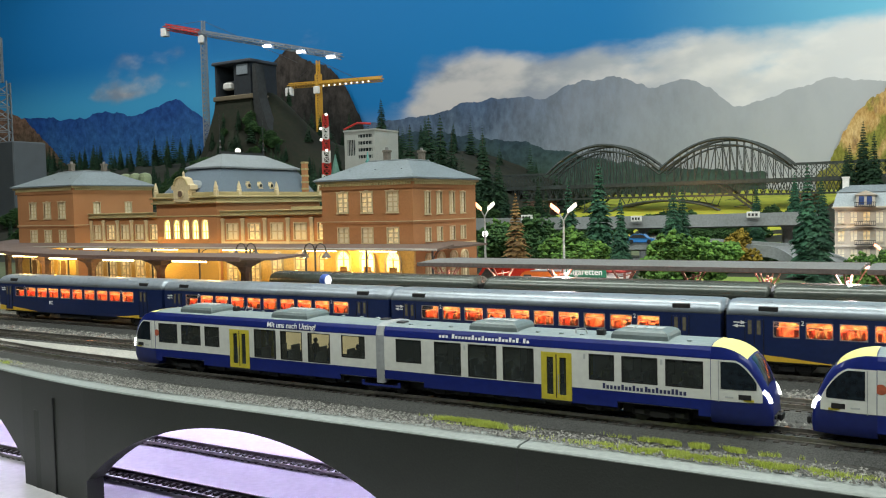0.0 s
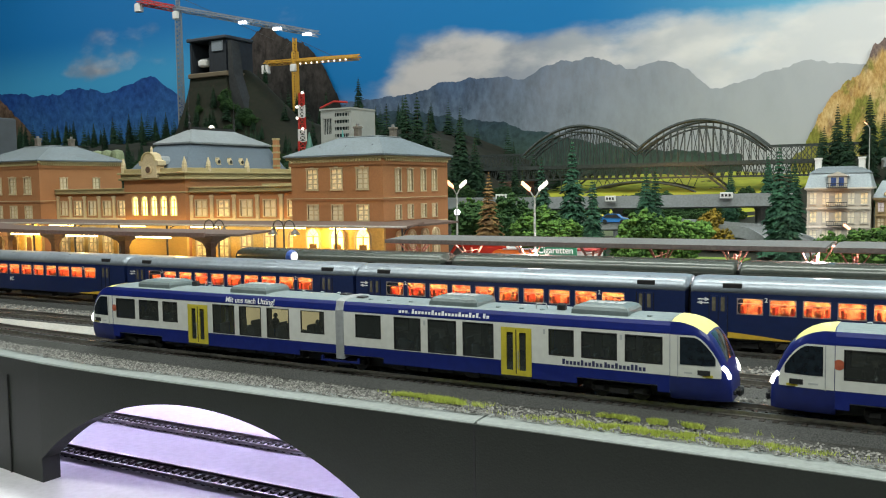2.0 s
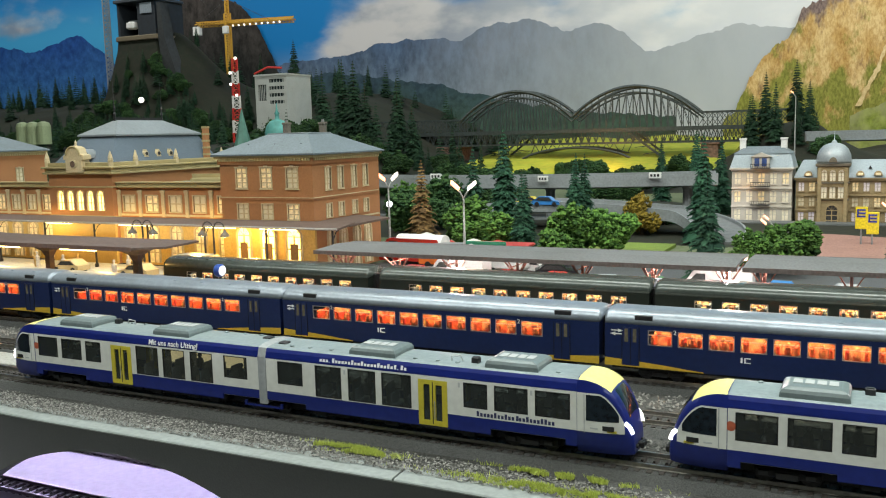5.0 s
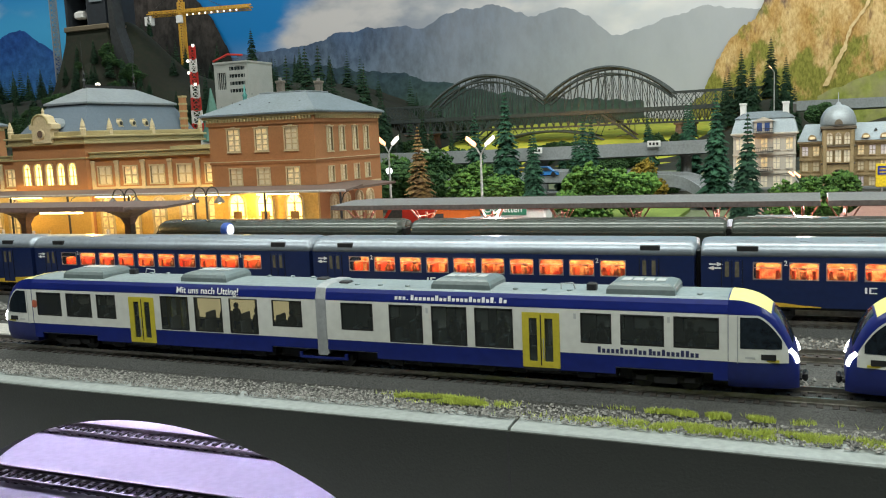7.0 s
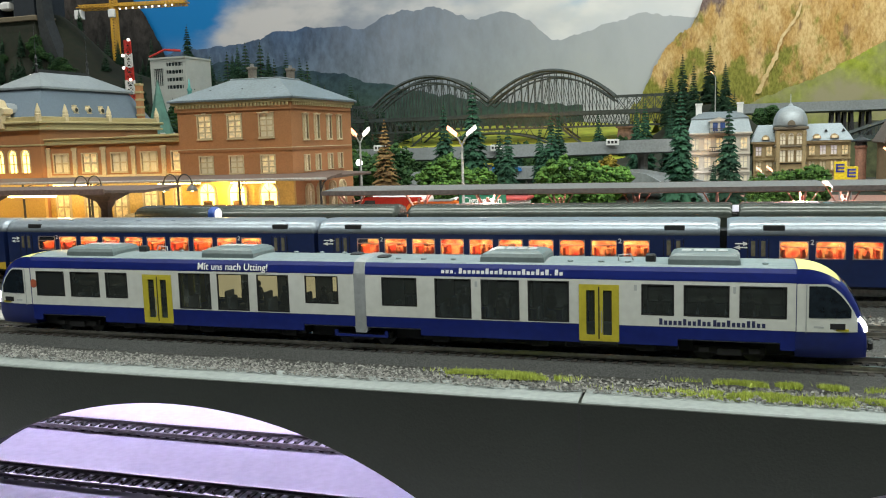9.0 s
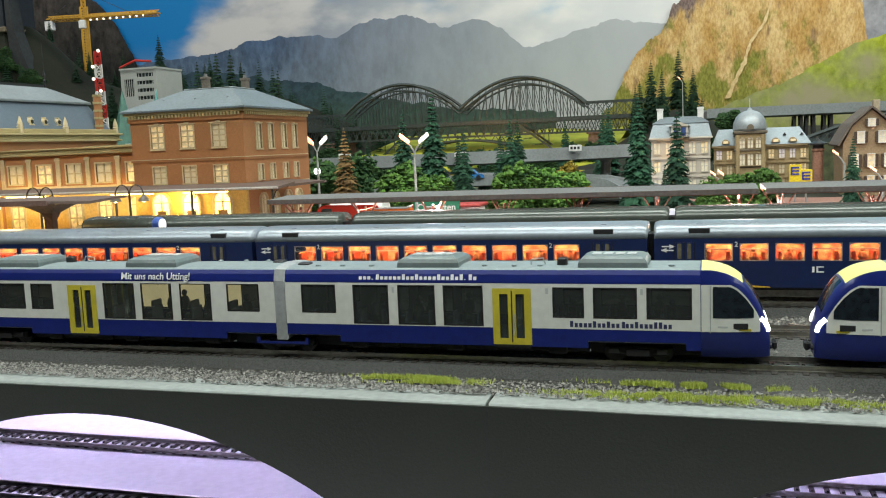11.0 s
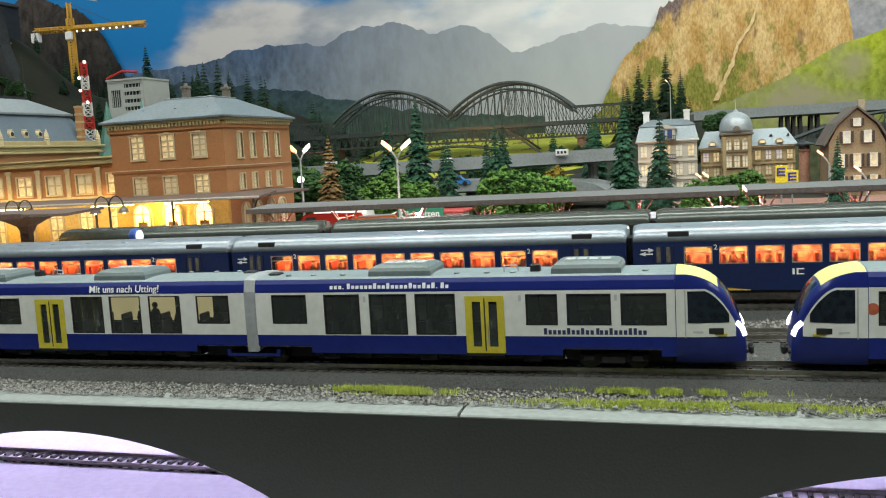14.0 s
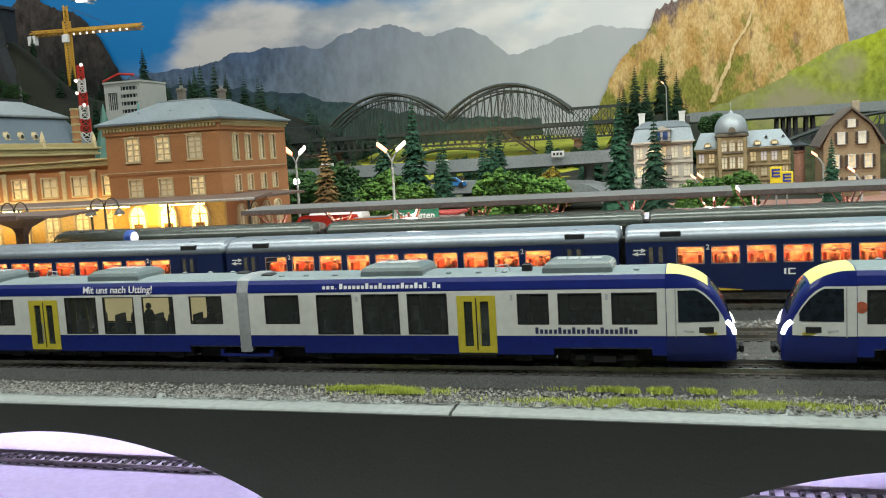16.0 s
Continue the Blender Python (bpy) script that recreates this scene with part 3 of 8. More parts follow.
        for s in (-1, 1):
            hi = lambda x: min(0.0362, nose_at(x)[0] - 0.0058)
            xs = [0.1983 + 0.0238 * i / 16 for i in range(17)]
            m = M()
            for a, b in zip(xs, xs[1:]):
                q = []
                for x in (a, b):
                    lo, up = 0.0155, max(hi(x), 0.0156)
                    w = s * (nose_at(x)[1] + 0.00025)
                    q += [(x, w, lo), (x, w, up)]
                m.add(q, [(0, 2, 3, 1) if s < 0 else (0, 1, 3, 2)])
            part("cab_side", m, LWHITE, cab, "white cab side")
            m = M()
            xs = [0.2030 + 0.0165 * i / 12 for i in range(13)]
            for a, b in zip(xs, xs[1:]):
                q = []
                for x in (a, b):
                    up = max(hi(x) - 0.0011, 0.0217)
                    w = s * (nose_at(x)[1] + 0.0004)
                    q += [(x, w, 0.0215), (x, w, up)]
                m.add(q, [(0, 2, 3, 1) if s < 0 else (0, 1, 3, 2)])
            part("cab_window", m, mat("cab_glass", (0.015, 0.022, 0.030), 0.08, var=0.2, bump=0), cab)
            part("number_plate_bar", M().box(0.2105, 0.2172, s * 0.0147, s * 0.0155, 0.0168, 0.0192), DARKP, cab)
            part("plate_bar", M().box(0.2120, 0.2185, s * 0.0146, s * 0.0152, 0.0160, 0.0169), LYELLOW, cab)
            part("small_bar", M().box(0.2050, 0.2090, s * 0.0150, s * 0.0160, 0.0172, 0.0180), PRINT_G, cab)
            part("door_line", M().box(0.2018, 0.2022, s * 0.0150, s * 0.01615, 0.0150, 0.0358), LGREY, cab)
            lt = M().path([(x, s * (nose_at(x)[1] - 0.0003), z) for x, z in ((0.2222, 0.0212), (0.2232, 0.0202), (0.2242, 0.0190), (0.2250, 0.0172), (0.2254, 0.0155))], 0.0011)
            part("headlight", lt, HEAD, cab, "white glowing headlight cluster")
        m = M()
        tops = [(x, *nose_at(x)) for x in (0.1985, 0.2005, 0.2025, 0.2045, 0.2065, 0.2085, 0.2105, 0.2125, 0.2140, 0.2152)]
        m.loft([[(x, -w * 0.9, min(0.0437, t - 0.0010)), (x, -w * 0.62, t - 0.0001), (x, 0, t + 0.0003), (x, w * 0.62, t - 0.0001), (x, w * 0.9, min(0.0437, t - 0.0010))] for x, t, w in tops], False, False)
        part("cab_roof", m, LCREAM, cab, "pale yellow cab roof", smooth=True)
        m = M()
        tops = [(x, *nose_at(x)) for x in (0.2158, 0.2172, 0.2186, 0.2200, 0.2212, 0.2224, 0.2234)]
        m.loft([[(x + 0.0003, -w * 0.78, t - 0.0022), (x + 0.0003, -w * 0.5, t + 0.0001), (x + 0.0003, 0, t + 0.0003), (x + 0.0003, w * 0.5, t + 0.0001), (x + 0.0003, w * 0.78, t - 0.0022)] for x, t, w in tops], False, False)
        part("windscreen", m, mat("cab_glass", (0.015, 0.022, 0.030)), cab, smooth=True)
        # coupler
        part("coupler", M().box(0.2235, 0.2285, -0.0022, 0.0022, 0.0060, 0.0085, 0.0005).box(0.2275, 0.2295, -0.0035, 0.0035, 0.0055, 0.0092, 0.0006)
             .rod((0.224, -0.0052, 0.0075), (0.2272, -0.0052, 0.0075), 0.0011).rod((0.224, 0.0052, 0.0075), (0.2272, 0.0052, 0.0075), 0.0011), BLACK, car)
        part("windscreen_wiper", M().rod((0.2222, -0.003, 0.0285), (0.2180, -0.001, 0.0352), 0.0002, None, 5), BLACK, car)
        bogie("bogie", car, 0.1715)
        # roof equipment
        for x0, x1 in ((0.0600, 0.0905), (0.1455, 0.1760)):
            u = part("roof_unit", M().loft([[(x0 + a, -b, z), (x1 - a, -b, z), (x1 - a, b, z), (x0 + a, b, z)] for a, b, z in ((0, 0.0116, 0.0436), (0.0002, 0.0114, 0.0472), (0.0012, 0.0106, 0.0491), (0.0032, 0.0088, 0.0503), (0.0042, 0.0080, 0.0506))]), LUNIT, car, "grey roof equipment box")
            for k in range(4):
                part("grille", M().box(x0 + 0.0055 + k * 0.0052, x0 + 0.0095 + k * 0.0052, -0.0045, 0.0025, 0.0505, 0.0510), PRINT_G, u, "pale roof grille")
        part("exhaust", M().box(0.1355, 0.1400, -0.0070, -0.0030, 0.0445, 0.0490, 0.0005).box(0.1362, 0.1393, -0.006, -0.004, 0.0489, 0.0493), DARKP, car, "dark exhaust box")
        for x in (0.018, 0.031, 0.046, 0.102, 0.116, 0.128, 0.186):
            part("roof_vent", M().lathe(x, -0.0085, [(0.0014, 0.0444), (0.0014, 0.0456), (0.0008, 0.0460)], 8), LROOF, car)
        part("aerial", M().path([(0.1235, -0.006, 0.045), (0.1235, -0.006, 0.0483), (0.129, -0.006, 0.0490), (0.1302, -0.006, 0.0455)], 0.0004), LGREY, car)
        part("roof_hatch", M().box(0.006, 0.012, -0.007, -0.001, 0.0447, 0.0464, 0.0006), DARKP, car)
        for x in (0.0590, 0.1735, 0.1320):
            part("class_mark", M().box(x - 0.0006, x + 0.0006, -0.01592, -0.0157, 0.0312, 0.0338), PRINT_G, car)
    part("bellows", M().loft([[(x, y * k, 0.0265 + (z - 0.0265) * k) for y, z in ((-0.0158, 0.0075), (-0.0160, 0.037), (-0.0143, 0.0436), (-0.0098, 0.0453), (0, 0.0459), (0.0098, 0.0453), (0.0143, 0.0436), (0.0160, 0.037), (0.0158, 0.0075))]
         for x, k in ((-0.0032, 0.98), (-0.0026, 1.015), (0.0026, 1.015), (0.0032, 0.98))]), LGREY, root, "light grey gangway bellows")
    bogie("middle_bogie", root, 0.0)
    part("bogie_step", M().box(-0.014, 0.014, -0.0162, -0.0150, 0.0052, 0.0062).box(-0.014, -0.0125, -0.0162, -0.015, 0.0062, 0.0082).box(0.0125, 0.014, -0.0162, -0.015, 0.0062, 0.0082), LBLUE, root, "blue bogie yoke")
    # lettering on the blue band; makers' and operators' names are plain bars
    tilt = pose(0, 0, 0, 77, 0, 0)
    lettering("slogan", "Mit uns nach Utting!", 0.0050, PRINT_W, root, Matrix.Translation((-0.0700, -0.01600, 0.0384)) @ tilt)
    print_bars("web_bar", root, 0.0418, 0.1002, "sss.tssssstsstsssstsstst.ts", 0.0016, 0.0026, PRINT_W, Matrix.Translation((0.0, -0.01572, 0.0373)) @ pose(0, 0, 0, -13, 0, 0))
    print_bars("name_bar", root, 0.1420, 0.1865, "tsssstsstssTsstsssttss", 0.0019, 0.0028, PRINT_B, Matrix.Translation((0.0, -0.01583, 0.0164)))
    # the roof sits low: everything over the window heads is drawn down
    for ob in root.children_recursive:
        if ob.type == "MESH" and ob.name.split(".")[0] not in ("slogan", "web_bar", "name_bar"):
            for v in ob.data.vertices:
                if v.co.z > 0.0340:
                    v.co.z = 0.0340 + (v.co.z - 0.0340) * 0.81
    part("emblem", M().lathe(0, 0, [(0.0024, 0), (0.0024, 0.0001)], 14), mat("emblem_red", (0.5, 0.12, 0.06), 0.5), root, at=Matrix.Translation((-0.1965, -0.0158, 0.0272)) @ pose(0, 0, 0, 90, 0, 0))
    return root


LX, LY = -0.2245, 0.4828
first_railcar = railcar()
first_railcar.matrix_basis = pose(LX, LY, 0.0)
second = copy_thing(first_railcar, pose(LX + 0.470, LY, 0.0))


SALOON = mat("saloon_panels", (0.88, 0.66, 0.34), 0.7, var=0.1, scale=230, bump=0.0, big=70, dirt=0.65, col2=(0.50, 0.02, 0.012))
COACHFRAME = mat("coach_window_frame", (0.50, 0.44, 0.42), 0.3, 0.6, var=0.05, bump=0.0)


def coach(label, length, hw, body, roofm, windows, zside=0.040, ztop=0.0495, stripe=None, seatm=None, lamp=None, doors=(), paned=None, marks=True, vents=None):
    root = thing("railway_coach", label, "coach")
    h = length / 2
    m = M()
    for s in (-1, 1):
        wall_pieces(m, -h, h, 0.0095, zside, windows, s * hw, s * (hw - 0.0007))
    for e in (-h, h - 0.0007):
        m.box(e, e + 0.0007, -hw + 0.0007, hw - 0.0007, 0.0095, zside)
    part("body", m, body, root)
    prof = [(1.0, zside), (0.985, zside + (ztop - zside) * 0.28), (0.92, zside + (ztop - zside) * 0.55), (0.75, zside + (ztop - zside) * 0.80), (0.45, zside + (ztop - zside) * 0.95), (0, ztop)]
    ring = [(-a * hw, z) for a, z in prof] + [(a * hw, z) for a, z in reversed(prof[:-1])]
    ends = [(-h, 0.90), (-h + 0.002, 0.97), (-h + 0.005, 1), (h - 0.005, 1), (h - 0.002, 0.97), (h, 0.90)]
    part("roof", M().loft([[(x, y, zside + (z - zside) * k) for y, z in ring] for x, k in ends]), roofm, root, smooth=True)
    part("underframe", M().box(-h + 0.004, h - 0.004, -hw * 0.8, hw * 0.8, 0.0075, 0.0105).box(-0.03, 0.02, -hw * 0.85, hw * 0.85, 0.004, 0.008, 0.0006).box(0.028, 0.045, -hw * 0.8, hw * 0.8, 0.0045, 0.008, 0.0006), BLACK, root)
    if stripe:
        m = M()
        n = 24
        for s in (-1, 1):
            for i in range(n):
                a, b = -h + length * i / n, -h + length * (i + 1) / n
                f = lambda x: 0.0100 + 0.0050 * min(1.0, max(0.0, (abs(x) - h * 0.55) / (h * 0.45))) ** 0.7
                if f(b) > 0.0101 or f(a) > 0.0101:
                    y = s * (hw + 0.00015)
                    m.add([(a, y, 0.0095), (b, y, 0.0095), (b, y, f(b)), (a, y, f(a))], [(0, 1, 2, 3) if s < 0 else (3, 2, 1, 0)])
        part("stripe", m, stripe, root, "yellow stripe along the sill")
    part("saloon_floor", M().box(-h + 0.002, h - 0.002, -hw + 0.001, hw - 0.001, 0.0110, 0.0120).box(-h + 0.03, h - 0.03, -hw * 0.05, hw * 0.05, 0.012, 0.0375), SALOON, root)
    m, fig = M(), M()
    rnd = random.Random(len(label))
    for i, (x0, x1, z0, z1) in enumerate(windows):
        for s in (-1, 1):
            m.box(x0 + 0.001, x0 + 0.0032, s * hw * 0.2, s * hw * 0.88, 0.012, z0 + 0.0052, 0.0006)
            m.box(x1 - 0.0032, x1 - 0.001, s * hw * 0.2, s * hw * 0.88, 0.012, z0 + 0.0052, 0.0006)
            if rnd.random() < 0.7:
                xx = x0 + (x1 - x0) * rnd.uniform(0.35, 0.65)
                fig.ball((xx, s * hw * 0.55, z0 + 0.001), 0.0026, 7, 4, 1.4).ball((xx, s * hw * 0.55, z0 + 0.0053), 0.0015, 7, 4)
    part("seats", m, seatm or SEAT, root)["kind"] = "stuff"
    part("passenger_figures", fig, mat("figure_warm", (0.55, 0.30, 0.12), 0.7, var=0.3, col2=(0.5, 0.08, 0.03), scale=200), root)["kind"] = "stuff"
    if lamp:
        part("saloon_lamp", M().box(-h + 0.02, h - 0.02, -hw * 0.75, -hw * 0.45, zside - 0.0012, zside - 0.0006).box(-h + 0.02, h - 0.02, hw * 0.45, hw * 0.75, zside - 0.0012, zside - 0.0006), lamp, root, "glowing lamp strip under the roof")
    for x0, x1, z0, z1 in windows:
        for s in (-1, 1):
            e = 0.0005
            w = part("window", M().box(x0 - e, x1 + e, s * (hw - 0.0004), s * (hw + 0.0002), z0 - e, z0).box(x0 - e, x1 + e, s * (hw - 0.0004), s * (hw + 0.0002), z1, z1 + e)
                     .box(x0 - e, x0, s * (hw - 0.0004), s * (hw + 0.0002), z0, z1).box(x1, x1 + e, s * (hw - 0.0004), s * (hw + 0.0002), z0, z1)
                     .box(x0, x1, s * (hw - 0.0004), s * hw, z0 + (z1 - z0) * 0.66, z0 + (z1 - z0) * 0.72)
                     .corners(x0, x1, s * (hw - 0.0003), s * (hw + 0.0001), z0, z1, 0.0016), COACHFRAME, root)
            part("pane", M().box(x0, x1, s * (hw - 0.0006), s * (hw - 0.0004), z0, z1), paned or glass("clear_window", (0.9, 0.9, 0.88), 0.85), w)
    for x in doors:
        for s in (-1, 1):
            d = part("door", M().box(x - 0.0055, x + 0.0055, s * hw, s * (hw + 0.0003), 0.0105, zside - 0.0022), body, root)
            part("door_gap", M().box(x - 0.0002, x + 0.0002, s * hw, s * (hw + 0.0005), 0.0105, zside - 0.0022).box(x - 0.0060, x - 0.0056, s * hw, s * (hw + 0.0004), 0.0105, zside - 0.002).box(x + 0.0056, x + 0.0060, s * hw, s * (hw + 0.0004), 0.0105, zside - 0.002), BLACK, d)
            for q in (-1, 1):
                part("door_pane", M().box(x + q * 0.0028 - 0.0012, x + q * 0.0028 + 0.0012, s * hw, s * (hw + 0.0005), 0.0265, 0.0355), mat("door_glass", (0.16, 0.14, 0.10), 0.15, bump=0), d)
    for x in (-h * 0.72, h * 0.72):
        bogie("bogie", root, x, frame_mat=DARKP)
    for x in [-h * 0.8 + length * 0.8 * i / 7 for i in range(8)]:
        part("roof_vent", M().box(x - 0.002, x + 0.002, -hw * 0.62, -hw * 0.45, ztop - 0.0022, ztop - 0.0006, 0.0004), roofm, root)
    if vents:
        for e in (-1, 1):
            part("roof_grille", M().box(e * (h - 0.026) - 0.006, e * (h - 0.026) + 0.006, -hw * 0.985, -hw * 0.70, zside + 0.0028, zside + 0.0062, 0.0004), DARKP, root)
    part("gangway", M().box(h - 0.0005, h + 0.0030, -0.006, 0.006, 0.013, 0.041, 0.0008).box(-h - 0.0030, -h + 0.0005, -0.006, 0.006, 0.013, 0.041, 0.0008).box(h, h + 0.003, -0.002, 0.002, 0.008, 0.010).box(-h - 0.003, -h, -0.002, 0.002, 0.008, 0.010), BLACK, root)
    if marks:
        m = M()
        for e in (-1, 1):
            # an arrow-like emblem drawn as plain strokes
            x = -h + 0.0045
            m.box(x, x + 0.006, -hw - 0.0003, -hw, 0.0335, 0.0342).box(x + 0.001, x + 0.007, -hw - 0.0003, -hw, 0.0312, 0.0319)
            m.add([(x + 0.0045, -hw - 0.0003, 0.0325), (x + 0.008, -hw - 0.0003, 0.0338), (x + 0.0045, -hw - 0.0003, 0.0352)], [(0, 1, 2)])
            m.add([(x + 0.0028, -hw - 0.0003, 0.0303), (x + 0.0028, -hw - 0.0003, 0.0329), (x - 0.0008, -hw - 0.0003, 0.0316)], [(0, 1, 2)])
            break
        part("emblem", m, PRINT_W, root)
        for x in (-0.0842, 0.0727):
            lettering("class_figure", "2", 0.0042, PRINT_W, root, Matrix.Translation((x, -hw - 0.0003, 0.0348)) @ pose(0, 0, 0, 90))
        m = M()
        x = -0.043
        m.box(x, x + 0.0012, -hw - 0.0003, -hw, 0.0185, 0.0218).box(x + 0.0022, x + 0.0032, -hw - 0.0003, -hw, 0.0190, 0.0213).box(x + 0.0022, x + 0.0062, -hw - 0.0003, -hw, 0.0213, 0.0219).box(x + 0.0022, x + 0.0062, -hw - 0.0003, -hw, 0.0184, 0.0190)
        part("type_bars", m, PRINT_W, root)
    return root


NAVY = mat("coach_navy", (0.010, 0.021, 0.085), 0.30, var=0.06, scale=300, bump=0.03, big=30, dirt=0.2)
NROOF = mat("coach_roof_silver", (0.29, 0.33, 0.38), 0.34, 0.45, var=0.05, scale=300, bump=0.03, big=25, dirt=0.2)
OCHRE = mat("coach_ochre", (0.62, 0.40, 0.035), 0.45, var=0.05, bump=0.03)
REDSEAT = mat("seat_red", (0.66, 0.045, 0.025), 0.7, var=0.2, col2=(0.60, 0.20, 0.03), scale=150)
AMBER = glow("saloon_lamp_amber", (1.0, 0.53, 0.25), 33.0, 0.2)
PALE = glow("saloon_lamp_pale", (1.0, 0.78, 0.42), 42.0, 0.2)
GREEN = mat("coach_dark_green", (0.016, 0.021, 0.016), 0.35, var=0.1, scale=300, bump=0.03, dirt=0.2)
GROOF = mat("coach_roof_dark", (0.075, 0.088, 0.080), 0.24, 0.25, var=0.08, scale=300, bump=0.04, big=25, dirt=0.25)

icw = [(-0.1015 + k * 0.0196, -0.0865 + k * 0.0196, 0.0256, 0.0350) for k in range(10)]
ic = coach("dark blue express coach with yellow sill stripe and lit saloon", 0.262, 0.0165, NAVY, NROOF, icw, zside=0.0385, ztop=0.0480, stripe=OCHRE, seatm=REDSEAT, lamp=AMBER, doors=(-0.1135, 0.1045), vents=True)
ic["group"] = "express coaches"
ic.matrix_basis = pose(-0.1895, 0.6365, 0)
for x in (-0.7205, -0.4545, 0.0765, 0.3425):
    copy_thing(ic, pose(x, 0.6365, 0))

dgw = [(-0.092 + k * 0.0205, -0.080 + k * 0.0205, 0.0262, 0.0345) for k in range(10)]
dg = coach("dark green coach with a rounded dark roof and lamp-lit windows", 0.246, 0.0160, GREEN, GROOF, dgw, zside=0.038, ztop=0.0485, seatm=SEAT, lamp=PALE, marks=False, paned=glass("clear_window", (0.9, 0.9, 0.88), 0.85))
dg["group"] = "green coaches"
dg.matrix_basis = pose(-0.1740, 0.7515, 0)
for x in (-0.4325, 0.0765, 0.327):
    copy_thing(dg, pose(x, 0.7515, 0))

# ---- station ----
BRICK = mat("brick_red_render", (0.40, 0.178, 0.070), 0.8, var=0.08, scale=900, bump=0.35, big=18, dirt=0.18)
CREAM = mat("sandstone_trim", (0.60, 0.49, 0.30), 0.75, var=0.08, scale=600, bump=0.25, big=25, dirt=0.2)
OLIVE = mat("sandstone_cornice", (0.43, 0.35, 0.17), 0.75, var=0.08, scale=600, bump=0.25, big=25, dirt=0.25)
SLATE = mat("slate_roof", (0.165, 0.20, 0.225), 0.55, var=0.1, scale=350, bump=0.3, big=14, dirt=0.25)
ZINC = mat("zinc_grey", (0.26, 0.29, 0.31), 0.45, 0.2, var=0.06, scale=250, bump=0.1, big=10, dirt=0.2)
OCHREW = mat("ochre_wall", (0.62, 0.42, 0.14), 0.8, var=0.08, scale=500, bump=0.2)
CANB = mat("canopy_brown", (0.145, 0.098, 0.082), 0.6, var=0.12, scale=300, bump=0.2, big=12, dirt=0.3)
CANG = mat("canopy_grey", (0.165, 0.165, 0.165), 0.7, var=0.12, scale=500, bump=0.25, big=10, dirt=0.3)
RUST = mat("canopy_iron_red", (0.50, 0.20, 0.14), 0.6, var=0.1)
IRON = mat("black_iron", (0.02, 0.02, 0.022), 0.45, var=0.1, bump=0.05)
LIT_BRIGHT = glow("window_lit_bright", (1.0, 0.70, 0.20), 3.6, 0.25)
LIT_DIM = glow("window_lit_dim", (1.0, 0.72, 0.36), 0.11, 0.5, 120)
LIT_MID = glow("window_lit_mid", (1.0, 0.68, 0.28), 0.40, 0.8, 160)
LAMP_W = glow("canopy_tube", (1.0, 0.74, 0.28), 9.0, 0.1)
LAMP_C = glow("street_lamp_glow", (1.0, 0.93, 0.85), 1.6, 0.05)
LAMP_P = glow("street_lamp_pink", (1.0, 0.36, 0.18), 3.2, 0.05)
WINS = {}


def window(parent, w, h, at, frame_mat=None, lit=None, arched=False, bars=(1, 2), hood=True):
    """A cast window: surround and bars in one moulding, and a pane behind. Local x along the wall, y into it, z up from the sill."""
    key = (round(w, 4), round(h, 4), arched, bars, hood, frame_mat.name if frame_mat else "", lit.name if lit else "")
    if key not in WINS:
        m, t = M(), max(0.0010, w * 0.09)
        if arched:
            r, zc = w / 2, h - w / 2
            m.box(-r - t, -r, -0.0012, 0.0020, 0, zc).box(r, r + t, -0.0012, 0.0020, 0, zc)
            n = 10
            for i in range(n):
                a, b = math.pi * i / n, math.pi * (i + 1) / n
                q = [(math.cos(k) * rr, yy, zc + math.sin(k) * rr) for yy in (-0.0012, 0.0020) for k in (a, b) for rr in (r, r + t)]
                m.add(q, [(0, 1, 3, 2), (4, 6, 7, 5), (1, 5, 7, 3), (0, 2, 6, 4)])
            p = M()
            ring = [(-r, 0), (r, 0)] + [(math.cos(math.pi * i / n) * r, zc + math.sin(math.pi * i / n) * r) for i in range(n + 1)]
            p.add([(x, 0.0016, z) for x, z in ring], [tuple(range(len(ring)))])
            m.box(-r, r, 0.0002, 0.0014, zc - 0.0006, zc + 0.0004)
            m.beam((0, 0.0008, zc), (0, 0.0008, h), 0.0005)
            for k in (0.8, 2.34):
                m.beam((0, 0.0008, zc), (math.cos(k) * r, 0.0008, zc + math.sin(k) * r), 0.0004)
        else:
            m.box(-w / 2 - t, w / 2 + t, -0.0014, 0.0020, -t, 0).box(-w / 2 - t, w / 2 + t, -0.0012, 0.0020, h, h + t)
            m.box(-w / 2 - t, -w / 2, -0.0010, 0.0020, 0, h).box(w / 2, w / 2 + t, -0.0010, 0.0020, 0, h)
            if hood:
                m.box(-w / 2 - t * 1.8, w / 2 + t * 1.8, -0.0022, 0.0015, h + t, h + t * 1.7, 0.0003).box(-w / 2 - t * 1.5, w / 2 + t * 1.5, -0.0020, 0.0015, -t * 1.8, -t, 0.0003)
                m.box(-w * 0.18, w * 0.18, -0.0016, 0.0012, h + t * 1.7, h + t * 2.5, 0.0003)
            p = M().box(-w / 2, w / 2, 0.0014, 0.0018, 0, h)
        b = max(0.0004, w * 0.045)
        for i in range(bars[0]):
            x = -w / 2 + w * (i + 1) / (bars[0] + 1)
            m.box(x - b, x + b, 0.0004, 0.0014, 0, h - (w / 2 if arched else 0))
        for i in range(bars[1]):
            z = (h - (w / 2 if arched else 0)) * (i + 1) / (bars[1] + 1)
            m.box(-w / 2, w / 2, 0.0005, 0.0013, z - b, z + b)
        WINS[key] = (m.mesh("window"), p.mesh("pane"))
    fm, pm = WINS[key]
    ob = part("window", fm, frame_mat or CREAM, parent, at=at)
    part("pane", pm, lit or LIT_DIM, ob)
    return ob


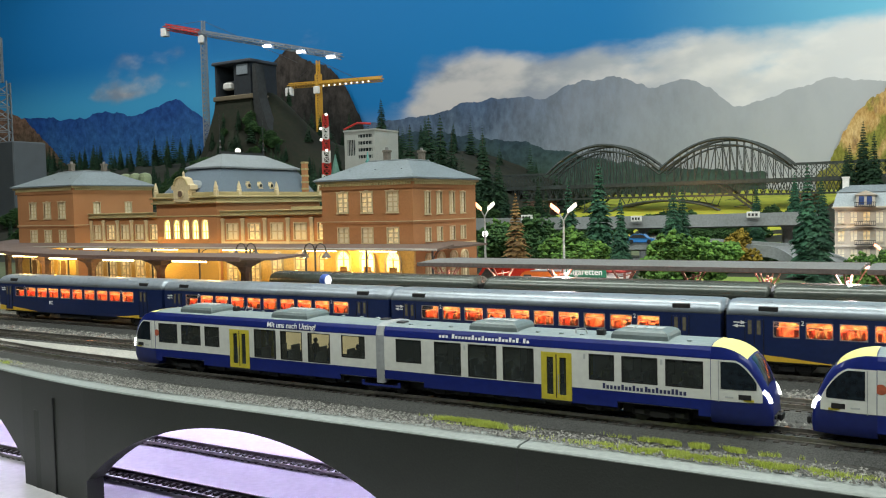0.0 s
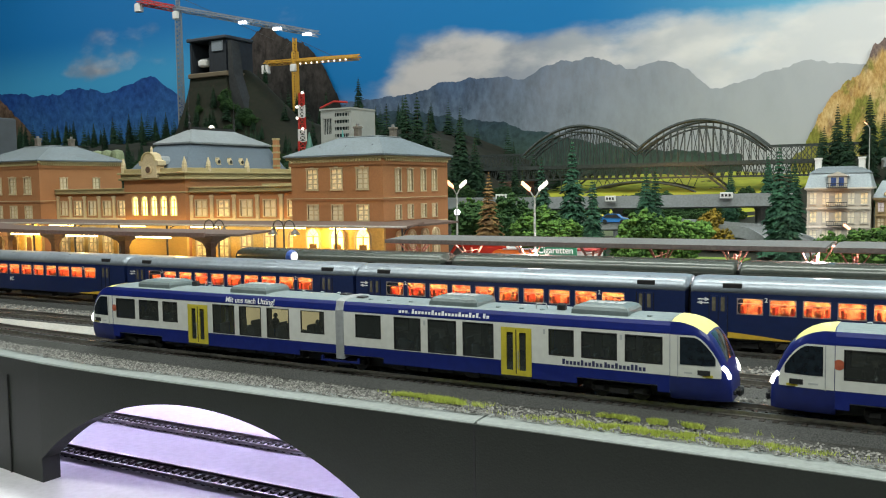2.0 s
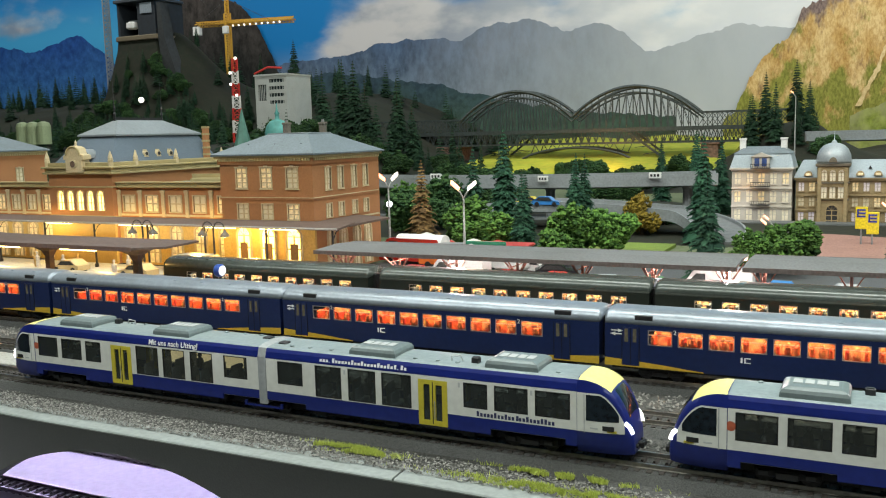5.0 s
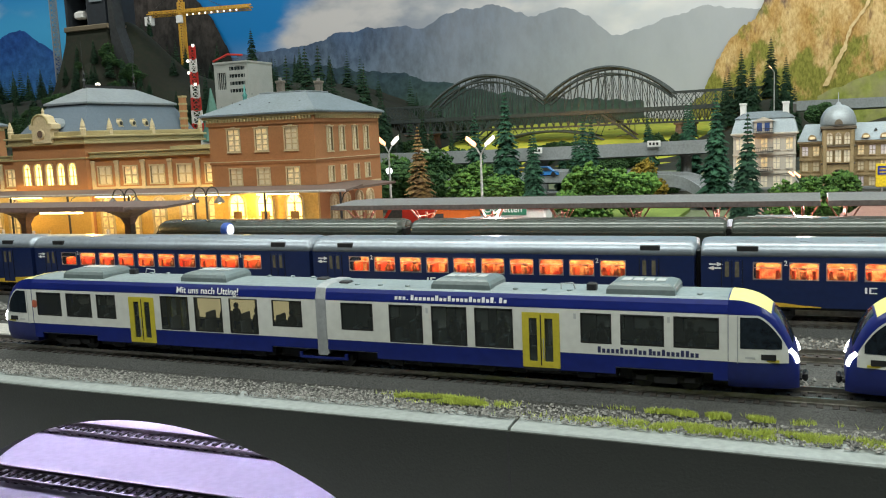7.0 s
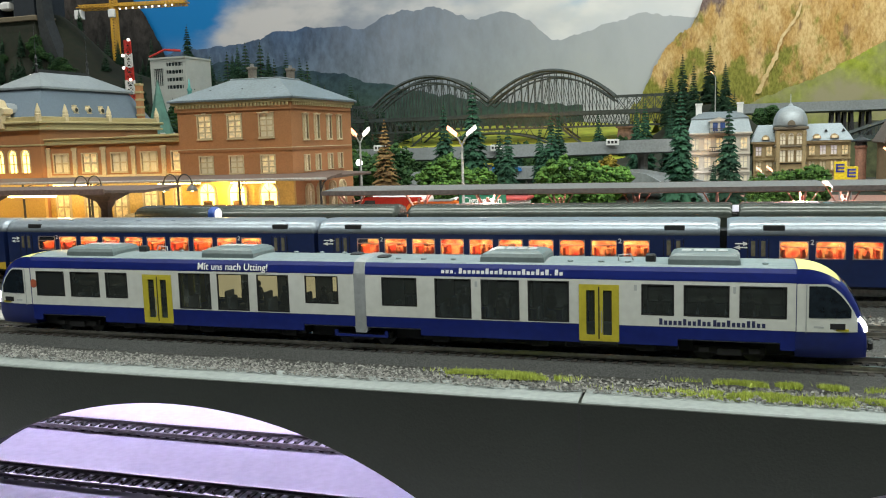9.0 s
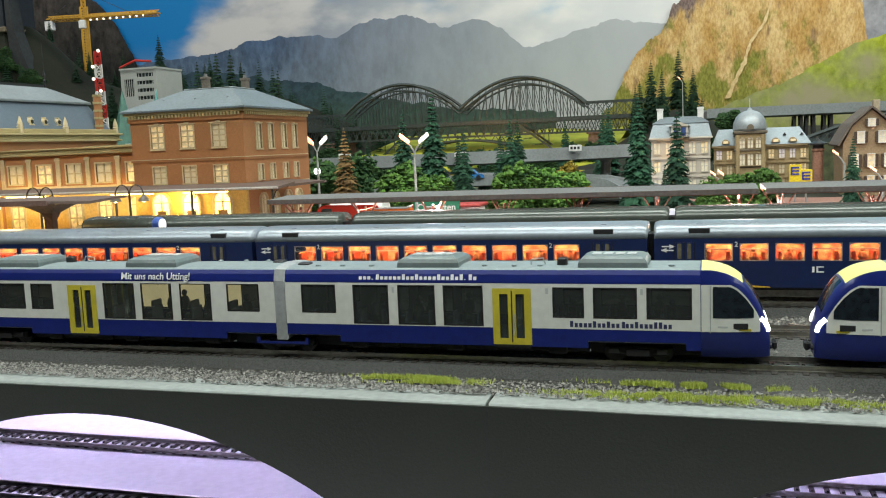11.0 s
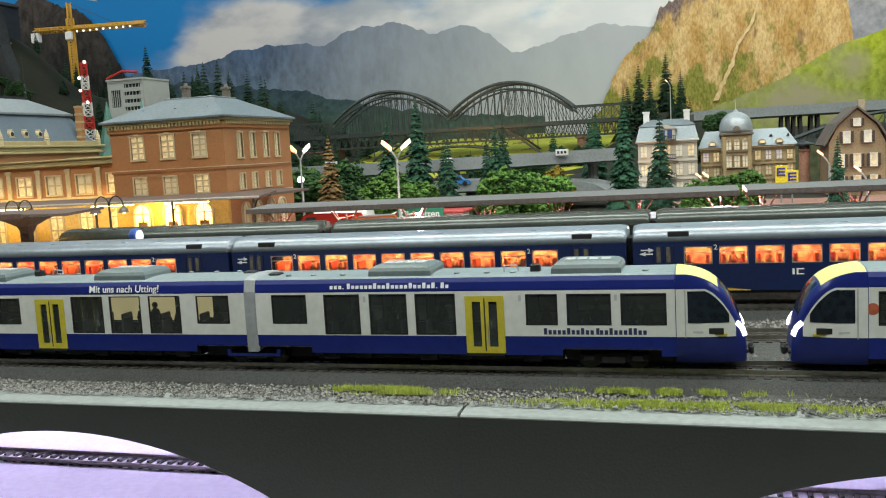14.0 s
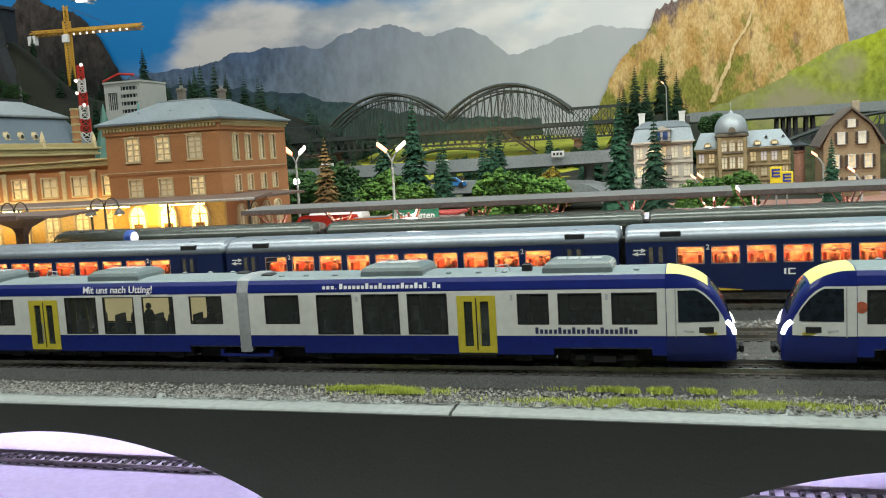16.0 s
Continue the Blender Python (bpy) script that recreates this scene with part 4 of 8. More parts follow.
def facing(x, y, z, side):
    """The pose of a window on a wall that faces south, east or north."""
    return pose(x, y, z, 0, 0, {"s": 0, "e": 90, "w": -90, "n": 180}[side])


def hip_roof(x0, x1, y0, y1, z0, z1, inset, over=0.006, thick=0.002):
    m = M()
    a = [(x0 - over, y0 - over), (x1 + over, y0 - over), (x1 + over, y1 + over), (x0 - over, y1 + over)]
    w, d = x1 - x0, y1 - y0
    ix, iy = (inset * w, min(0.5 * d - 0.012, inset * d)) if isinstance(inset, float) else inset
    b = [(x0 + ix, y0 + iy), (x1 - ix, y0 + iy), (x1 - ix, y1 - iy), (x0 + ix, y1 - iy)]
    return m.loft([[(x, y, z0) for x, y in a], [(x, y, z0 + thick) for x, y in a], [(x, y, z1) for x, y in b]])


def brick_block(root, x0, x1, y0, y1, top, front_x, side_y, bright):
    """A two-storey block over a ground floor, with string courses and a hipped roof."""
    rnd = random.Random(int(-x0 * 1000))
    fw = [(c - 0.0078, c + 0.0078, z0, z1) for c in front_x for z0, z1 in ((0.1085, 0.1320), (0.0700, 0.0880))]
    sw = [(c - 0.0060, c + 0.0060, z0, z1) for c in side_y for z0, z1 in ((0.1050, 0.1310), (0.0705, 0.0870))]
    for nm, wall in (("front_wall", wall_pieces(M(), x0, x1, 0.064, top, fw, y0, y0 + 0.004)),
                     ("side_wall", wall_pieces(M(), y0 + 0.004, y1, 0.064, top, sw, x1, x1 - 0.004, "y")),
                     ("side_wall", M().box(x0, x0 + 0.004, y0 + 0.004, y1, 0.0, top)), ("rear_wall", M().box(x0, x1, y1, y1 + 0.004, 0.0, top))):
        part(nm, wall, BRICK, root, "brick-red wall")
    part("ground_floor_wall", M().box(x0, x1, y0, y0 + 0.004, 0, 0.064), OCHREW, root, "ochre ground floor wall")
    part("ground_floor_wall", M().box(x1 - 0.004, x1, y0 + 0.004, y1, 0, 0.064), BRICK, root, "brick-red wall")
    for h in fw:
        big = h[3] - h[2] > 0.02
        window(root, h[1] - h[0], h[3] - h[2], facing((h[0] + h[1]) / 2, y0, h[2], "s"), lit=(LIT_MID if rnd.random() < 0.25 else LIT_DIM), bars=(1, 3 if big else 2), hood=big)
    for h in sw:
        window(root, h[1] - h[0], h[3] - h[2], facing(x1, (h[0] + h[1]) / 2, h[2], "e"), CREAM, lit=LIT_DIM, bars=(1, 3), hood=h[3] - h[2] > 0.02)
    for c in front_x:
        window(root, 0.0200, 0.0560, facing(c, y0 - 0.0022, 0.003, "s"), lit=bright, arched=True, bars=(1, 2))
        part("entrance_door", M().box(c - 0.0058, c + 0.0058, y0 - 0.0026, y0 - 0.0016, 0.003, 0.040, 0.0004), mat("door_brown", (0.22, 0.12, 0.05), 0.6), root)
    for c in side_y:
        window(root, 0.0140, 0.0520, facing(x1 + 0.0022, c, 0.003, "e"), lit=LIT_DIM, arched=True, bars=(1, 2))
    for z, t, o, mt in ((0.0935, 0.0024, 0.0012, BRICK), (0.0960, 0.0008, 0.0018, CREAM), (0.0640, 0.0020, 0.0016, CREAM)):
        part("string_course", M().box(x0 - o, x1 + o, y0 - o, y0 - 0.00002, z, z + t).box(x1, x1 + o, y0, y1, z, z + t), mt, root)
    m = M().box(x0 - 0.002, x1 + 0.002, y0 - 0.002, y0, top - 0.0095, top - 0.0035).box(x1, x1 + 0.002, y0, y1, top - 0.0095, top - 0.0035)
    part("frieze", m, BRICK, root)
    m = M()
    n = int((x1 - x0) / 0.0042)
    for i in range(n):
        x = x0 + (i + 0.5) * (x1 - x0) / n
        m.box(x - 0.0011, x + 0.0011, y0 - 0.0042, y0 - 0.002, top - 0.0055, top - 0.0020)
    n = int((y1 - y0) / 0.0042)
    for i in range(n):
        y = y0 + (i + 0.5) * (y1 - y0) / n
        m.box(x1 + 0.002, x1 + 0.0042, y - 0.0011, y + 0.0011, top - 0.0055, top - 0.0020)
    part("dentils", m, OLIVE, root)["kind"] = "stuff"
    part("eaves_cornice", M().box(x0 - 0.0052, x1 + 0.0052, y0 - 0.0052, y1 + 0.005, top - 0.0020, top + 0.0012, 0.0005), OLIVE, root)
    roof = part("roof", hip_roof(x0, x1, y0, y1, top + 0.0012, top + 0.0275, (0.040, 0.052), 0.0075), SLATE, root, "grey-blue slate hipped roof")
    part("ridge_cap", M().box(x0 + 0.038, x1 - 0.038, y0 + 0.050, y1 - 0.050, top + 0.0268, top + 0.0283, 0.0005), ZINC, roof)
    for cx, cy in ((x0 + 0.062, y0 + 0.060), (x0 + 0.087, y0 + 0.105)):
        c = part("chimney", M().box(cx - 0.0038, cx + 0.0038, cy - 0.0038, cy + 0.0038, top + 0.0120, top + 0.0400, 0.0005).box(cx - 0.0047, cx + 0.0047, cy - 0.0047, cy + 0.0047, top + 0.0385, top + 0.0415, 0.0005), mat("chimney_soot", (0.17, 0.145, 0.12), 0.8), roof)
        part("chimney_pot", M().lathe(cx, cy, [(0.0024, top + 0.0412), (0.0020, top + 0.0450)], 8), mat("chimney_grey", (0.2, 0.2, 0.2), 0.8), c)
    for k in range(3):
        part("roof_hook", M().box(x0 + 0.03 + 0.04 * k, x0 + 0.032 + 0.04 * k, y0 + 0.020, y0 + 0.022, top + 0.0125, top + 0.0150), IRON, roof)


def wing(root, x0, x1, y0, y1, top, n):
    holes, step = [], (x1 - x0) / n
    for i in range(n):
        c = x0 + (i + 0.5) * step
        holes.append((c - step * 0.24, c + step * 0.24, 0.0735, 0.0945))
    part("wing_wall", wall_pieces(M(), x0, x1, 0.064, top, holes, y0, y0 + 0.004), BRICK, root, "brick-red wing wall")
    part("ground_floor_wall", M().box(x0, x1, y0, y0 + 0.004, 0.0, 0.064), OCHREW, root, "ochre ground floor wall")
    for i, h in enumerate(holes):
        window(root, h[1] - h[0], h[3] - h[2], facing((h[0] + h[1]) / 2, y0, h[2], "s"), lit=LIT_MID if i % 3 == 1 else LIT_DIM, bars=(1, 1), hood=False)
        window(root, 0.0180, 0.0520, facing((h[0] + h[1]) / 2, y0 - 0.0021, 0.003, "s"), lit=LIT_MID, arched=True)
    for i in range(n + 1):
        x = min(max(x0 + i * step, x0 + 0.003), x1 - 0.003)
        part("pilaster", M().box(x - 0.003, x + 0.003, y0 - 0.0022, y0 - 0.0001, 0.066, top - 0.003, 0.0004).box(x - 0.0038, x + 0.0038, y0 - 0.0028, y0 - 0.0002, top - 0.007, top - 0.0035, 0.0003), CREAM, root)
    part("sill_course", M().box(x0, x1, y0 - 0.0018, y0 - 0.0002, 0.0672, 0.0700), CREAM, root)
    part("cornice", M().box(x0, x1, y0 - 0.0045, y0 + 0.004, top, top + 0.0026, 0.0005).box(x0, x1, y0 - 0.003, y0 + 0.004, top + 0.0026, top + 0.0062, 0.0005).box(x0, x1, y0 - 0.0050, y0 + 0.005, top + 0.0062, top + 0.0080, 0.0004), OLIVE, root)
    part("wing_roof", M().box(x0, x1, y0 + 0.004, y1, top - 0.002, top + 0.001), ZINC, root, "flat zinc roof")
    part("parapet", M().box(x0 + 0.01, x1 - 0.01, y1 - 0.055, y1 - 0.05, top + 0.001, top + 0.012).box(x0 + 0.02, x1 - 0.05, y1 - 0.07, y1 - 0.055, top + 0.001, top + 0.006), OLIVE, root)


def pavilion(root, x0, x1, y0, y1):
    top = 0.125
    xc = (x0 + x1) / 2
    holes = [(xc - 0.0455 + k * 0.0195 - 0.0005, xc - 0.0455 + k * 0.0195 + 0.0125, 0.0740, 0.1020) for k in range(5)]
    part("front_wall", wall_pieces(M(), x0, x1, 0.064, top, holes, y0, y0 + 0.004), BRICK, root, "brick-red pavilion wall")
    part("ground_floor_wall", M().box(x0, x1, y0, y0 + 0.004, 0, 0.064), OCHREW, root, "ochre ground floor wall")
    part("side_wall", M().box(x1 - 0.004, x1, y0 + 0.004, y1, 0, top), BRICK, root, "brick-red wall")
    part("side_wall", M().box(x0, x0 + 0.004, y0 + 0.004, y1, 0, top), BRICK, root, "brick-red wall")
    for h in holes:
        window(root, 0.0120, 0.0275, facing((h[0] + h[1]) / 2, y0, 0.0740, "s"), lit=LIT_BRIGHT, arched=True, bars=(1, 1))
    for z, t, o in ((0.064, 0.003, 0.0018), (0.1060, 0.0022, 0.0012), (top, 0.0030, 0.0060), (top + 0.0030, 0.0050, 0.0035), (top + 0.0080, 0.0030, 0.0070)):
        part("cornice", M().box(x0 - o, x1 + o, y0 - o, y1 + o, z, z + t, 0.0006), OLIVE, root)
    part("balustrade", M().box(x0 - 0.002, x1 + 0.002, y0 - 0.002, y0 + 0.002, top + 0.011, top + 0.0165, 0.0005).box(x1 - 0.002, x1 + 0.002, y0 + 0.002, y1, top + 0.011, top + 0.0165, 0.0005), OLIVE, root)
    for x, y in ((x0, y0), (x1, y0), (x1, (y0 + y1) / 2 + 0.012), (x1, y1), (x1, y0 + 0.2 * (y1 - y0))):
        part("finial", M().lathe(x, y, [(0.0036, top + 0.011), (0.0036, top + 0.0185), (0.0044, top + 0.0190), (0.0030, top + 0.0200), (0.0034, top + 0.0225), (0.0006, top + 0.0320)], 8), CREAM, root)
    # mansard
    za, zb, zc = top + 0.011, 0.1775, 0.2010
    a = [(x0 + 0.003, y0 + 0.004), (x1 - 0.003, y0 + 0.004), (x1 - 0.003, y1 - 0.002), (x0 + 0.003, y1 - 0.002)]
    b = [(x0 + 0.028, y0 + 0.040), (x1 - 0.028, y0 + 0.040), (x1 - 0.028, y1 - 0.022), (x0 + 0.028, y1 - 0.022)]
    ov = [(x + sx * 0.004, y + sy * 0.004) for (x, y), (sx, sy) in zip(b, ((-1, -1), (1, -1), (1, 1), (-1, 1)))]
    c = [(xc - 0.003, y0 + 0.075), (xc + 0.003, y0 + 0.075), (xc + 0.003, y1 - 0.065), (xc - 0.003, y1 - 0.065)]
    roof = part("mansard_roof", M().loft([[(x, y, za) for x, y in a], [(x, y, zb) for x, y in b]]), mat("slate_blue", (0.115, 0.15, 0.19), 0.6, var=0.1, scale=600, bump=0.4, big=16, dirt=0.2), root, "blue-grey slate mansard roof")
    part("upper_roof", M().loft([[(x, y, zb) for x, y in ov], [(x, y, zb + 0.0026) for x, y in ov], [(x, y, zc) for x, y in c]]), ZINC, roof, "grey upper roof")
    m = M().box(xc - 0.0006, xc + 0.0006, y0 + 0.075, y1 - 0.065, zc, zc + 0.004)
    for i in range(18):
        y = y0 + 0.077 + i * (y1 - y0 - 0.144) / 17
        m.rod((xc, y, zc), (xc, y, zc + 0.0062), 0.0005, 0.0002, 4)
    part("roof_cresting", m, IRON, roof)
    for y in (y0 + 0.073, y1 - 0.063):
        part("roof_spike", M().lathe(xc, y, [(0.0018, zc - 0.001), (0.0012, zc + 0.006), (0.0022, zc + 0.009), (0.0008, zc + 0.012), (0.0018, zc + 0.018), (0.0005, zc + 0.022), (0.0002, zc + 0.062)], 7), IRON, roof)
    f = lambda z: x1 - 0.003 - 0.025 * (z - za) / (zb - za)
    for y in (y0 + 0.078, y0 + 0.103, y0 + 0.128):
        z = 0.1490
        d = part("dormer", M().lathe(0, 0, [(0.0046, -0.008), (0.0046, -0.0020), (0.0036, -0.0012)], 14).box(-0.0015, 0.0015, -0.0062, -0.0044, -0.008, -0.0015, 0.0004).box(-0.0052, 0.0052, 0.0034, 0.0056, -0.008, -0.0015, 0.0004), CREAM, roof,
                 at=Matrix.Translation((f(z) + 0.003, y, z + 0.002)) @ Matrix(((0, 0, 1, 0), (1, 0, 0, 0), (0, -1, 0, 0), (0, 0, 0, 1))) @ pose(0, 0, 0, 0, 0, 0))
        part("dormer_pane", M().lathe(0, 0, [(0.0028, -0.0013), (0.0028, -0.0009)], 12), mat("dark_glass", (0.05, 0.05, 0.05), 0.15, bump=0), d)
    # gable with its clock
    g = part("clock_gable", M().loft([[(xc - 0.0155, y, top + 0.003), (xc + 0.0155, y, top + 0.003), (xc + 0.0155, y, top + 0.020), (xc + 0.0195, y, top + 0.021), (xc + 0.0195, y, top + 0.0265), (xc + 0.012, y, top + 0.0290), (xc + 0.0085, y, top + 0.0370), (xc, y, top + 0.0400),
             (xc - 0.0085, y, top + 0.0370), (xc - 0.012, y, top + 0.0290), (xc - 0.0195, y, top + 0.0265), (xc - 0.0195, y, top + 0.021), (xc - 0.0155, y, top + 0.020)] for y in (y0 - 0.0085, y0 + 0.006)]), CREAM, root, "sandstone gable with a clock")
    part("gable_arch", M().path([(xc + 0.0135 * math.cos(k * math.pi / 10), y0 - 0.0090, top + 0.0265 + 0.0125 * math.sin(k * math.pi / 10)) for k in range(11)], 0.0014), OLIVE, g)
    part("gable_tip", M().lathe(xc, y0 - 0.002, [(0.0024, top + 0.0385), (0.0014, top + 0.0420), (0.0020, top + 0.0440), (0.0003, top + 0.0480)], 8), CREAM, g)
    part("clock_ring", M().lathe(0, 0, [(0.0062, 0), (0.0062, 0.0014), (0.0050, 0.0018)], 18), CREAM, g, at=Matrix.Translation((xc, y0 - 0.0085, top + 0.0145)) @ pose(0, 0, 0, 90))
    part("clock_face", M().lathe(0, 0, [(0.0046, 0.0015), (0.0046, 0.0020)], 18), mat("clock_dark", (0.16, 0.10, 0.07), 0.4), g, at=Matrix.Translation((xc, y0 - 0.0085, top + 0.0145)) @ pose(0, 0, 0, 90))
    part("gable_roof", M().loft([[(xc + 0.0165 * math.cos(k * math.pi / 8), y, top + 0.0225 + 0.0125 * math.sin(k * math.pi / 8)) for k in range(9)] for y in (y0 + 0.006, y0 + 0.038)]), ZINC, root)
    ch = part("brick_chimney", M().box(x1 - 0.0065, x1 + 0.0015, y1 - 0.036, y1 - 0.028, top, 0.1900, 0.0004), BRICK, root)
    for k in range(5):
        part("chimney_band", M().box(x1 - 0.0072, x1 + 0.0022, y1 - 0.0367, y1 - 0.0273, 0.145 + k * 0.0105, 0.148 + k * 0.0105, 0.0003), OLIVE, ch)


def station():
    root = thing("station_building", "long brick-red station with sandstone trim and slate roofs", "building")
    brick_block(root, -0.634, -0.4950, 0.925, 1.078, 0.1465, (-0.6005, -0.563, -0.5245), (0.958, 0.986, 1.018, 1.046), LIT_BRIGHT)
    brick_block(root, -1.275, -1.131, 0.925, 1.078, 0.1570, (-1.234, -1.197, -1.160), (0.968, 1.030), LIT_MID)
    wing(root, -0.842, -0.634, 0.955, 1.15, 0.106, 5)
    wing(root, -1.131, -0.966, 0.955, 1.15, 0.106, 5)
    pavilion(root, -0.966, -0.842, 0.946, 1.178)


station()

# ---- platforms ----
setting("platform_1", M().box(-1.6, 0.95, 0.663, 0.728, -0.006, 0.0045, 0.0006), PLATFORM, "pale island platform between the trains")
setting("platform_2", M().box(-0.40, 0.95, 0.778, 0.865, -0.006, 0.0045, 0.0006), PLATFORM, "pale platform under the grey canopy")
setting("platform_3", M().box(-1.6, -0.403, 0.778, 0.922, -0.006, 0.0045, 0.0006), PLATFORM, "station platform")
setting("forecourt", M().box(-0.488, 0.6, 0.90, 1.16, -0.0055, -0.001, 0.0004), ASPHALT, "dark asphalt station forecourt")


def canopy_main():
    root = thing("station_canopy", "long brown canopy along the station front with warm lamps beneath", "canopy")
    part("canopy_roof", M().loft([[(x, 0.886, 0.0625), (x, 0.886, 0.0650), (x, 0.924, 0.0685), (x, 0.924, 0.0660)] for x in (-1.6, -0.438)]).loft([[(-0.494, y, 0.0655), (-0.494, y, 0.0680), (-0.445, y, 0.0655), (-0.445, y, 0.0630)] for y in (0.9245, 1.02)]), CANB, root, "brown sheet roof")
    part("gutter", M().rod((-1.6, 0.8852, 0.0640), (-0.438, 0.8852, 0.0640), 0.0014, None, 6), mat("gutter_grey", (0.35, 0.33, 0.31), 0.5), root)
    for i in range(13):
        x = -0.447 - i * 0.0935
        p = part("post", M().rod((x, 0.890, 0.0045), (x, 0.890, 0.0625), 0.0013, None, 8).lathe(x, 0.890, [(0.0026, 0.0045), (0.0026, 0.008), (0.0015, 0.010)], 8), IRON, root)
        part("bracket", M().path([(x, 0.890, 0.050), (x, 0.897, 0.0595), (x, 0.908, 0.0630)], 0.0006), IRON, p)
    for x in (-0.53, -0.62, -0.76, -0.90, -1.05, -1.2):
        part("tube_lamp", M().box(x - 0.026, x + 0.026, 0.898, 0.901, 0.0600, 0.0612), LAMP_W, root, "glowing tube lamp")
    return root


canopy_main()
for x in (-0.57, -0.66, -0.80, -0.95, -1.15):
    point_lamp("canopy_lamp", (x, 0.905, 0.056), 0.16, (1.0, 0.62, 0.14), 0.006)


def canopy_brown():
    root = thing("platform_canopy", "brown curving island platform canopy with branching posts and lamps", "canopy")

    def dy(x):
        return 0.62 * max(0.0, -0.70 - x) ** 2
    sec = ((0.667, 0.0655), (0.667, 0.0675), (0.700, 0.0652), (0.733, 0.0678), (0.733, 0.0658), (0.700, 0.0630))
    xs = [-1.5 + 0.97 * i / 30 for i in range(31)]
    rings = [[(x, y + dy(x), z) for y, z in sec] for x in xs]
    rings.append([(-0.530 + 0.026 * (y - 0.667) / 0.066, y, z) for y, z in sec])
    part("canopy_roof", M().loft(rings), CANB, root, "brown sheet roof")
    part("edge_board", M().loft([[(x, 0.6655 + dy(x), 0.0640), (x, 0.6655 + dy(x), 0.0682), (x, 0.6669 + dy(x), 0.0682), (x, 0.6669 + dy(x), 0.0640)] for x in xs]), mat("canopy_edge", (0.20, 0.12, 0.10), 0.6), root)
    for i in range(6):
        x = -0.556 - i * 0.125
        c = 0.700 + dy(x)
        m = M().loft([[(x - a, c - b, z), (x + a, c - b, z), (x + a, c + b, z), (x - a, c + b, z)] for a, b, z in ((0.0036, 0.003, 0.0045), (0.0034, 0.003, 0.0500), (0.006, 0.005, 0.0560), (0.013, 0.010, 0.0605), (0.019, 0.016, 0.0640))])
        part("post", m, CANB, root, "branching brown post")
    for i in range(7):
        x = -0.61 - i * 0.11
        part("tube_lamp", M().box(x - 0.024, x + 0.024, 0.6740 + dy(x), 0.6770 + dy(x), 0.0615, 0.0630), LAMP_W, root, "glowing tube lamp")
    return root


canopy_brown()
for x in (-0.60, -0.75, -0.92):
    point_lamp("island_lamp", (x, 0.70, 0.055), 0.13, (1.0, 0.55, 0.14), 0.006)


def canopy_grey(x0, x1):
    root = thing("platform_canopy", "grey flat platform canopy on red iron brackets", "canopy", group="grey canopies")
    part("canopy_roof", M().loft([[(x, 0.757, 0.0575), (x, 0.757, 0.0590), (x, 0.795, 0.0608), (x, 0.834, 0.0590), (x, 0.834, 0.0575)] for x in (x0, x1)]), CANG, root, "grey felt roof")
    part("edge_board", M().box(x0, x1, 0.7556, 0.7570, 0.0555, 0.0592).box(x0, x1, 0.834, 0.8354, 0.0555, 0.0592), mat("canopy_edge_grey", (0.19, 0.15, 0.14), 0.6), root)
    n = int((x1 - x0) / 0.062)
    for i in range(n + 1):
        x = x0 + 0.012 + i * (x1 - x0 - 0.024) / n
        p = part("post", M().rod((x, 0.795, 0.0045), (x, 0.795, 0.050), 0.0016, 0.0012, 8), RUST, root, "red iron post")
        for s in (-1, 1):
            part("bracket", M().beam((x, 0.795 + s * 0.001, 0.036), (x, 0.795 + s * 0.034, 0.0565), 0.0012).beam((x, 0.795, 0.047), (x, 0.795 + s * 0.018, 0.0475), 0.0008).beam((x + s * 0.0005, 0.795, 0.036), (x + s * 0.013, 0.795, 0.0565), 0.0011), RUST, p)
    part("purlin", M().box(x0, x1, 0.7630, 0.7645, 0.0545, 0.0574).box(x0, x1, 0.8260, 0.8275, 0.0545, 0.0574), RUST, root)
    return root


canopy_grey(-0.382, 0.0115)
canopy_grey(0.0165, 0.62)
for x in (-0.25, 0.0, 0.25):
    point_lamp("grey_canopy_lamp", (x, 0.81, 0.050), 0.85, (1.0, 0.82, 0.78), 0.006)


# ---- lamps and clock ----
def twin_arc_lamp(x, y):
    root = thing("platform_lamp", "black cast lamp with two curled arms and bell shades", "lamp", pose(x, y, 0.0045), "arc lamps")
    part("pole", M().lathe(0, 0, [(0.0030, 0), (0.0028, 0.006), (0.0014, 0.009), (0.0011, 0.058), (0.0016, 0.060)], 8), IRON, root)
    for s in (-1, 1):
        pts = [(s * 0.0085 * (1 - math.cos(k * math.pi / 8)) , 0, 0.057 + 0.0105 * math.sin(k * math.pi / 8)) for k in range(9)]
        a = part("arm", M().path(pts, 0.0007), IRON, root)
        sh = part("shade", M().lathe(s * 0.017, 0, [(0.0060, 0.0505), (0.0048, 0.0535), (0.0020, 0.0560), (0.0010, 0.0585)], 10), mat("shade_grey", (0.10, 0.10, 0.10), 0.4), a)
        part("bulb", M().ball((s * 0.017, 0, 0.0510), 0.0018), LAMP_W, sh)
    return root


for x in (-0.5960, -0.7080):
    twin_arc_lamp(x, 0.862)


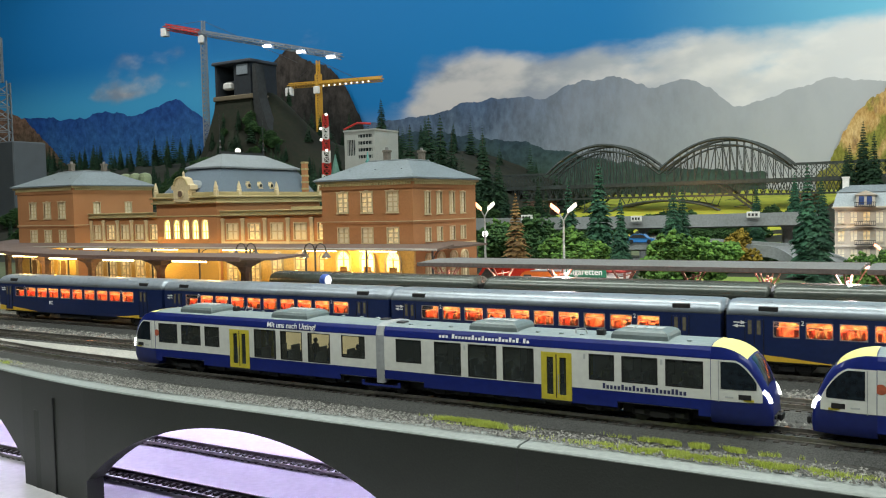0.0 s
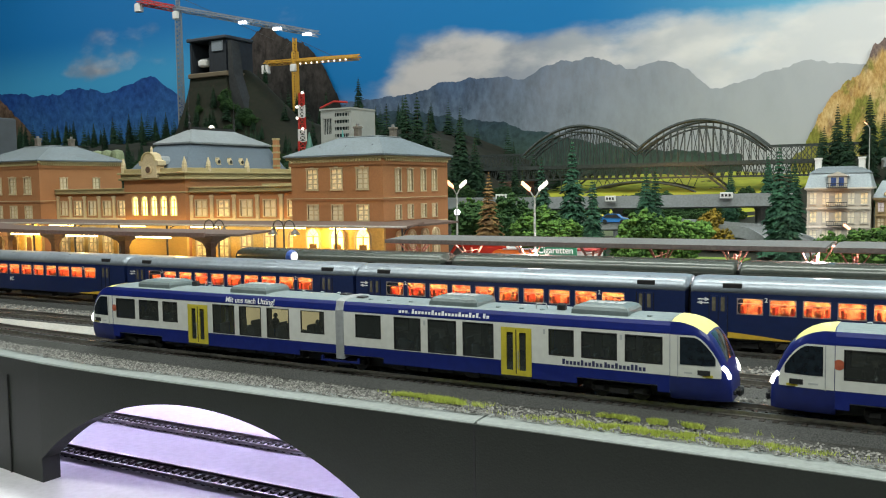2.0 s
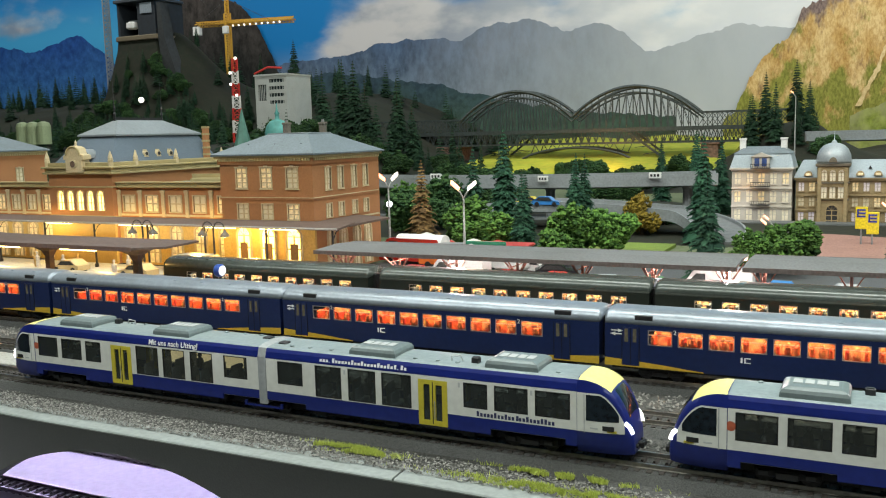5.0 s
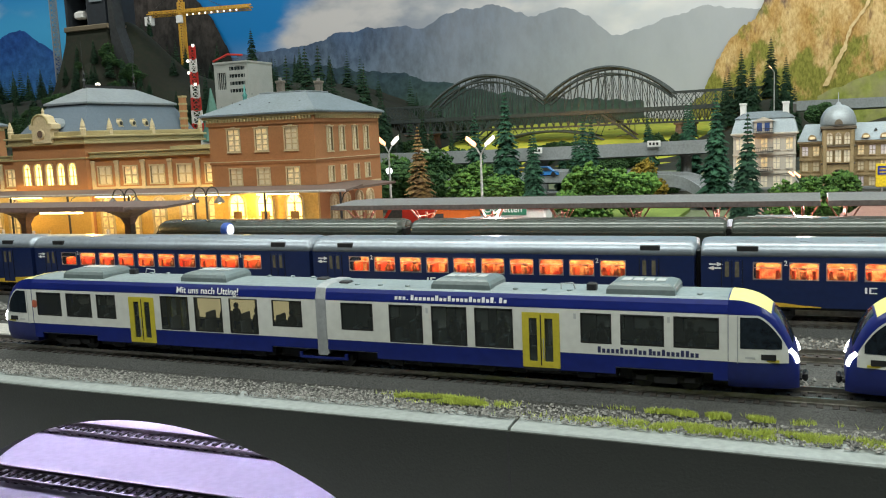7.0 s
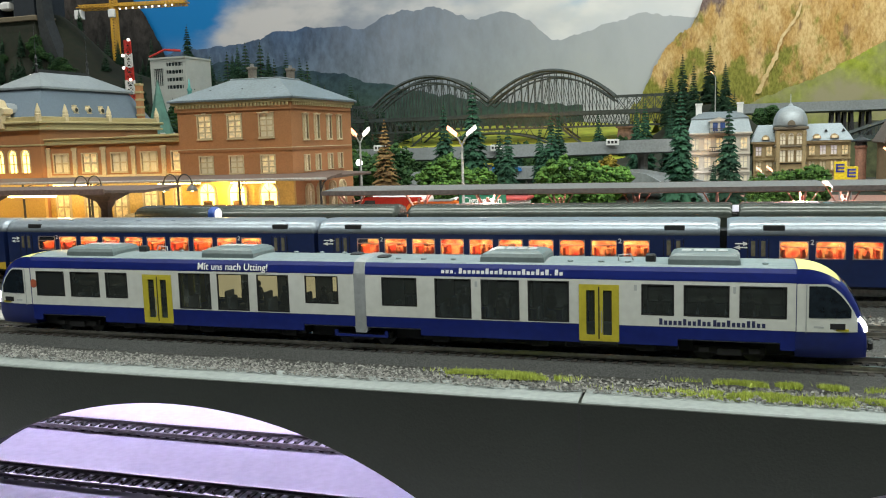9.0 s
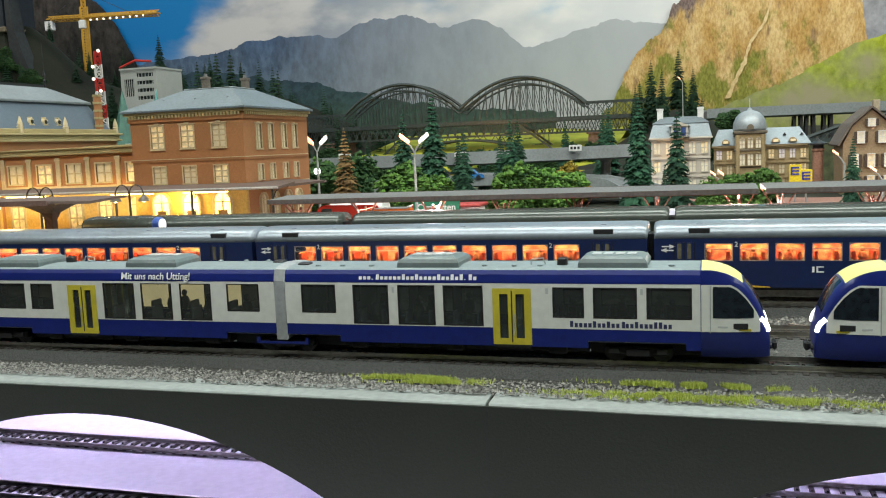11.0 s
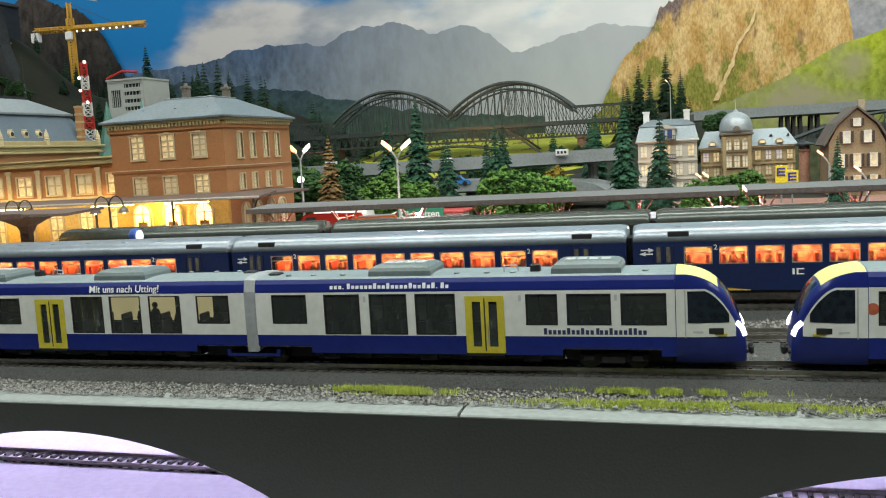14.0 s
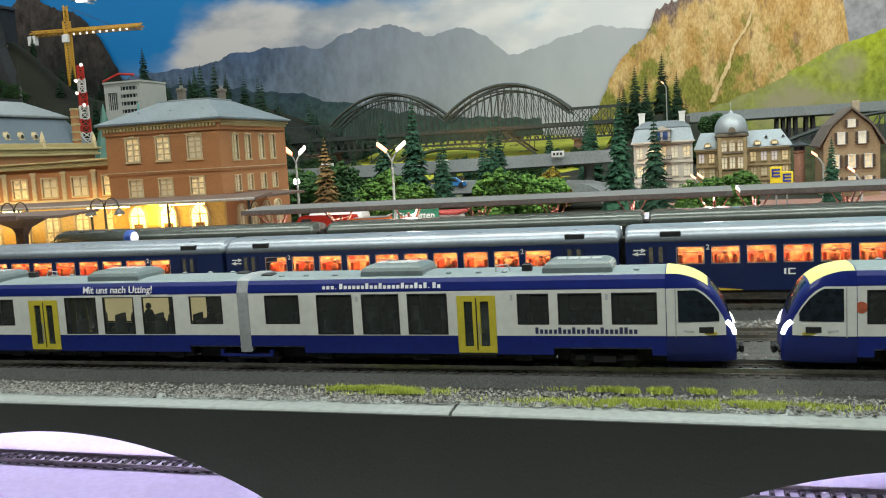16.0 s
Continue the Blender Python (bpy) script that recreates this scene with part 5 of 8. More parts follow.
def street_lamp(x, y, z, h, tilt=0.0, arms=2, col=None, glowing=(1, 1)):
    root = thing("street_lamp", "pale street lamp with tilted glowing heads" if arms == 2 else "slim single street lamp with a glowing head", "lamp", pose(x, y, z, 0, 0, tilt), "street lamps")
    part("pole", M().lathe(0, 0, [(0.0022, 0), (0.0017, h * 0.3), (0.0011, h)], 8), mat("lamp_pole", (0.42, 0.43, 0.42), 0.5), root)
    for i, s in enumerate((-1, 1)[:arms]):
        a = part("arm", M().path([(0, 0, h - 0.002), (s * 0.004, 0, h + 0.005), (s * 0.009, 0, h + 0.010)], 0.0009), mat("lamp_pole", (0.42, 0.43, 0.42), 0.5), root)
        hd = M().loft([[(s * (0.006 + 0.0105 * k), w, h + 0.0085 + 0.0085 * k - 0.0016), (s * (0.006 + 0.0105 * k), -w, h + 0.0085 + 0.0085 * k - 0.0016), (s * (0.006 + 0.0105 * k) - s * 0.001, -w, h + 0.0085 + 0.0085 * k + 0.0022), (s * (0.006 + 0.0105 * k) - s * 0.001, w, h + 0.0085 + 0.0085 * k + 0.0022)] for k, w in ((0, 0.0013), (0.3, 0.0024), (0.8, 0.0024), (1.0, 0.0011))])
        if arms == 1:
            c0 = Vector((s * 0.008, 0, h + 0.010))
            hd.v = [tuple(c0 + (Vector(p) - c0) * 0.62) for p in hd.v]
        part("lamp_head", hd, (LAMP_P if s < 0 else LAMP_C) if glowing[i] else WHITEP, a)
    return root


street_lamp(-0.3240, 0.982, -0.001, 0.096)
street_lamp(-0.4940, 1.105, -0.001, 0.100, 62)


def globe_lamp(x, y, h):
    root = thing("globe_lamp", "white glowing globe lamp on a thin dark post", "lamp", pose(x, y, -0.001))
    part("pole", M().lathe(0, 0, [(0.0020, 0), (0.0012, 0.006), (0.0009, h - 0.004)], 8), IRON, root)
    part("collar", M().lathe(0, 0, [(0.0022, h - 0.0052), (0.0030, h - 0.0036)], 10), IRON, root)
    part("globe", M().ball((0, 0, h), 0.0044, 14, 9), glow("globe_white", (0.92, 0.95, 1.0), 3.0, 0.05), root)


globe_lamp(-0.5045, 1.125, 0.074)


def platform_clock(x, y):
    root = thing("platform_clock", "round blue and white lit platform clock on a thin post", "clock", pose(x, y, 0.0045))
    part("pole", M().rod((0, 0, 0), (0, 0, 0.037), 0.0008), IRON, root)
    c = part("case", M().lathe(0, 0, [(0.0056, -0.0030), (0.0061, -0.002), (0.0061, 0.002), (0.0056, 0.0030)], 20), mat("clock_blue", (0.03, 0.09, 0.40), 0.4), root, at=Matrix.Translation((0, 0, 0.0405)) @ pose(0, 0, 0, 90, 0, 88))
    part("clock_face", M().lathe(0, 0, [(0.0048, 0.0026), (0.0048, 0.0034)], 20), glow("clock_face_glow", (0.85, 0.92, 1.0), 0.9, 0.1), c)


platform_clock(-0.4490, 0.697)

# ---- printed backdrop ----
BACK_Y = 3.6


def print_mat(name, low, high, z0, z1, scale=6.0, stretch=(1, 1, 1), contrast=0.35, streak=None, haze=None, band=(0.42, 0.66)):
    """A printed picture surface: tone from foot to top, with mottling at two scales."""
    m = bpy.data.materials.new(name)
    m.use_nodes = True
    N, L = m.node_tree.nodes, m.node_tree.links
    b = N["Principled BSDF"]
    b.inputs["Roughness"].default_value, b.inputs["Specular IOR Level"].default_value = 0.7, 0.15
    tc, sp = N.new("ShaderNodeTexCoord"), N.new("ShaderNodeSeparateXYZ")
    L.new(tc.outputs["Object"], sp.inputs[0])
    mr = N.new("ShaderNodeMapRange")
    mr.inputs["From Min"].default_value, mr.inputs["From Max"].default_value = z0, z1
    L.new(sp.outputs["Z"], mr.inputs["Value"])
    mix = N.new("ShaderNodeMix")
    mix.data_type = "RGBA"
    mix.inputs["A"].default_value, mix.inputs["B"].default_value = (*low, 1), (*high, 1)
    mp = N.new("ShaderNodeMapping")
    mp.inputs["Scale"].default_value = stretch
    L.new(tc.outputs["Object"], mp.inputs["Vector"])
    n1, n2 = N.new("ShaderNodeTexNoise"), N.new("ShaderNodeTexNoise")
    for n, s, r in ((n1, scale, 0.62), (n2, scale * 5, 0.65)):
        n.inputs["Scale"].default_value, n.inputs["Detail"].default_value, n.inputs["Roughness"].default_value = s, 8, r
        L.new(mp.outputs["Vector"], n.inputs["Vector"])
    ad = N.new("ShaderNodeMath")
    ad.operation = "MULTIPLY_ADD"
    L.new(n1.outputs["Fac"], ad.inputs[0])
    ad.inputs[1].default_value, ad.inputs[2].default_value = 1.2, -0.6
    ad2 = N.new("ShaderNodeMath")
    ad2.operation = "ADD"
    L.new(ad.outputs[0], ad2.inputs[0])
    L.new(mr.outputs["Result"], ad2.inputs[1])
    ad2.use_clamp = True
    L.new(ad2.outputs[0], mix.inputs["Factor"])
    mul = N.new("ShaderNodeMix")
    mul.data_type, mul.blend_type = "RGBA", "SOFT_LIGHT"
    mul.inputs["Factor"].default_value = contrast
    L.new(mix.outputs["Result"], mul.inputs["A"])
    cr = N.new("ShaderNodeValToRGB")
    cr.color_ramp.elements[0].position, cr.color_ramp.elements[1].position = 0.36, 0.64
    L.new(n2.outputs["Fac"], cr.inputs["Fac"])
    L.new(cr.outputs["Color"], mul.inputs["B"])
    last = mul.outputs["Result"]
    if streak:
        vo = N.new("ShaderNodeTexNoise")
        vo.inputs["Scale"].default_value, vo.inputs["Detail"].default_value = scale * 0.9, 5
        mp2 = N.new("ShaderNodeMapping")
        mp2.inputs["Location"].default_value = (3.1, 7.7, 1.3)
        L.new(tc.outputs["Object"], mp2.inputs["Vector"])
        L.new(mp2.outputs["Vector"], vo.inputs["Vector"])
        c2 = N.new("ShaderNodeValToRGB")
        c2.color_ramp.elements[0].position, c2.color_ramp.elements[1].position = band
        L.new(vo.outputs["Fac"], c2.inputs["Fac"])
        m3 = N.new("ShaderNodeMix")
        m3.data_type = "RGBA"
        L.new(c2.outputs["Color"], m3.inputs["Factor"])
        L.new(last, m3.inputs["A"])
        m3.inputs["B"].default_value = (*streak, 1)
        last = m3.outputs["Result"]
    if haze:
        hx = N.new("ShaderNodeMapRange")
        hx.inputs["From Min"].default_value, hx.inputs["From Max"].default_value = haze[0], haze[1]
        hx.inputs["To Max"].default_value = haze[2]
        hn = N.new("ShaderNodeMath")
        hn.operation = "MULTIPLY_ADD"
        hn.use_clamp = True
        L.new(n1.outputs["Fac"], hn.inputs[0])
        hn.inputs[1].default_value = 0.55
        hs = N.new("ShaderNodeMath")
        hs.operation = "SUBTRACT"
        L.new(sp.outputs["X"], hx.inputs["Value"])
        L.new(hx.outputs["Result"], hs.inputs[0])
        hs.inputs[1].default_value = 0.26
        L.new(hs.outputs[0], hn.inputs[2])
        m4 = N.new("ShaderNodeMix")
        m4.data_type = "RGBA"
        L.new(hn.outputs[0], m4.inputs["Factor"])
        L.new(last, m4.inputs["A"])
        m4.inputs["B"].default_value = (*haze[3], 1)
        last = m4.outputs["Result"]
    L.new(last, b.inputs["Base Color"])
    return m


def sky_mat():
    """Printed sky: deep blue to the west, paler to the east and low down, with soft cloud banks."""
    m = bpy.data.materials.new("printed_sky")
    m.use_nodes = True
    N, L = m.node_tree.nodes, m.node_tree.links
    b = N["Principled BSDF"]
    b.inputs["Roughness"].default_value, b.inputs["Specular IOR Level"].default_value = 0.6, 0.2
    tc, sp = N.new("ShaderNodeTexCoord"), N.new("ShaderNodeSeparateXYZ")
    L.new(tc.outputs["Object"], sp.inputs[0])

    def rng(sock, a, c, lo=0.0, hi=1.0):
        r = N.new("ShaderNodeMapRange")
        r.interpolation_type = "SMOOTHSTEP"
        for k, v in (("From Min", a), ("From Max", c), ("To Min", lo), ("To Max", hi)):
            r.inputs[k].default_value = v
        L.new(sock, r.inputs["Value"])
        return r.outputs["Result"]

    def mth(op, a, c):
        q = N.new("ShaderNodeMath")
        q.operation = op
        q.use_clamp = True
        for i, v in enumerate((a, c)):
            if isinstance(v, float):
                q.inputs[i].default_value = v
            else:
                L.new(v, q.inputs[i])
        return q.outputs[0]

    def mixc(f, a, c):
        q = N.new("ShaderNodeMix")
        q.data_type = "RGBA"
        L.new(f, q.inputs["Factor"])
        for k, v in (("A", a), ("B", c)):
            if isinstance(v, tuple):
                q.inputs[k].default_value = (*v, 1)
            else:
                L.new(v, q.inputs[k])
        return q.outputs["Result"]
    blue = mixc(rng(sp.outputs["X"], -4.2, -1.4), (0.004, 0.150, 0.41), (0.004, 0.160, 0.42))
    blue = mixc(rng(sp.outputs["X"], -1.3, 0.2), blue, (0.17, 0.50, 0.68))
    blue = mixc(mth("MULTIPLY", rng(sp.outputs["Z"], 1.05, 0.72), rng(sp.outputs["X"], -2.9, -3.6)), blue, (0.045, 0.30, 0.55))
    low = mth("MULTIPLY", rng(sp.outputs["Z"], 0.62, 0.40), rng(sp.outputs["X"], -2.8, -1.6, 0.15, 0.9))
    sky = mixc(low, blue, (0.62, 0.66, 0.70))
    mp = N.new("ShaderNodeMapping")
    mp.inputs["Scale"].default_value = (1.0, 1.0, 2.1)
    L.new(tc.outputs["Object"], mp.inputs["Vector"])
    n = N.new("ShaderNodeTexNoise")
    n.inputs["Scale"].default_value, n.inputs["Detail"].default_value, n.inputs["Roughness"].default_value = 1.9, 9, 0.52
    L.new(mp.outputs["Vector"], n.inputs["Vector"])
    bank = mth("MULTIPLY", mth("MULTIPLY", rng(sp.outputs["X"], -2.45, -1.9), rng(sp.outputs["Z"], 0.90, 0.66)), rng(sp.outputs["X"], 1.2, -0.3, 0.55, 1.0))
    bank2 = mth("MULTIPLY", mth("MULTIPLY", rng(sp.outputs["X"], -4.9, -4.2), rng(sp.outputs["X"], -3.4, -3.8)), mth("MULTIPLY", rng(sp.outputs["Z"], 1.12, 0.98), rng(sp.outputs["Z"], 0.74, 0.82)))
    dens = mth("ADD", mth("MULTIPLY", bank, 0.50), mth("MULTIPLY", bank2, 0.26))
    cloud = rng(mth("ADD", n.outputs["Fac"], dens), 0.64, 0.92)
    n2 = N.new("ShaderNodeTexNoise")
    n2.inputs["Scale"].default_value, n2.inputs["Detail"].default_value = 3.2, 7
    L.new(mp.outputs["Vector"], n2.inputs["Vector"])
    tone = mixc(rng(n2.outputs["Fac"], 0.36, 0.64), (0.22, 0.25, 0.31), (0.52, 0.50, 0.50))
    tone = mixc(rng(sp.outputs["X"], -2.0, -0.2, 0.0, 0.6), tone, (0.86, 0.88, 0.88))
    L.new(mixc(cloud, sky, tone), b.inputs["Base Color"])
    return m


setting("backdrop", M().box(-6.8, 4.2, BACK_Y, BACK_Y + 0.02, -0.6, 1.94), sky_mat(), "printed sky backdrop with clouds")


def range_sheet(name, ctrl, foot, y, material, label, rough=0.018, seed=1.0, n=260):
    """A printed mountain outline: smooth control heights with a rugged edge."""
    x0, x1 = ctrl[0][0], ctrl[-1][0]
    m, top, bot = M(), [], []
    for i in range(n + 1):
        x = x0 + (x1 - x0) * i / n
        for (a, za), (b, zb) in zip(ctrl, ctrl[1:]):
            if a <= x <= b:
                k = (x - a) / (b - a)
                z = za + (zb - za) * k
        z += rough * noise.fractal((x * 9, seed, 0), 0.7, 2.2, 7)
        top.append((x, y, z))
        bot.append((x, y, foot))
    m.add(bot + top, [(i, i + 1, n + 2 + i, n + 1 + i) for i in range(n)])
    setting(name, m, material, label)


def cliff_mat():
    """Printed sunlit rock: tan and straw bands falling to the left, grey rock at the upper edge, green growth low down."""
    m = bpy.data.materials.new("print_yellow_cliff")
    m.use_nodes = True
    N, L = m.node_tree.nodes, m.node_tree.links
    b = N["Principled BSDF"]
    b.inputs["Roughness"].default_value, b.inputs["Specular IOR Level"].default_value = 0.7, 0.15
    tc, sp = N.new("ShaderNodeTexCoord"), N.new("ShaderNodeSeparateXYZ")
    L.new(tc.outputs["Object"], sp.inputs[0])

    def speck(scale, turn, stretch, detail=8, rough=0.62, shift=0.0):
        mp, n = N.new("ShaderNodeMapping"), N.new("ShaderNodeTexNoise")
        mp.inputs["Rotation"].default_value, mp.inputs["Scale"].default_value, mp.inputs["Location"].default_value = (0, turn, 0), stretch, (shift, 0, 0)
        n.inputs["Scale"].default_value, n.inputs["Detail"].default_value, n.inputs["Roughness"].default_value = scale, detail, rough
        L.new(tc.outputs["Object"], mp.inputs["Vector"])
        L.new(mp.outputs["Vector"], n.inputs["Vector"])
        return n.outputs["Fac"]

    def ramp(sock, a, c):
        r = N.new("ShaderNodeMapRange")
        r.interpolation_type = "SMOOTHSTEP"
        r.inputs["From Min"].default_value, r.inputs["From Max"].default_value = a, c
        L.new(sock, r.inputs["Value"])
        return r.outputs["Result"]

    def mad(sock, k, add):
        q = N.new("ShaderNodeMath")
        q.operation = "MULTIPLY_ADD"
        L.new(sock, q.inputs[0])
        q.inputs[1].default_value = k
        if isinstance(add, float):
            q.inputs[2].default_value = add
        else:
            L.new(add, q.inputs[2])
        return q.outputs[0]

    def over(f, a, c, blend="MIX"):
        q = N.new("ShaderNodeMix")
        q.data_type, q.blend_type = "RGBA", blend
        if isinstance(f, float):
            q.inputs["Factor"].default_value = f
        else:
            L.new(f, q.inputs["Factor"])
        for k, v in (("A", a), ("B", c)):
            if isinstance(v, tuple):
                q.inputs[k].default_value = (*v, 1)
            else:
                L.new(v, q.inputs[k])
        return q.outputs["Result"]
    band = speck(7.0, 0.75, (1.7, 1, 0.8))
    col = over(ramp(band, 0.38, 0.64), (0.43, 0.26, 0.085), (0.60, 0.43, 0.20))
    col = over(ramp(speck(14.0, 0.6, (2.0, 1, 0.8), shift=4.0), 0.54, 0.70), col, (0.27, 0.17, 0.085))
    green = mad(sp.outputs["Z"], -1.25, mad(speck(8.0, 0.5, (1.6, 1, 1.0), shift=9.0), 1.7, -0.17))
    col = over(ramp(green, 0.12, 0.36), col, (0.20, 0.20, 0.040))
    rock = mad(sp.outputs["X"], -0.6, mad(sp.outputs["Z"], 1.0, mad(band, 0.4, -0.80)))
    col = over(ramp(rock, 0.0, 0.07), col, (0.17, 0.125, 0.115))
    dust = over(ramp(speck(70.0, 0.75, (2.0, 1, 0.9), 6, 0.7), 0.34, 0.66), (0.12, 0.12, 0.12), (0.88, 0.88, 0.86))
    col = over(0.5, col, dust, "SOFT_LIGHT")
    L.new(col, b.inputs["Base Color"])
    return m


range_sheet("backdrop_blue_range", [(-6.7, 0.72), (-5.51, 0.76), (-5.14, 0.74), (-4.69, 0.70), (-4.42, 0.73), (-4.17, 0.68), (-4.03, 0.71), (-3.81, 0.76), (-3.68, 0.68), (-3.53, 0.57), (-2.6, 0.45)], -0.1, BACK_Y - 0.004,
            print_mat("print_blue_range", (0.035, 0.13, 0.30), (0.012, 0.055, 0.22), 0.3, 0.75, 5), "printed blue mountain range")
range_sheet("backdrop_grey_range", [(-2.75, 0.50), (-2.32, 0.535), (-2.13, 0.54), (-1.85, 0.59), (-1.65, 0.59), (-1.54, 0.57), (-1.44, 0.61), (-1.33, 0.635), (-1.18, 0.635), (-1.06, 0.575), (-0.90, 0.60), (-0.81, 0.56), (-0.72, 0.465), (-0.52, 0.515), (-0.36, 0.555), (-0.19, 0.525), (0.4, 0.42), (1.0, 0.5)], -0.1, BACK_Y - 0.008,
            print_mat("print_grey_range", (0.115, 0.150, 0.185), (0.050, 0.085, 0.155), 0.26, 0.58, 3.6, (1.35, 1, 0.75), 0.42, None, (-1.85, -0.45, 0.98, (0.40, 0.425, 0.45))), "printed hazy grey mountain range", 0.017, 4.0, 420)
range_sheet("backdrop_near_slope", [(-2.75, 0.44), (-2.2, 0.47), (-1.7, 0.40), (-1.3, 0.30), (-0.9, 0.24), (-0.6, 0.22)], -0.1, BACK_Y - 0.012,
            print_mat("print_near_slope", (0.045, 0.080, 0.060), (0.030, 0.055, 0.075), 0.2, 0.42, 6, (1, 1, 1), 0.3), "printed dark lower slope", 0.02, 9.0)
range_sheet("backdrop_dark_rock", [(-3.5, 0.42), (-3.23, 0.70), (-3.06, 0.90), (-2.98, 0.94), (-2.85, 0.88), (-2.69, 0.82), (-2.59, 0.69), (-2.51, 0.56), (-2.40, 0.36)], -0.1, BACK_Y - 0.016,
            print_mat("print_dark_rock", (0.012, 0.014, 0.013), (0.050, 0.041, 0.037), 0.45, 0.95, 6, (1, 1, 0.6), 0.6), "printed dark rock face", 0.03, 12.0)
range_sheet("backdrop_brown_hill", [(-6.7, 0.9), (-5.6, 0.86), (-5.2, 0.74), (-4.93, 0.53), (-4.70, 0.36)], -0.1, BACK_Y - 0.020,
            print_mat("print_brown_hill", (0.05, 0.05, 0.035), (0.17, 0.10, 0.07), 0.3, 0.8, 6, (1, 1, 1), 0.5), "printed brown hill", 0.02, 15.0)
range_sheet("backdrop_yellow_cliff", [(-0.42, 0.20), (-0.36, 0.31), (-0.29, 0.385), (-0.21, 0.47), (-0.15, 0.57), (-0.06, 0.66), (0.10, 0.78), (0.40, 0.82), (0.49, 0.62), (0.52, 0.40), (0.56, 0.36)], -0.1, BACK_Y - 0.024,
            cliff_mat(), "printed sunlit yellow cliff", 0.05, 18.0, 420)
range_sheet("backdrop_green_hill", [(0.02, 0.20), (0.25, 0.285), (0.46, 0.395), (0.63, 0.45), (0.9, 0.52), (1.6, 0.62)], -0.1, BACK_Y - 0.028,
            print_mat("print_green_hill", (0.19, 0.23, 0.045), (0.32, 0.38, 0.025), 0.15, 0.45, 7, (1, 1, 0.8), 0.45, (0.30, 0.28, 0.17)), "printed green hillside", 0.012, 21.0)
range_sheet("backdrop_purple_slope", [(0.44, 0.30), (0.52, 0.62), (0.62, 0.80), (1.6, 0.95)], -0.1, BACK_Y - 0.020, print_mat("print_purple_slope", (0.24, 0.25, 0.28), (0.30, 0.30, 0.32), 0.3, 0.8, 6, (1, 1, 1), 0.3), "printed grey far slope", 0.02, 24.0)
# scree path on the cliff
pts = [(0.045, 0.232), (0.075, 0.30), (0.105, 0.36), (0.125, 0.43), (0.175, 0.50), (0.20, 0.58), (0.26, 0.66)]
m, left, right = M(), [], []
for i in range(91):
    u = i / 15
    k = min(int(u), 5)
    x, z = (pts[k][j] + (pts[k + 1][j] - pts[k][j]) * (u - k) for j in (0, 1))
    w = 0.0085 - 0.0009 * u + 0.0055 * noise.noise((u * 2.3, 3, 0))
    left.append((x - w + 0.004 * noise.noise((u * 5, 9, 0)), BACK_Y - 0.0325, z))
    right.append((x + w + 0.004 * noise.noise((u * 5, 5, 0)), BACK_Y - 0.0325, z))
m.add(left + right, [(i, 91 + i, 92 + i, i + 1) for i in range(90)])
setting("backdrop_scree", m, print_mat("print_scree", (0.58, 0.44, 0.21), (0.66, 0.50, 0.27), 0.2, 0.6, 12, (1, 1, 1), 0.4), "printed pale scree path")


# ---- modelled hills ----
def sm(a, b, v):
    t = min(1.0, max(0.0, (v - a) / (b - a)))
    return t * t * (3 - 2 * t)


def hill_z(x, y):
    z = 0.150 * sm(1.45, 2.4, y) * sm(-1.00, -1.45, x)
    z += 0.20 * sm(2.55, 3.15, y) * sm(-1.25, -1.9, x)
    z += 0.36 * math.exp(-((x + 2.57) / 0.26) ** 2 - ((y - 2.90) / 0.20) ** 2)
    z += 0.140 * math.exp(-((x + 0.11) / 0.16) ** 2 - ((y - 2.85) / 0.25) ** 2) + 0.06 * sm(2.2, 3.3, y) * sm(-1.3, -0.8, x)
    z += 0.05 * sm(2.5, 3.3, y) * sm(-0.1, 0.3, x)
    z += 0.012 * noise.noise((x * 4, y * 4, 2)) * sm(1.3, 1.8, y)
    return z


def hills():
    m, nx, ny = M(), 150, 70
    x0, x1, y0, y1 = -6.0, 2.2, 1.25, 3.565
    vs = []
    for j in range(ny + 1):
        for i in range(nx + 1):
            x, y = x0 + (x1 - x0) * i / nx, y0 + (y1 - y0) * j / ny
            h = hill_z(x, y)
            vs.append((x, y, -0.004 + 0.006 * sm(1.25, 1.6, y) + h + (0.010 * noise.noise((x * 14, y * 14, 0)) if h > 0.01 else 0)))
    m.add(vs, [(j * (nx + 1) + i, j * (nx + 1) + i + 1, (j + 1) * (nx + 1) + i + 1, (j + 1) * (nx + 1) + i) for j in range(ny) for i in range(nx)])
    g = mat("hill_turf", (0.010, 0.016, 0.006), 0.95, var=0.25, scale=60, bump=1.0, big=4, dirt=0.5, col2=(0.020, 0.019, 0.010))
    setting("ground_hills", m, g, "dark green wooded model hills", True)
    # sunny meadow under the bridge
    m = M()
    n = 40
    ring = []
    for i in range(n + 1):
        x = -1.16 + 0.86 * i / n
        ring.append([(x, 2.45, -0.002), (x, 2.75, 0.055), (x, 3.05, 0.098 + 0.008 * noise.noise((x * 9, 0, 0))), (x, 3.40, 0.142 + 0.012 * noise.noise((x * 6, 3, 0))), (x, 3.52, 0.10)])
    m.loft(ring, False, False)
    setting("ground_meadow", m, mat("meadow_turf", (0.44, 0.43, 0.035), 0.95, var=0.3, scale=50, bump=1.0, big=7, dirt=0.45, col2=(0.30, 0.38, 0.025)), "bright yellow-green meadow under the bridge", True)


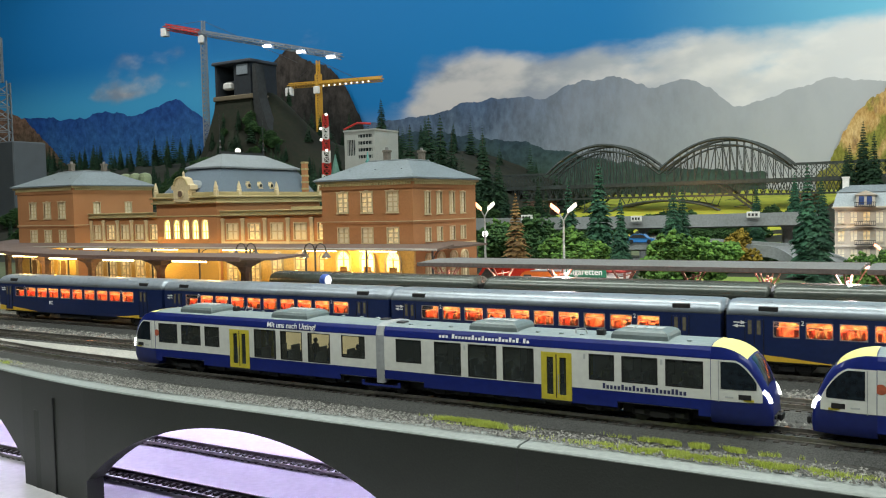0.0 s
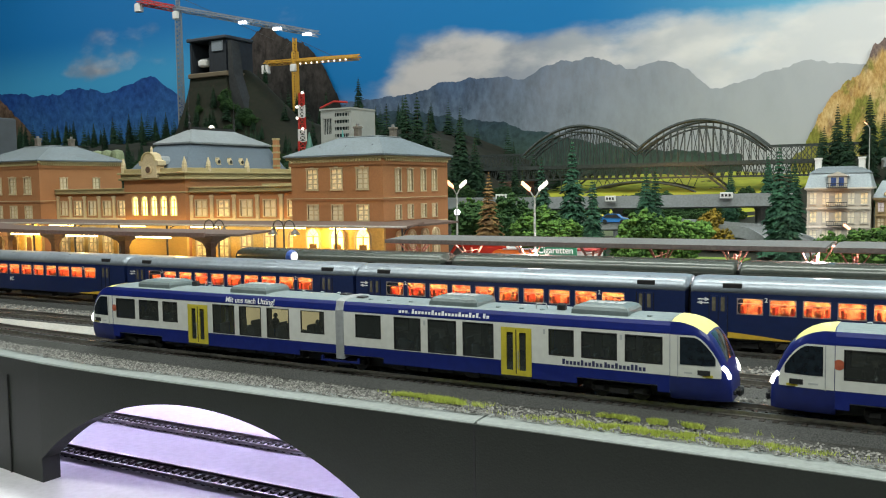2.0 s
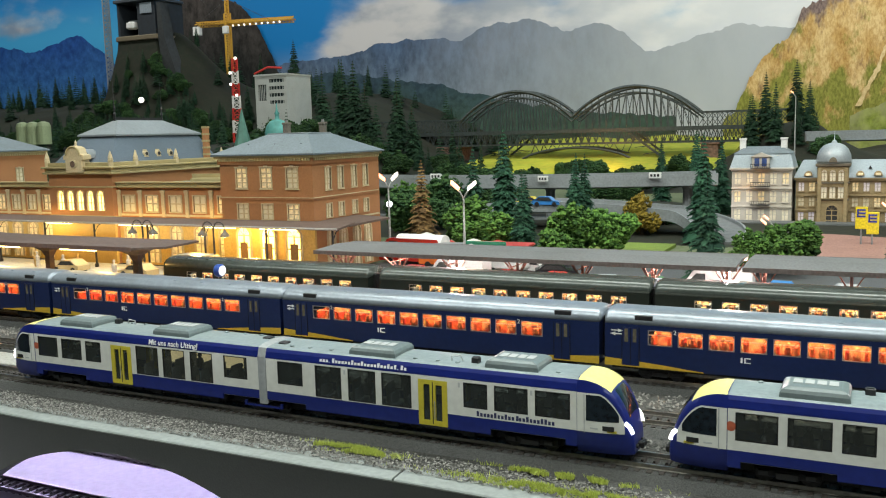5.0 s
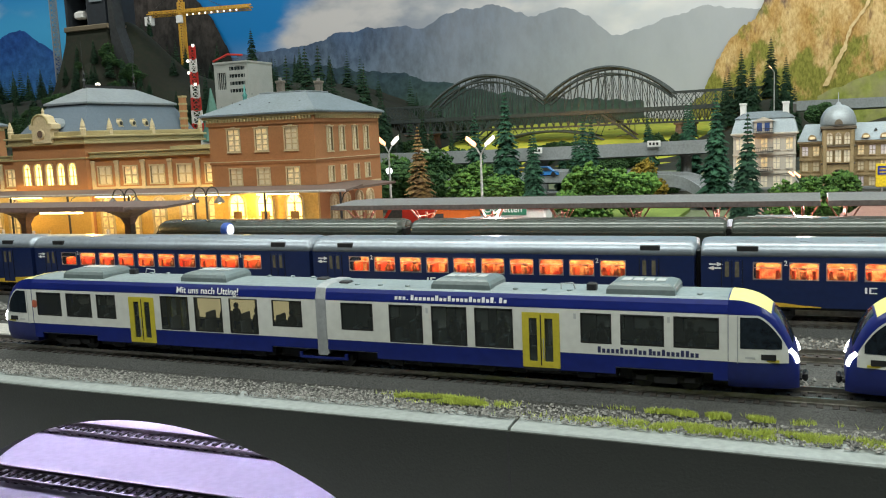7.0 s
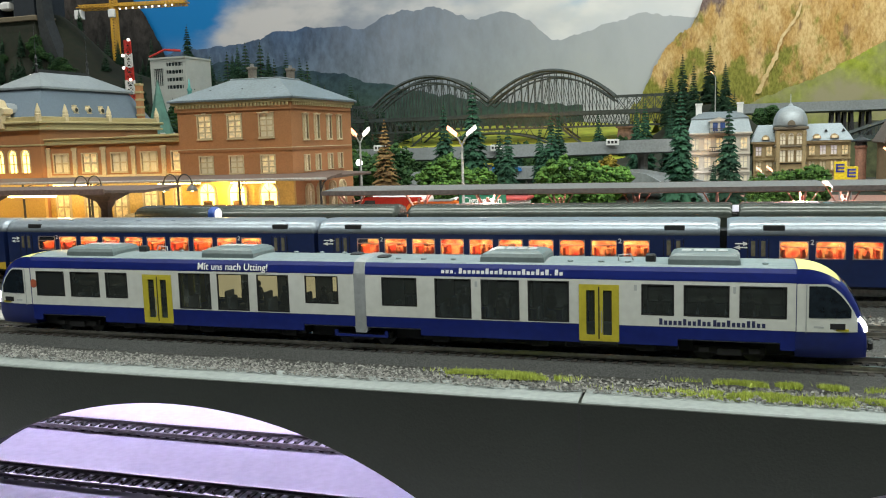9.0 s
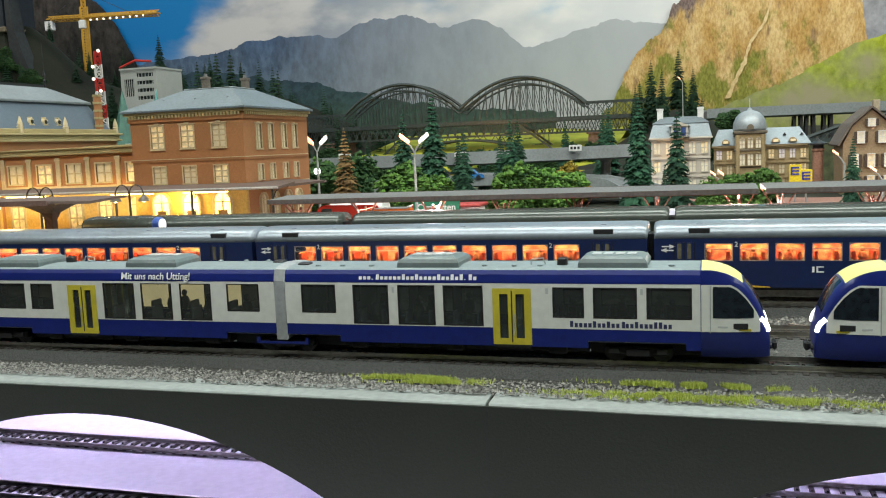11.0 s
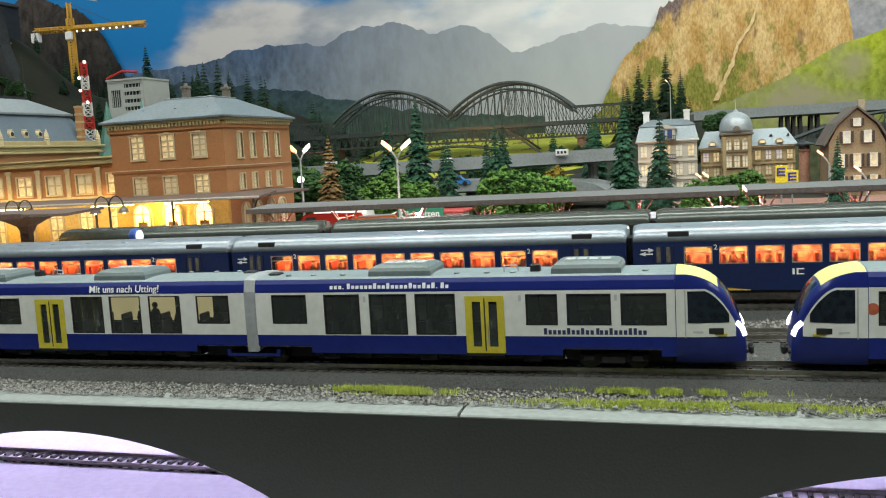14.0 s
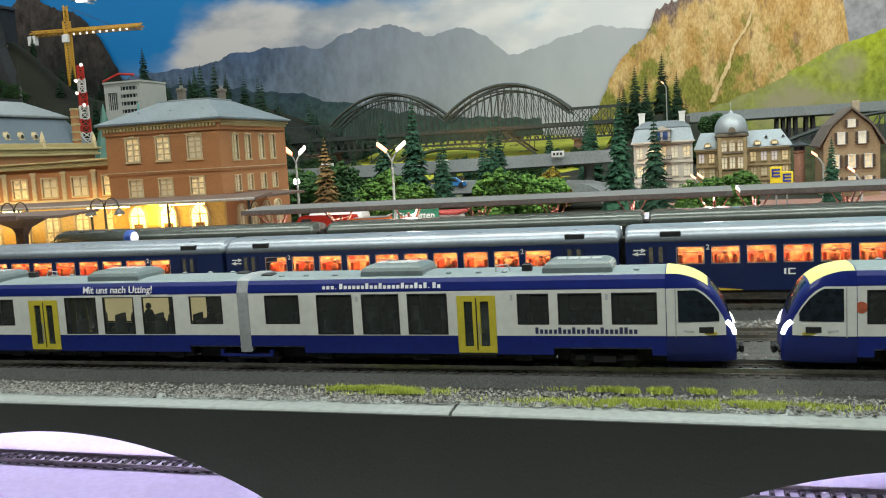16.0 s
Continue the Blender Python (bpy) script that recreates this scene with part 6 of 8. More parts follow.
hills()
point_lamp("meadow_lamp", (-0.70, 2.72, 0.085), 1.6, (1.0, 0.45, 0.12), 0.01)
point_lamp("meadow_lamp", (-0.45, 1.80, 0.045), 0.03, (1.0, 0.42, 0.12), 0.006)

# ---- steel bridge ----
BSTEEL = mat("bridge_steel", (0.045, 0.060, 0.060), 0.6, 0.2, var=0.15, scale=120, bump=0.2, big=8, dirt=0.3)


def truss_bridge():
    root = thing("railway_bridge", "long grey steel railway bridge with two arched trusses", "bridge")
    for y in (2.91, 3.00):
        for xa, xb in ((-1.212, -0.808), (-0.806, -0.396)):
            n, pts = 18, []
            for i in range(n + 1):
                k = i / n
                pts.append((xa + (xb - xa) * k, y, 0.176 + 0.040 + 0.092 * (1 - (2 * k - 1) ** 2)))
            a = part("arch_chord", M().path(pts, 0.0052, 4), BSTEEL, root)
            part("inner_chord", M().path([(x, yy, z - 0.014 - 0.006 * math.sin(math.pi * i / n)) for i, (x, yy, z) in enumerate(pts)], 0.0030, 4), BSTEEL, a)
            for i in range(1, n):
                part("hanger", M().beam((pts[i][0], y, 0.174), pts[i], 0.0026), BSTEEL, a)
                q = pts[i + 1] if i < n / 2 else pts[i - 1]
                part("diagonal", M().beam((pts[i][0], y, 0.178), (q[0], y, q[2] - 0.014), 0.0018), BSTEEL, a)
        part("deck_girder", M().box(-1.62, -0.10, y - 0.004, y + 0.004, 0.163, 0.176), BSTEEL, root)
        part("bottom_chord", M().box(-1.35, -0.25, y - 0.003, y + 0.003, 0.124, 0.130), BSTEEL, root)
        m = M()
        for i in range(44):
            x = -1.35 + i * 0.025
            m.beam((x, y, 0.128), (x + 0.0125, y, 0.164), 0.0024).beam((x + 0.0125, y, 0.164), (x + 0.025, y, 0.128), 0.0024).beam((x, y, 0.128), (x, y, 0.164), 0.0020)
        part("lattice", m, BSTEEL, root)["kind"] = "stuff"
        for s0, s1 in ((-1.62, -1.212), (-0.396, -0.10)):
            m = M().box(s0, s1, y - 0.002, y + 0.002, 0.216, 0.221)
            k = int((s1 - s0) / 0.028)
            for i in range(k):
                x = s0 + (s1 - s0) * i / k
                m.beam((x, y, 0.176), (x, y, 0.218), 0.0022).beam((x, y, 0.176), (x + (s1 - s0) / k, y, 0.218), 0.0018).beam((x, y, 0.218), (x + (s1 - s0) / k, y, 0.176), 0.0018)
            part("side_truss", m, BSTEEL, root)["kind"] = "stuff"
        # the flat arch below the deck, between two slanting struts
        pts = [(-0.985 + 0.375 * i / 12, y, 0.078 + 0.036 * math.sin(math.pi * i / 12) ** 0.7) for i in range(13)]
        a = part("lower_arch", M().path(pts, 0.0040, 4), BSTEEL, root)
        for i in range(1, 12):
            part("web", M().beam(pts[i], (pts[i][0] + (0.016 if i % 2 else -0.016), y, 0.127), 0.0020), BSTEEL, a)
        for top, foot, zf in ((-0.613, -0.500, 0.074), (-0.970, -1.105, 0.056)):
            st = part("strut", M().beam((top, y, 0.160), (foot, y, zf), 0.0062), BSTEEL, root)
            for k in (0.25, 0.5, 0.75):
                x, z = top + (foot - top) * k, 0.160 + (zf - 0.160) * k
                part("strut_web", M().beam((x, y, z), (x, y, 0.127), 0.0022).beam((x, y, z), (x - (foot - top) * 0.35, y, z - 0.006), 0.0020), BSTEEL, st)
    part("deck", M().box(-1.62, -0.10, 2.914, 2.996, 0.1670, 0.1720), mat("bridge_deck", (0.06, 0.06, 0.06), 0.8), root)
    for xa, xb in ((-1.30, -1.22), (-0.385, -0.335)):
        part("pier", M().loft([[(xa - k, 2.90 - k, z), (xb + k, 2.90 - k, z), (xb + k, 3.01 + k, z), (xa - k, 3.01 + k, z)] for k, z in ((0.008, 0.0), (0.0, 0.117), (0.006, 0.119), (0.006, 0.1235))]), mat("pier_stone", (0.20, 0.12, 0.09), 0.85, var=0.2, scale=90, bump=0.6), root, "reddish stone pier")


truss_bridge()

# ---- motorway viaduct and roads ----
CONC = mat("viaduct_concrete", (0.25, 0.27, 0.28), 0.7, var=0.08, scale=300, bump=0.2, big=10, dirt=0.25)
ROAD = mat("road_grey", (0.16, 0.17, 0.175), 0.75, var=0.1, scale=400, bump=0.2, big=10, dirt=0.2)


def sweep(pts, section):
    """A section of (across, up) pairs carried along a plan line of (x, y, z)."""
    rings = []
    for i, p in enumerate(pts):
        a, b = pts[max(i - 1, 0)], pts[min(i + 1, len(pts) - 1)]
        d = Vector((b[0] - a[0], b[1] - a[1], 0)).normalized()
        nrm = Vector((-d.y, d.x, 0))
        rings.append([(p[0] + nrm.x * u, p[1] + nrm.y * u, p[2] + v) for u, v in section])
    return M().loft(rings)


def viaduct(name, label, pts, w, piers, th=0.012, par=0.010):
    root = thing(name, label, "viaduct")
    part("deck", sweep(pts, [(-w, -th), (-w, 0), (w, 0), (w, -th), (w * 0.6, -th - 0.006), (-w * 0.6, -th - 0.006)]), ROAD, root, "grey road deck")
    for s in (-1, 1):
        part("parapet", sweep(pts, [(s * w, -th - 0.003), (s * w, par), (s * (w + 0.003), par), (s * (w + 0.003), -th - 0.003)][::s]), CONC, root, "concrete parapet")
    for i in piers:
        p = pts[i]
        z0 = hill_z(p[0], p[1]) - 0.004
        if p[2] - th - z0 > 0.012:
            part("pier", M().lathe(p[0], p[1], [(0.011, z0), (0.009, z0 + 0.006), (0.009, p[2] - th - 0.012), (0.013, p[2] - th - 0.0058)], 10), CONC, root)
    return root


vp = [(-1.35 + 1.20 * i / 24, 1.700 + 0.05 * math.cos(i / 5.0), 0.0805 - 0.004 * math.sin(math.pi * i / 24)) for i in range(25)]
viaduct("motorway_viaduct", "grey concrete motorway viaduct with white signs", vp, 0.045, (3, 8, 13, 18, 23), 0.010, 0.008)
rp = [(-0.56 + 0.020 * i, 1.47 + 0.04 * math.sin(i * 0.14), 0.040 + 0.006 * math.sin(i * 0.2)) for i in range(20)]
rp += [(rp[-1][0] + 0.080 * math.sin(k * 0.17), rp[-1][1] - 0.080 * (1 - math.cos(k * 0.17)), rp[-1][2] - 0.0032 * k) for k in range(1, 12)]
viaduct("slip_road", "curved grey slip road with a low concrete wall", rp, 0.036, (4, 10, 15), 0.010, 0.005)
setting("road_town", M().box(-0.95, 0.55, 1.62, 1.655, 0.0, 0.0065), ROAD, "grey town road")
for x, z, w in ((-0.665, 0.083, 0.012), (-0.445, 0.078, 0.010), (-0.245, 0.082, 0.011)):
    y = 1.645 + 0.05 * math.cos((x + 1.35) / 1.2 * 24 / 5.0)
    s = thing("road_sign", "white road sign with dark plain bars", "sign", group="road signs")
    part("plate", M().box(x - w, x + w, y - 0.0035, y - 0.0005, z - 0.001, z + 0.0095, 0.0005), WHITEP, s)
    for k in range(3):
        part("sign_bar", M().box(x - w * 0.75 + k * w * 0.55, x - w * 0.40 + k * w * 0.55, y - 0.0040, y - 0.0034, z + 0.0020, z + 0.0065), DARKP, s)

# far viaduct on black trestles, to the east
vp = [(-0.03 + 0.09 * i, 2.12 + 0.01 * i, 0.150) for i in range(12)]
root = viaduct("railway_viaduct", "long grey viaduct on dark steel trestles", vp, 0.035, (), 0.012, 0.005)
for x in (0.16, 0.185, 0.22, 0.30, 0.40, 0.50, 0.60):
    y = 2.12 + 0.01 * (x + 0.03) / 0.09
    z0 = hill_z(x, y) - 0.004
    part("trestle", M().beam((x - 0.012, y - 0.02, z0), (x - 0.006, y - 0.02, 0.137), 0.006).beam((x + 0.012, y - 0.02, z0), (x + 0.006, y - 0.02, 0.137), 0.006).beam((x - 0.012, y - 0.02, z0), (x + 0.008, y - 0.02, 0.137), 0.003)
         .beam((x - 0.012, y + 0.02, z0), (x - 0.006, y + 0.02, 0.137), 0.006).beam((x + 0.012, y + 0.02, z0), (x + 0.006, y + 0.02, 0.137), 0.006), IRON, root)
m = M()
for k in range(2):
    y = 1.95 + 0.05 * k
    pts = [(0.16 + 0.40 * i / 14, y, 0.085 + 0.045 * math.sin(math.pi * i / 14)) for i in range(15)]
    m.path(pts, 0.003, 4).box(0.16, 0.56, y - 0.003, y + 0.003, 0.076, 0.084)
    for i in range(1, 14):
        m.beam((pts[i][0], y, 0.082), pts[i], 0.0022).beam((pts[i - 1][0], y, 0.082), pts[i], 0.0018)
tagged(part("truss_bridge", m, BSTEEL), "dark steel arched truss bridge behind the houses", "bridge")
setting("bank_east", M().box(0.12, 0.62, 1.93, 2.02, -0.004, 0.0755), mat("bank_earth", (0.10, 0.11, 0.05), 0.9, var=0.25, scale=60, bump=0.9), "earth bank under the truss bridge")


# ---- cranes, mast, hilltop station and office ----
CRY = mat("crane_yellow", (0.62, 0.34, 0.03), 0.5, var=0.08, bump=0.05)
CRR = mat("crane_red", (0.55, 0.03, 0.02), 0.5, var=0.08, bump=0.05)
CRG = mat("crane_grey", (0.30, 0.33, 0.36), 0.5, 0.3, var=0.1, bump=0.05)


def lattice_mast(m, a, b, w, n, r):
    a, b = Vector(a), Vector(b)
    d = (b - a).normalized()
    u = d.orthogonal().normalized()
    v = d.cross(u)
    for su, sv in ((1, 1), (1, -1), (-1, -1), (-1, 1)):
        o = (u * su + v * sv) * w
        m.rod(a + o, b + o, r, None, 4)
    for i in range(n):
        p, q = a + (b - a) * (i / n), a + (b - a) * ((i + 1) / n)
        c = [(u * su + v * sv) * w for su, sv in ((1, 1), (1, -1), (-1, -1), (-1, 1))]
        for k in range(4):
            m.rod(p + c[k], q + c[(k + 1) % 4], r * 0.7, None, 4)
            m.rod(p + c[k], p + c[(k + 1) % 4], r * 0.7, None, 4)
    return m


def tower_crane(x, y, z0, ztop, jl, jr, jz0, jz1, mast_mat, jib_mat, label, lamps):
    root = thing("tower_crane", label, "crane")
    part("mast", lattice_mast(M(), (x, y, z0), (x, y, ztop - 0.06), 0.012, 26, 0.0030), mast_mat, root, "lattice mast")
    part("tower_head", lattice_mast(M(), (x, y, ztop - 0.06), (x, y, ztop), 0.007, 4, 0.0022), jib_mat, root)
    jz = jz0 + (jz1 - jz0) * (x - jl) / (jr - jl)
    part("counter_jib", lattice_mast(M(), (x, y, jz), (jl, y, jz0), 0.008, 6, 0.0020), jib_mat, root)
    part("jib", lattice_mast(M(), (x, y, jz), (jr, y, jz1), 0.0080, 18, 0.0026), jib_mat, root)
    part("counterweight", M().box(jl - 0.012, jl + 0.022, y - 0.012, y + 0.012, jz0 - 0.045, jz0 - 0.008, 0.002), WHITEP, root)
    part("crane_cab", M().box(x - 0.014, x + 0.014, y - 0.022, y - 0.006, jz - 0.045, jz - 0.012, 0.003), WHITEP, root)
    part("stay", M().rod((x, y, ztop), (jl, y, jz0), 0.001).rod((x, y, ztop), (x + (jr - x) * 0.7, y, jz1), 0.001), IRON, root)
    for k in lamps:
        part("jib_lamp", M().box(x + (jr - x) * k - 0.018, x + (jr - x) * k + 0.018, y - 0.018, y - 0.008, jz + (jz1 - jz) * k - 0.012, jz + (jz1 - jz) * k - 0.004), glow("crane_lamp", (0.95, 0.97, 1.0), 7.0, 0.1), root)


tower_crane(-2.38, 3.10, hill_z(-2.38, 3.1) - 0.01, 0.760, -2.55, -2.04, 0.665, 0.650, CRY, CRY, "yellow lattice tower crane with small lamps", ())
m = M()
for k in range(9):
    m.ball((-2.34 + k * 0.030, 3.085, 0.646 - 0.0003 * k), 0.0042, 6, 4)
tagged(part("crane_bulbs", m, LAMP_C), "row of small white bulbs under the yellow jib", "light chain", "", "stuff")
tower_crane(-2.76, 2.80, hill_z(-2.76, 2.8) - 0.01, 0.930, -3.00, -2.02, 0.935, 0.700, CRG, CRG, "tall grey tower crane with a red counter jib and lamps", (0.50, 0.74, 0.94))
tagged(part("crane_counter_jib", lattice_mast(M(), (-2.785, 2.80, 0.8825), (-2.992, 2.80, 0.9330), 0.0095, 5, 0.0028), CRR), "red painted crane counter jib section", "crane part")


def radio_mast(x, y, z0, z1):
    root = thing("radio_mast", "red and white lattice mast with white lamps", "mast", pose(0, 0, 0))
    n = 7
    for i in range(n):
        a, b = z0 + (z1 - z0) * i / n, z0 + (z1 - z0) * (i + 1) / n
        w = 0.016 - 0.009 * i / n
        part("mast_section", lattice_mast(M(), (x, y, a), (x, y, b), w, 2, 0.0026), CRR if i % 2 == n % 2 - 1 or i % 2 == 0 else WHITEP, root)
    for k, (dx, z) in enumerate(((0.014, z1), (-0.012, z1 - 0.09), (-0.012, z1 - 0.05), (0.012, z1 - 0.13))):
        part("mast_lamp", M().ball((x + dx, y - 0.012, z), 0.0055, 8, 5), LAMP_C, root)
    return root


radio_mast(-1.952, 2.60, hill_z(-1.952, 2.6) - 0.005, 0.455)


def hilltop_station(x0, x1, y, z0, z1):
    root = thing("hilltop_station", "dark blue-grey hilltop cable car station with an open front", "building")
    dk = mat("hilltop_wall", (0.014, 0.020, 0.028), 0.7, var=0.1, scale=50, bump=0.1)
    d = 0.16
    part("side_wall", M().box(x0, x0 + 0.012, y, y + d, z0, z1), dk, root)
    part("side_wall", M().box(x1 - 0.012, x1, y, y + d, z0, z1), dk, root)
    part("rear_wall", M().box(x0 + 0.012, x1 - 0.012, y + d - 0.01, y + d, z0, z1), dk, root)
    part("front_wall", M().box(x0 + 0.110, x1 - 0.012, y, y + 0.01, z0, z1), dk, root)
    part("roof", M().box(x0 - 0.01, x1 + 0.01, y - 0.012, y + d, z1, z1 + 0.014, 0.003), mat("hilltop_roof", (0.05, 0.06, 0.075), 0.6), root)
    part("floor_slab", M().box(x0 - 0.006, x1 + 0.012, y - 0.012, y + d, z0 - 0.020, z0, 0.003), mat("slab_buff", (0.17, 0.135, 0.085), 0.8), root)
    part("gantry", M().box(x0 + 0.012, x0 + 0.110, y + 0.05, y + 0.06, z0 + 0.06, z0 + 0.07).box(x0 + 0.07, x0 + 0.08, y + 0.04, y + 0.05, z0, z1), CRG, root)
    part("gondola", M().box(x0 + 0.030, x0 + 0.075, y + 0.01, y + 0.045, z0 + 0.030, z0 + 0.060, 0.006), WHITEP, root)
    part("panel", M().box(x1 - 0.075, x1 - 0.016, y - 0.004, y, z0 + 0.085, z1 - 0.006), mat("panel_grey", (0.26, 0.30, 0.34), 0.5), root)
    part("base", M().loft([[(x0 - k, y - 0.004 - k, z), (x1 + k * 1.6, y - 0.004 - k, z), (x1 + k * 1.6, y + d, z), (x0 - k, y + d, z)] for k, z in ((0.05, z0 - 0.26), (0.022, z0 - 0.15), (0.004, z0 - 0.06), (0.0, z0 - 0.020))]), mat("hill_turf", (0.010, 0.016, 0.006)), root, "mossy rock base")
    part("buttress", M().loft([[(x1 + a, y - 0.002, z), (x1 + b, y - 0.002, z), (x1 + b, y + 0.05, z), (x1 + a, y + 0.05, z)] for a, b, z in ((0.030, 0.115, z0 - 0.22), (0.012, 0.045, z0 - 0.02), (0.012, 0.030, z1 - 0.01))]), mat("buttress_grey", (0.030, 0.034, 0.036), 0.8, scale=80, bump=0.5), root, "dark grey rock buttress")


hilltop_station(-2.700, -2.497, 2.80, 0.598, 0.730)


def office(x0, x1, y0, y1, z0, z1):
    root = thing("office_block", "white modern office block with ribbon windows", "building")
    holes = []
    fl, n = (z1 - z0) / 4.3, 4
    for k in range(n):
        holes.append((x0 + 0.062, x1 - 0.012, z0 + 0.008 + k * fl, z0 + 0.008 + k * fl + fl * 0.48))
    holes.append((x0 + 0.012, x0 + 0.050, z0 + 0.02, z1 - 0.03))
    wm = mat("office_white", (0.46, 0.48, 0.45), 0.7, var=0.05, bump=0.05)
    part("front_wall", wall_pieces(M(), x0, x1, z0 - 0.14, z1, holes, y0, y0 + 0.008), wm, root)
    part("side_wall", M().box(x1 - 0.008, x1, y0 + 0.008, y1, z0 - 0.14, z1), wm, root)
    part("side_wall", M().box(x0, x0 + 0.008, y0 + 0.008, y1, z0 - 0.14, z1), wm, root)
    part("roof", M().box(x0 - 0.003, x1 + 0.003, y0 - 0.003, y1, z1, z1 + 0.006), wm, root)
    for h in holes:
        w = part("window", M().box(h[0], h[1], y0 + 0.004, y0 + 0.006, h[2], h[3]), mat("office_glass", (0.05, 0.07, 0.075), 0.12, var=0.3, scale=60, bump=0), root)
        for i in range(5):
            x = h[0] + (h[1] - h[0]) * (i + 0.5) / 5
            part("mullion", M().box(x - 0.001, x + 0.001, y0 + 0.002, y0 + 0.0039, h[2], h[3]), wm, w)
    part("roof_frame", M().path([(x0, y0, z1 + 0.010), (x0 + 0.06, y0, z1 + 0.030), (x0 + 0.12, y0, z1 + 0.024)], 0.004), CRR, root)


office(-1.905, -1.768, 2.65, 2.80, 0.285, 0.392)
for x, y, z in ((-1.20, 1.98, 0.06), (-1.72, 1.96, 0.09)):
    street_lamp(x, y, hill_z(x, y) - 0.004, z, 0, 1)
street_lamp(-0.090, 2.62, hill_z(-0.090, 2.62) - 0.006, 0.252 - hill_z(-0.090, 2.62), 0, 1)

# ---- trees ----
def leaf_mat(name, dark, light):
    m = bpy.data.materials.new(name)
    m.use_nodes = True
    N, L = m.node_tree.nodes, m.node_tree.links
    ge, cr = N.new("ShaderNodeNewGeometry"), N.new("ShaderNodeValToRGB")
    cr.color_ramp.elements[0].color, cr.color_ramp.elements[1].color = (*dark, 1), (*light, 1)
    L.new(ge.outputs["Random Per Island"], cr.inputs["Fac"])
    oi, hs, mr = N.new("ShaderNodeObjectInfo"), N.new("ShaderNodeHueSaturation"), N.new("ShaderNodeMapRange")
    L.new(oi.outputs["Random"], mr.inputs["Value"])
    mr.inputs["To Min"].default_value, mr.inputs["To Max"].default_value = 0.75, 1.25
    L.new(mr.outputs["Result"], hs.inputs["Value"])
    L.new(cr.outputs["Color"], hs.inputs["Color"])
    L.new(hs.outputs["Color"], N["Principled BSDF"].inputs["Base Color"])
    N["Principled BSDF"].inputs["Roughness"].default_value = 0.85
    N["Principled BSDF"].inputs["Specular IOR Level"].default_value = 0.2
    return m


NEEDLE = leaf_mat("needles_dark", (0.009, 0.034, 0.021), (0.032, 0.092, 0.050))
NEEDLE_B = leaf_mat("needles_brown", (0.085, 0.050, 0.022), (0.26, 0.16, 0.06))
NEEDLE_F = leaf_mat("needles_far", (0.007, 0.022, 0.012), (0.022, 0.055, 0.026))
LEAF = leaf_mat("foam_leaf", (0.018, 0.052, 0.012), (0.105, 0.215, 0.040))
LEAF_Y = leaf_mat("foam_leaf_yellow", (0.11, 0.085, 0.012), (0.27, 0.19, 0.025))
LEAF_D = leaf_mat("foam_leaf_dark", (0.010, 0.032, 0.012), (0.040, 0.085, 0.025))
BARK = mat("bark_brown", (0.09, 0.06, 0.035), 0.9, var=0.2, scale=300, bump=0.5)


def conifer_meshes(seed, h, levels=26, per=13, frosted=False):
    """Unit tree of height h: a tapered trunk, and a crown of drooping needle blades."""
    rnd = random.Random(seed)
    t = M().lathe(0, 0, [(h * 0.022, 0), (h * 0.016, h * 0.25), (h * 0.003, h * 0.97)], 7)
    c = M()
    for k in range(levels):
        u = k / (levels - 1)
        z = h * (0.10 + 0.885 * u)
        reach = h * (0.235 * (1 - u) ** 0.86 + 0.008) * rnd.uniform(0.86, 1.12)
        n = max(5, int(per * (1.1 - 0.6 * u)))
        off = rnd.uniform(0, 6.28)
        for i in range(n):
            a = off + 6.283 * i / n + rnd.gauss(0, 0.12)
            r = reach * rnd.uniform(0.68, 1.15)
            ca, sa = math.cos(a), math.sin(a)
            zt = z - r * rnd.uniform(0.15, 0.42)
            w = r * 0.27 + h * 0.005
            base, tip = (0, 0, z), (r * ca, r * sa, zt)
            mx, my, mz = r * 0.55 * ca, r * 0.55 * sa, z - (z - zt) * 0.35
            lift = h * 0.010
            c.add([base, (mx - sa * w, my + ca * w, mz - lift), (mx, my, mz + lift), (mx + sa * w, my - ca * w, mz - lift), tip], [(0, 1, 2), (0, 2, 3), (1, 4, 2), (2, 4, 3), (0, 3, 4, 1)])
            for q in (0.45, 0.75):
                bx, by, bz = tip[0] * q, tip[1] * q, z + (zt - z) * q
                for s in (-1, 1):
                    l = r * 0.34 * rnd.uniform(0.7, 1.2)
                    ex, ey = bx + (ca * 0.5 - s * sa * 0.85) * l, by + (sa * 0.5 + s * ca * 0.85) * l
                    c.add([(bx, by, bz + lift * 0.7), (ex, ey, bz - l * 0.35), (bx + ca * l * 0.45, by + sa * l * 0.45, bz - l * 0.2)], [(0, 1, 2)])
    return t.mesh("trunk"), c.mesh("crown")


CONES = {}


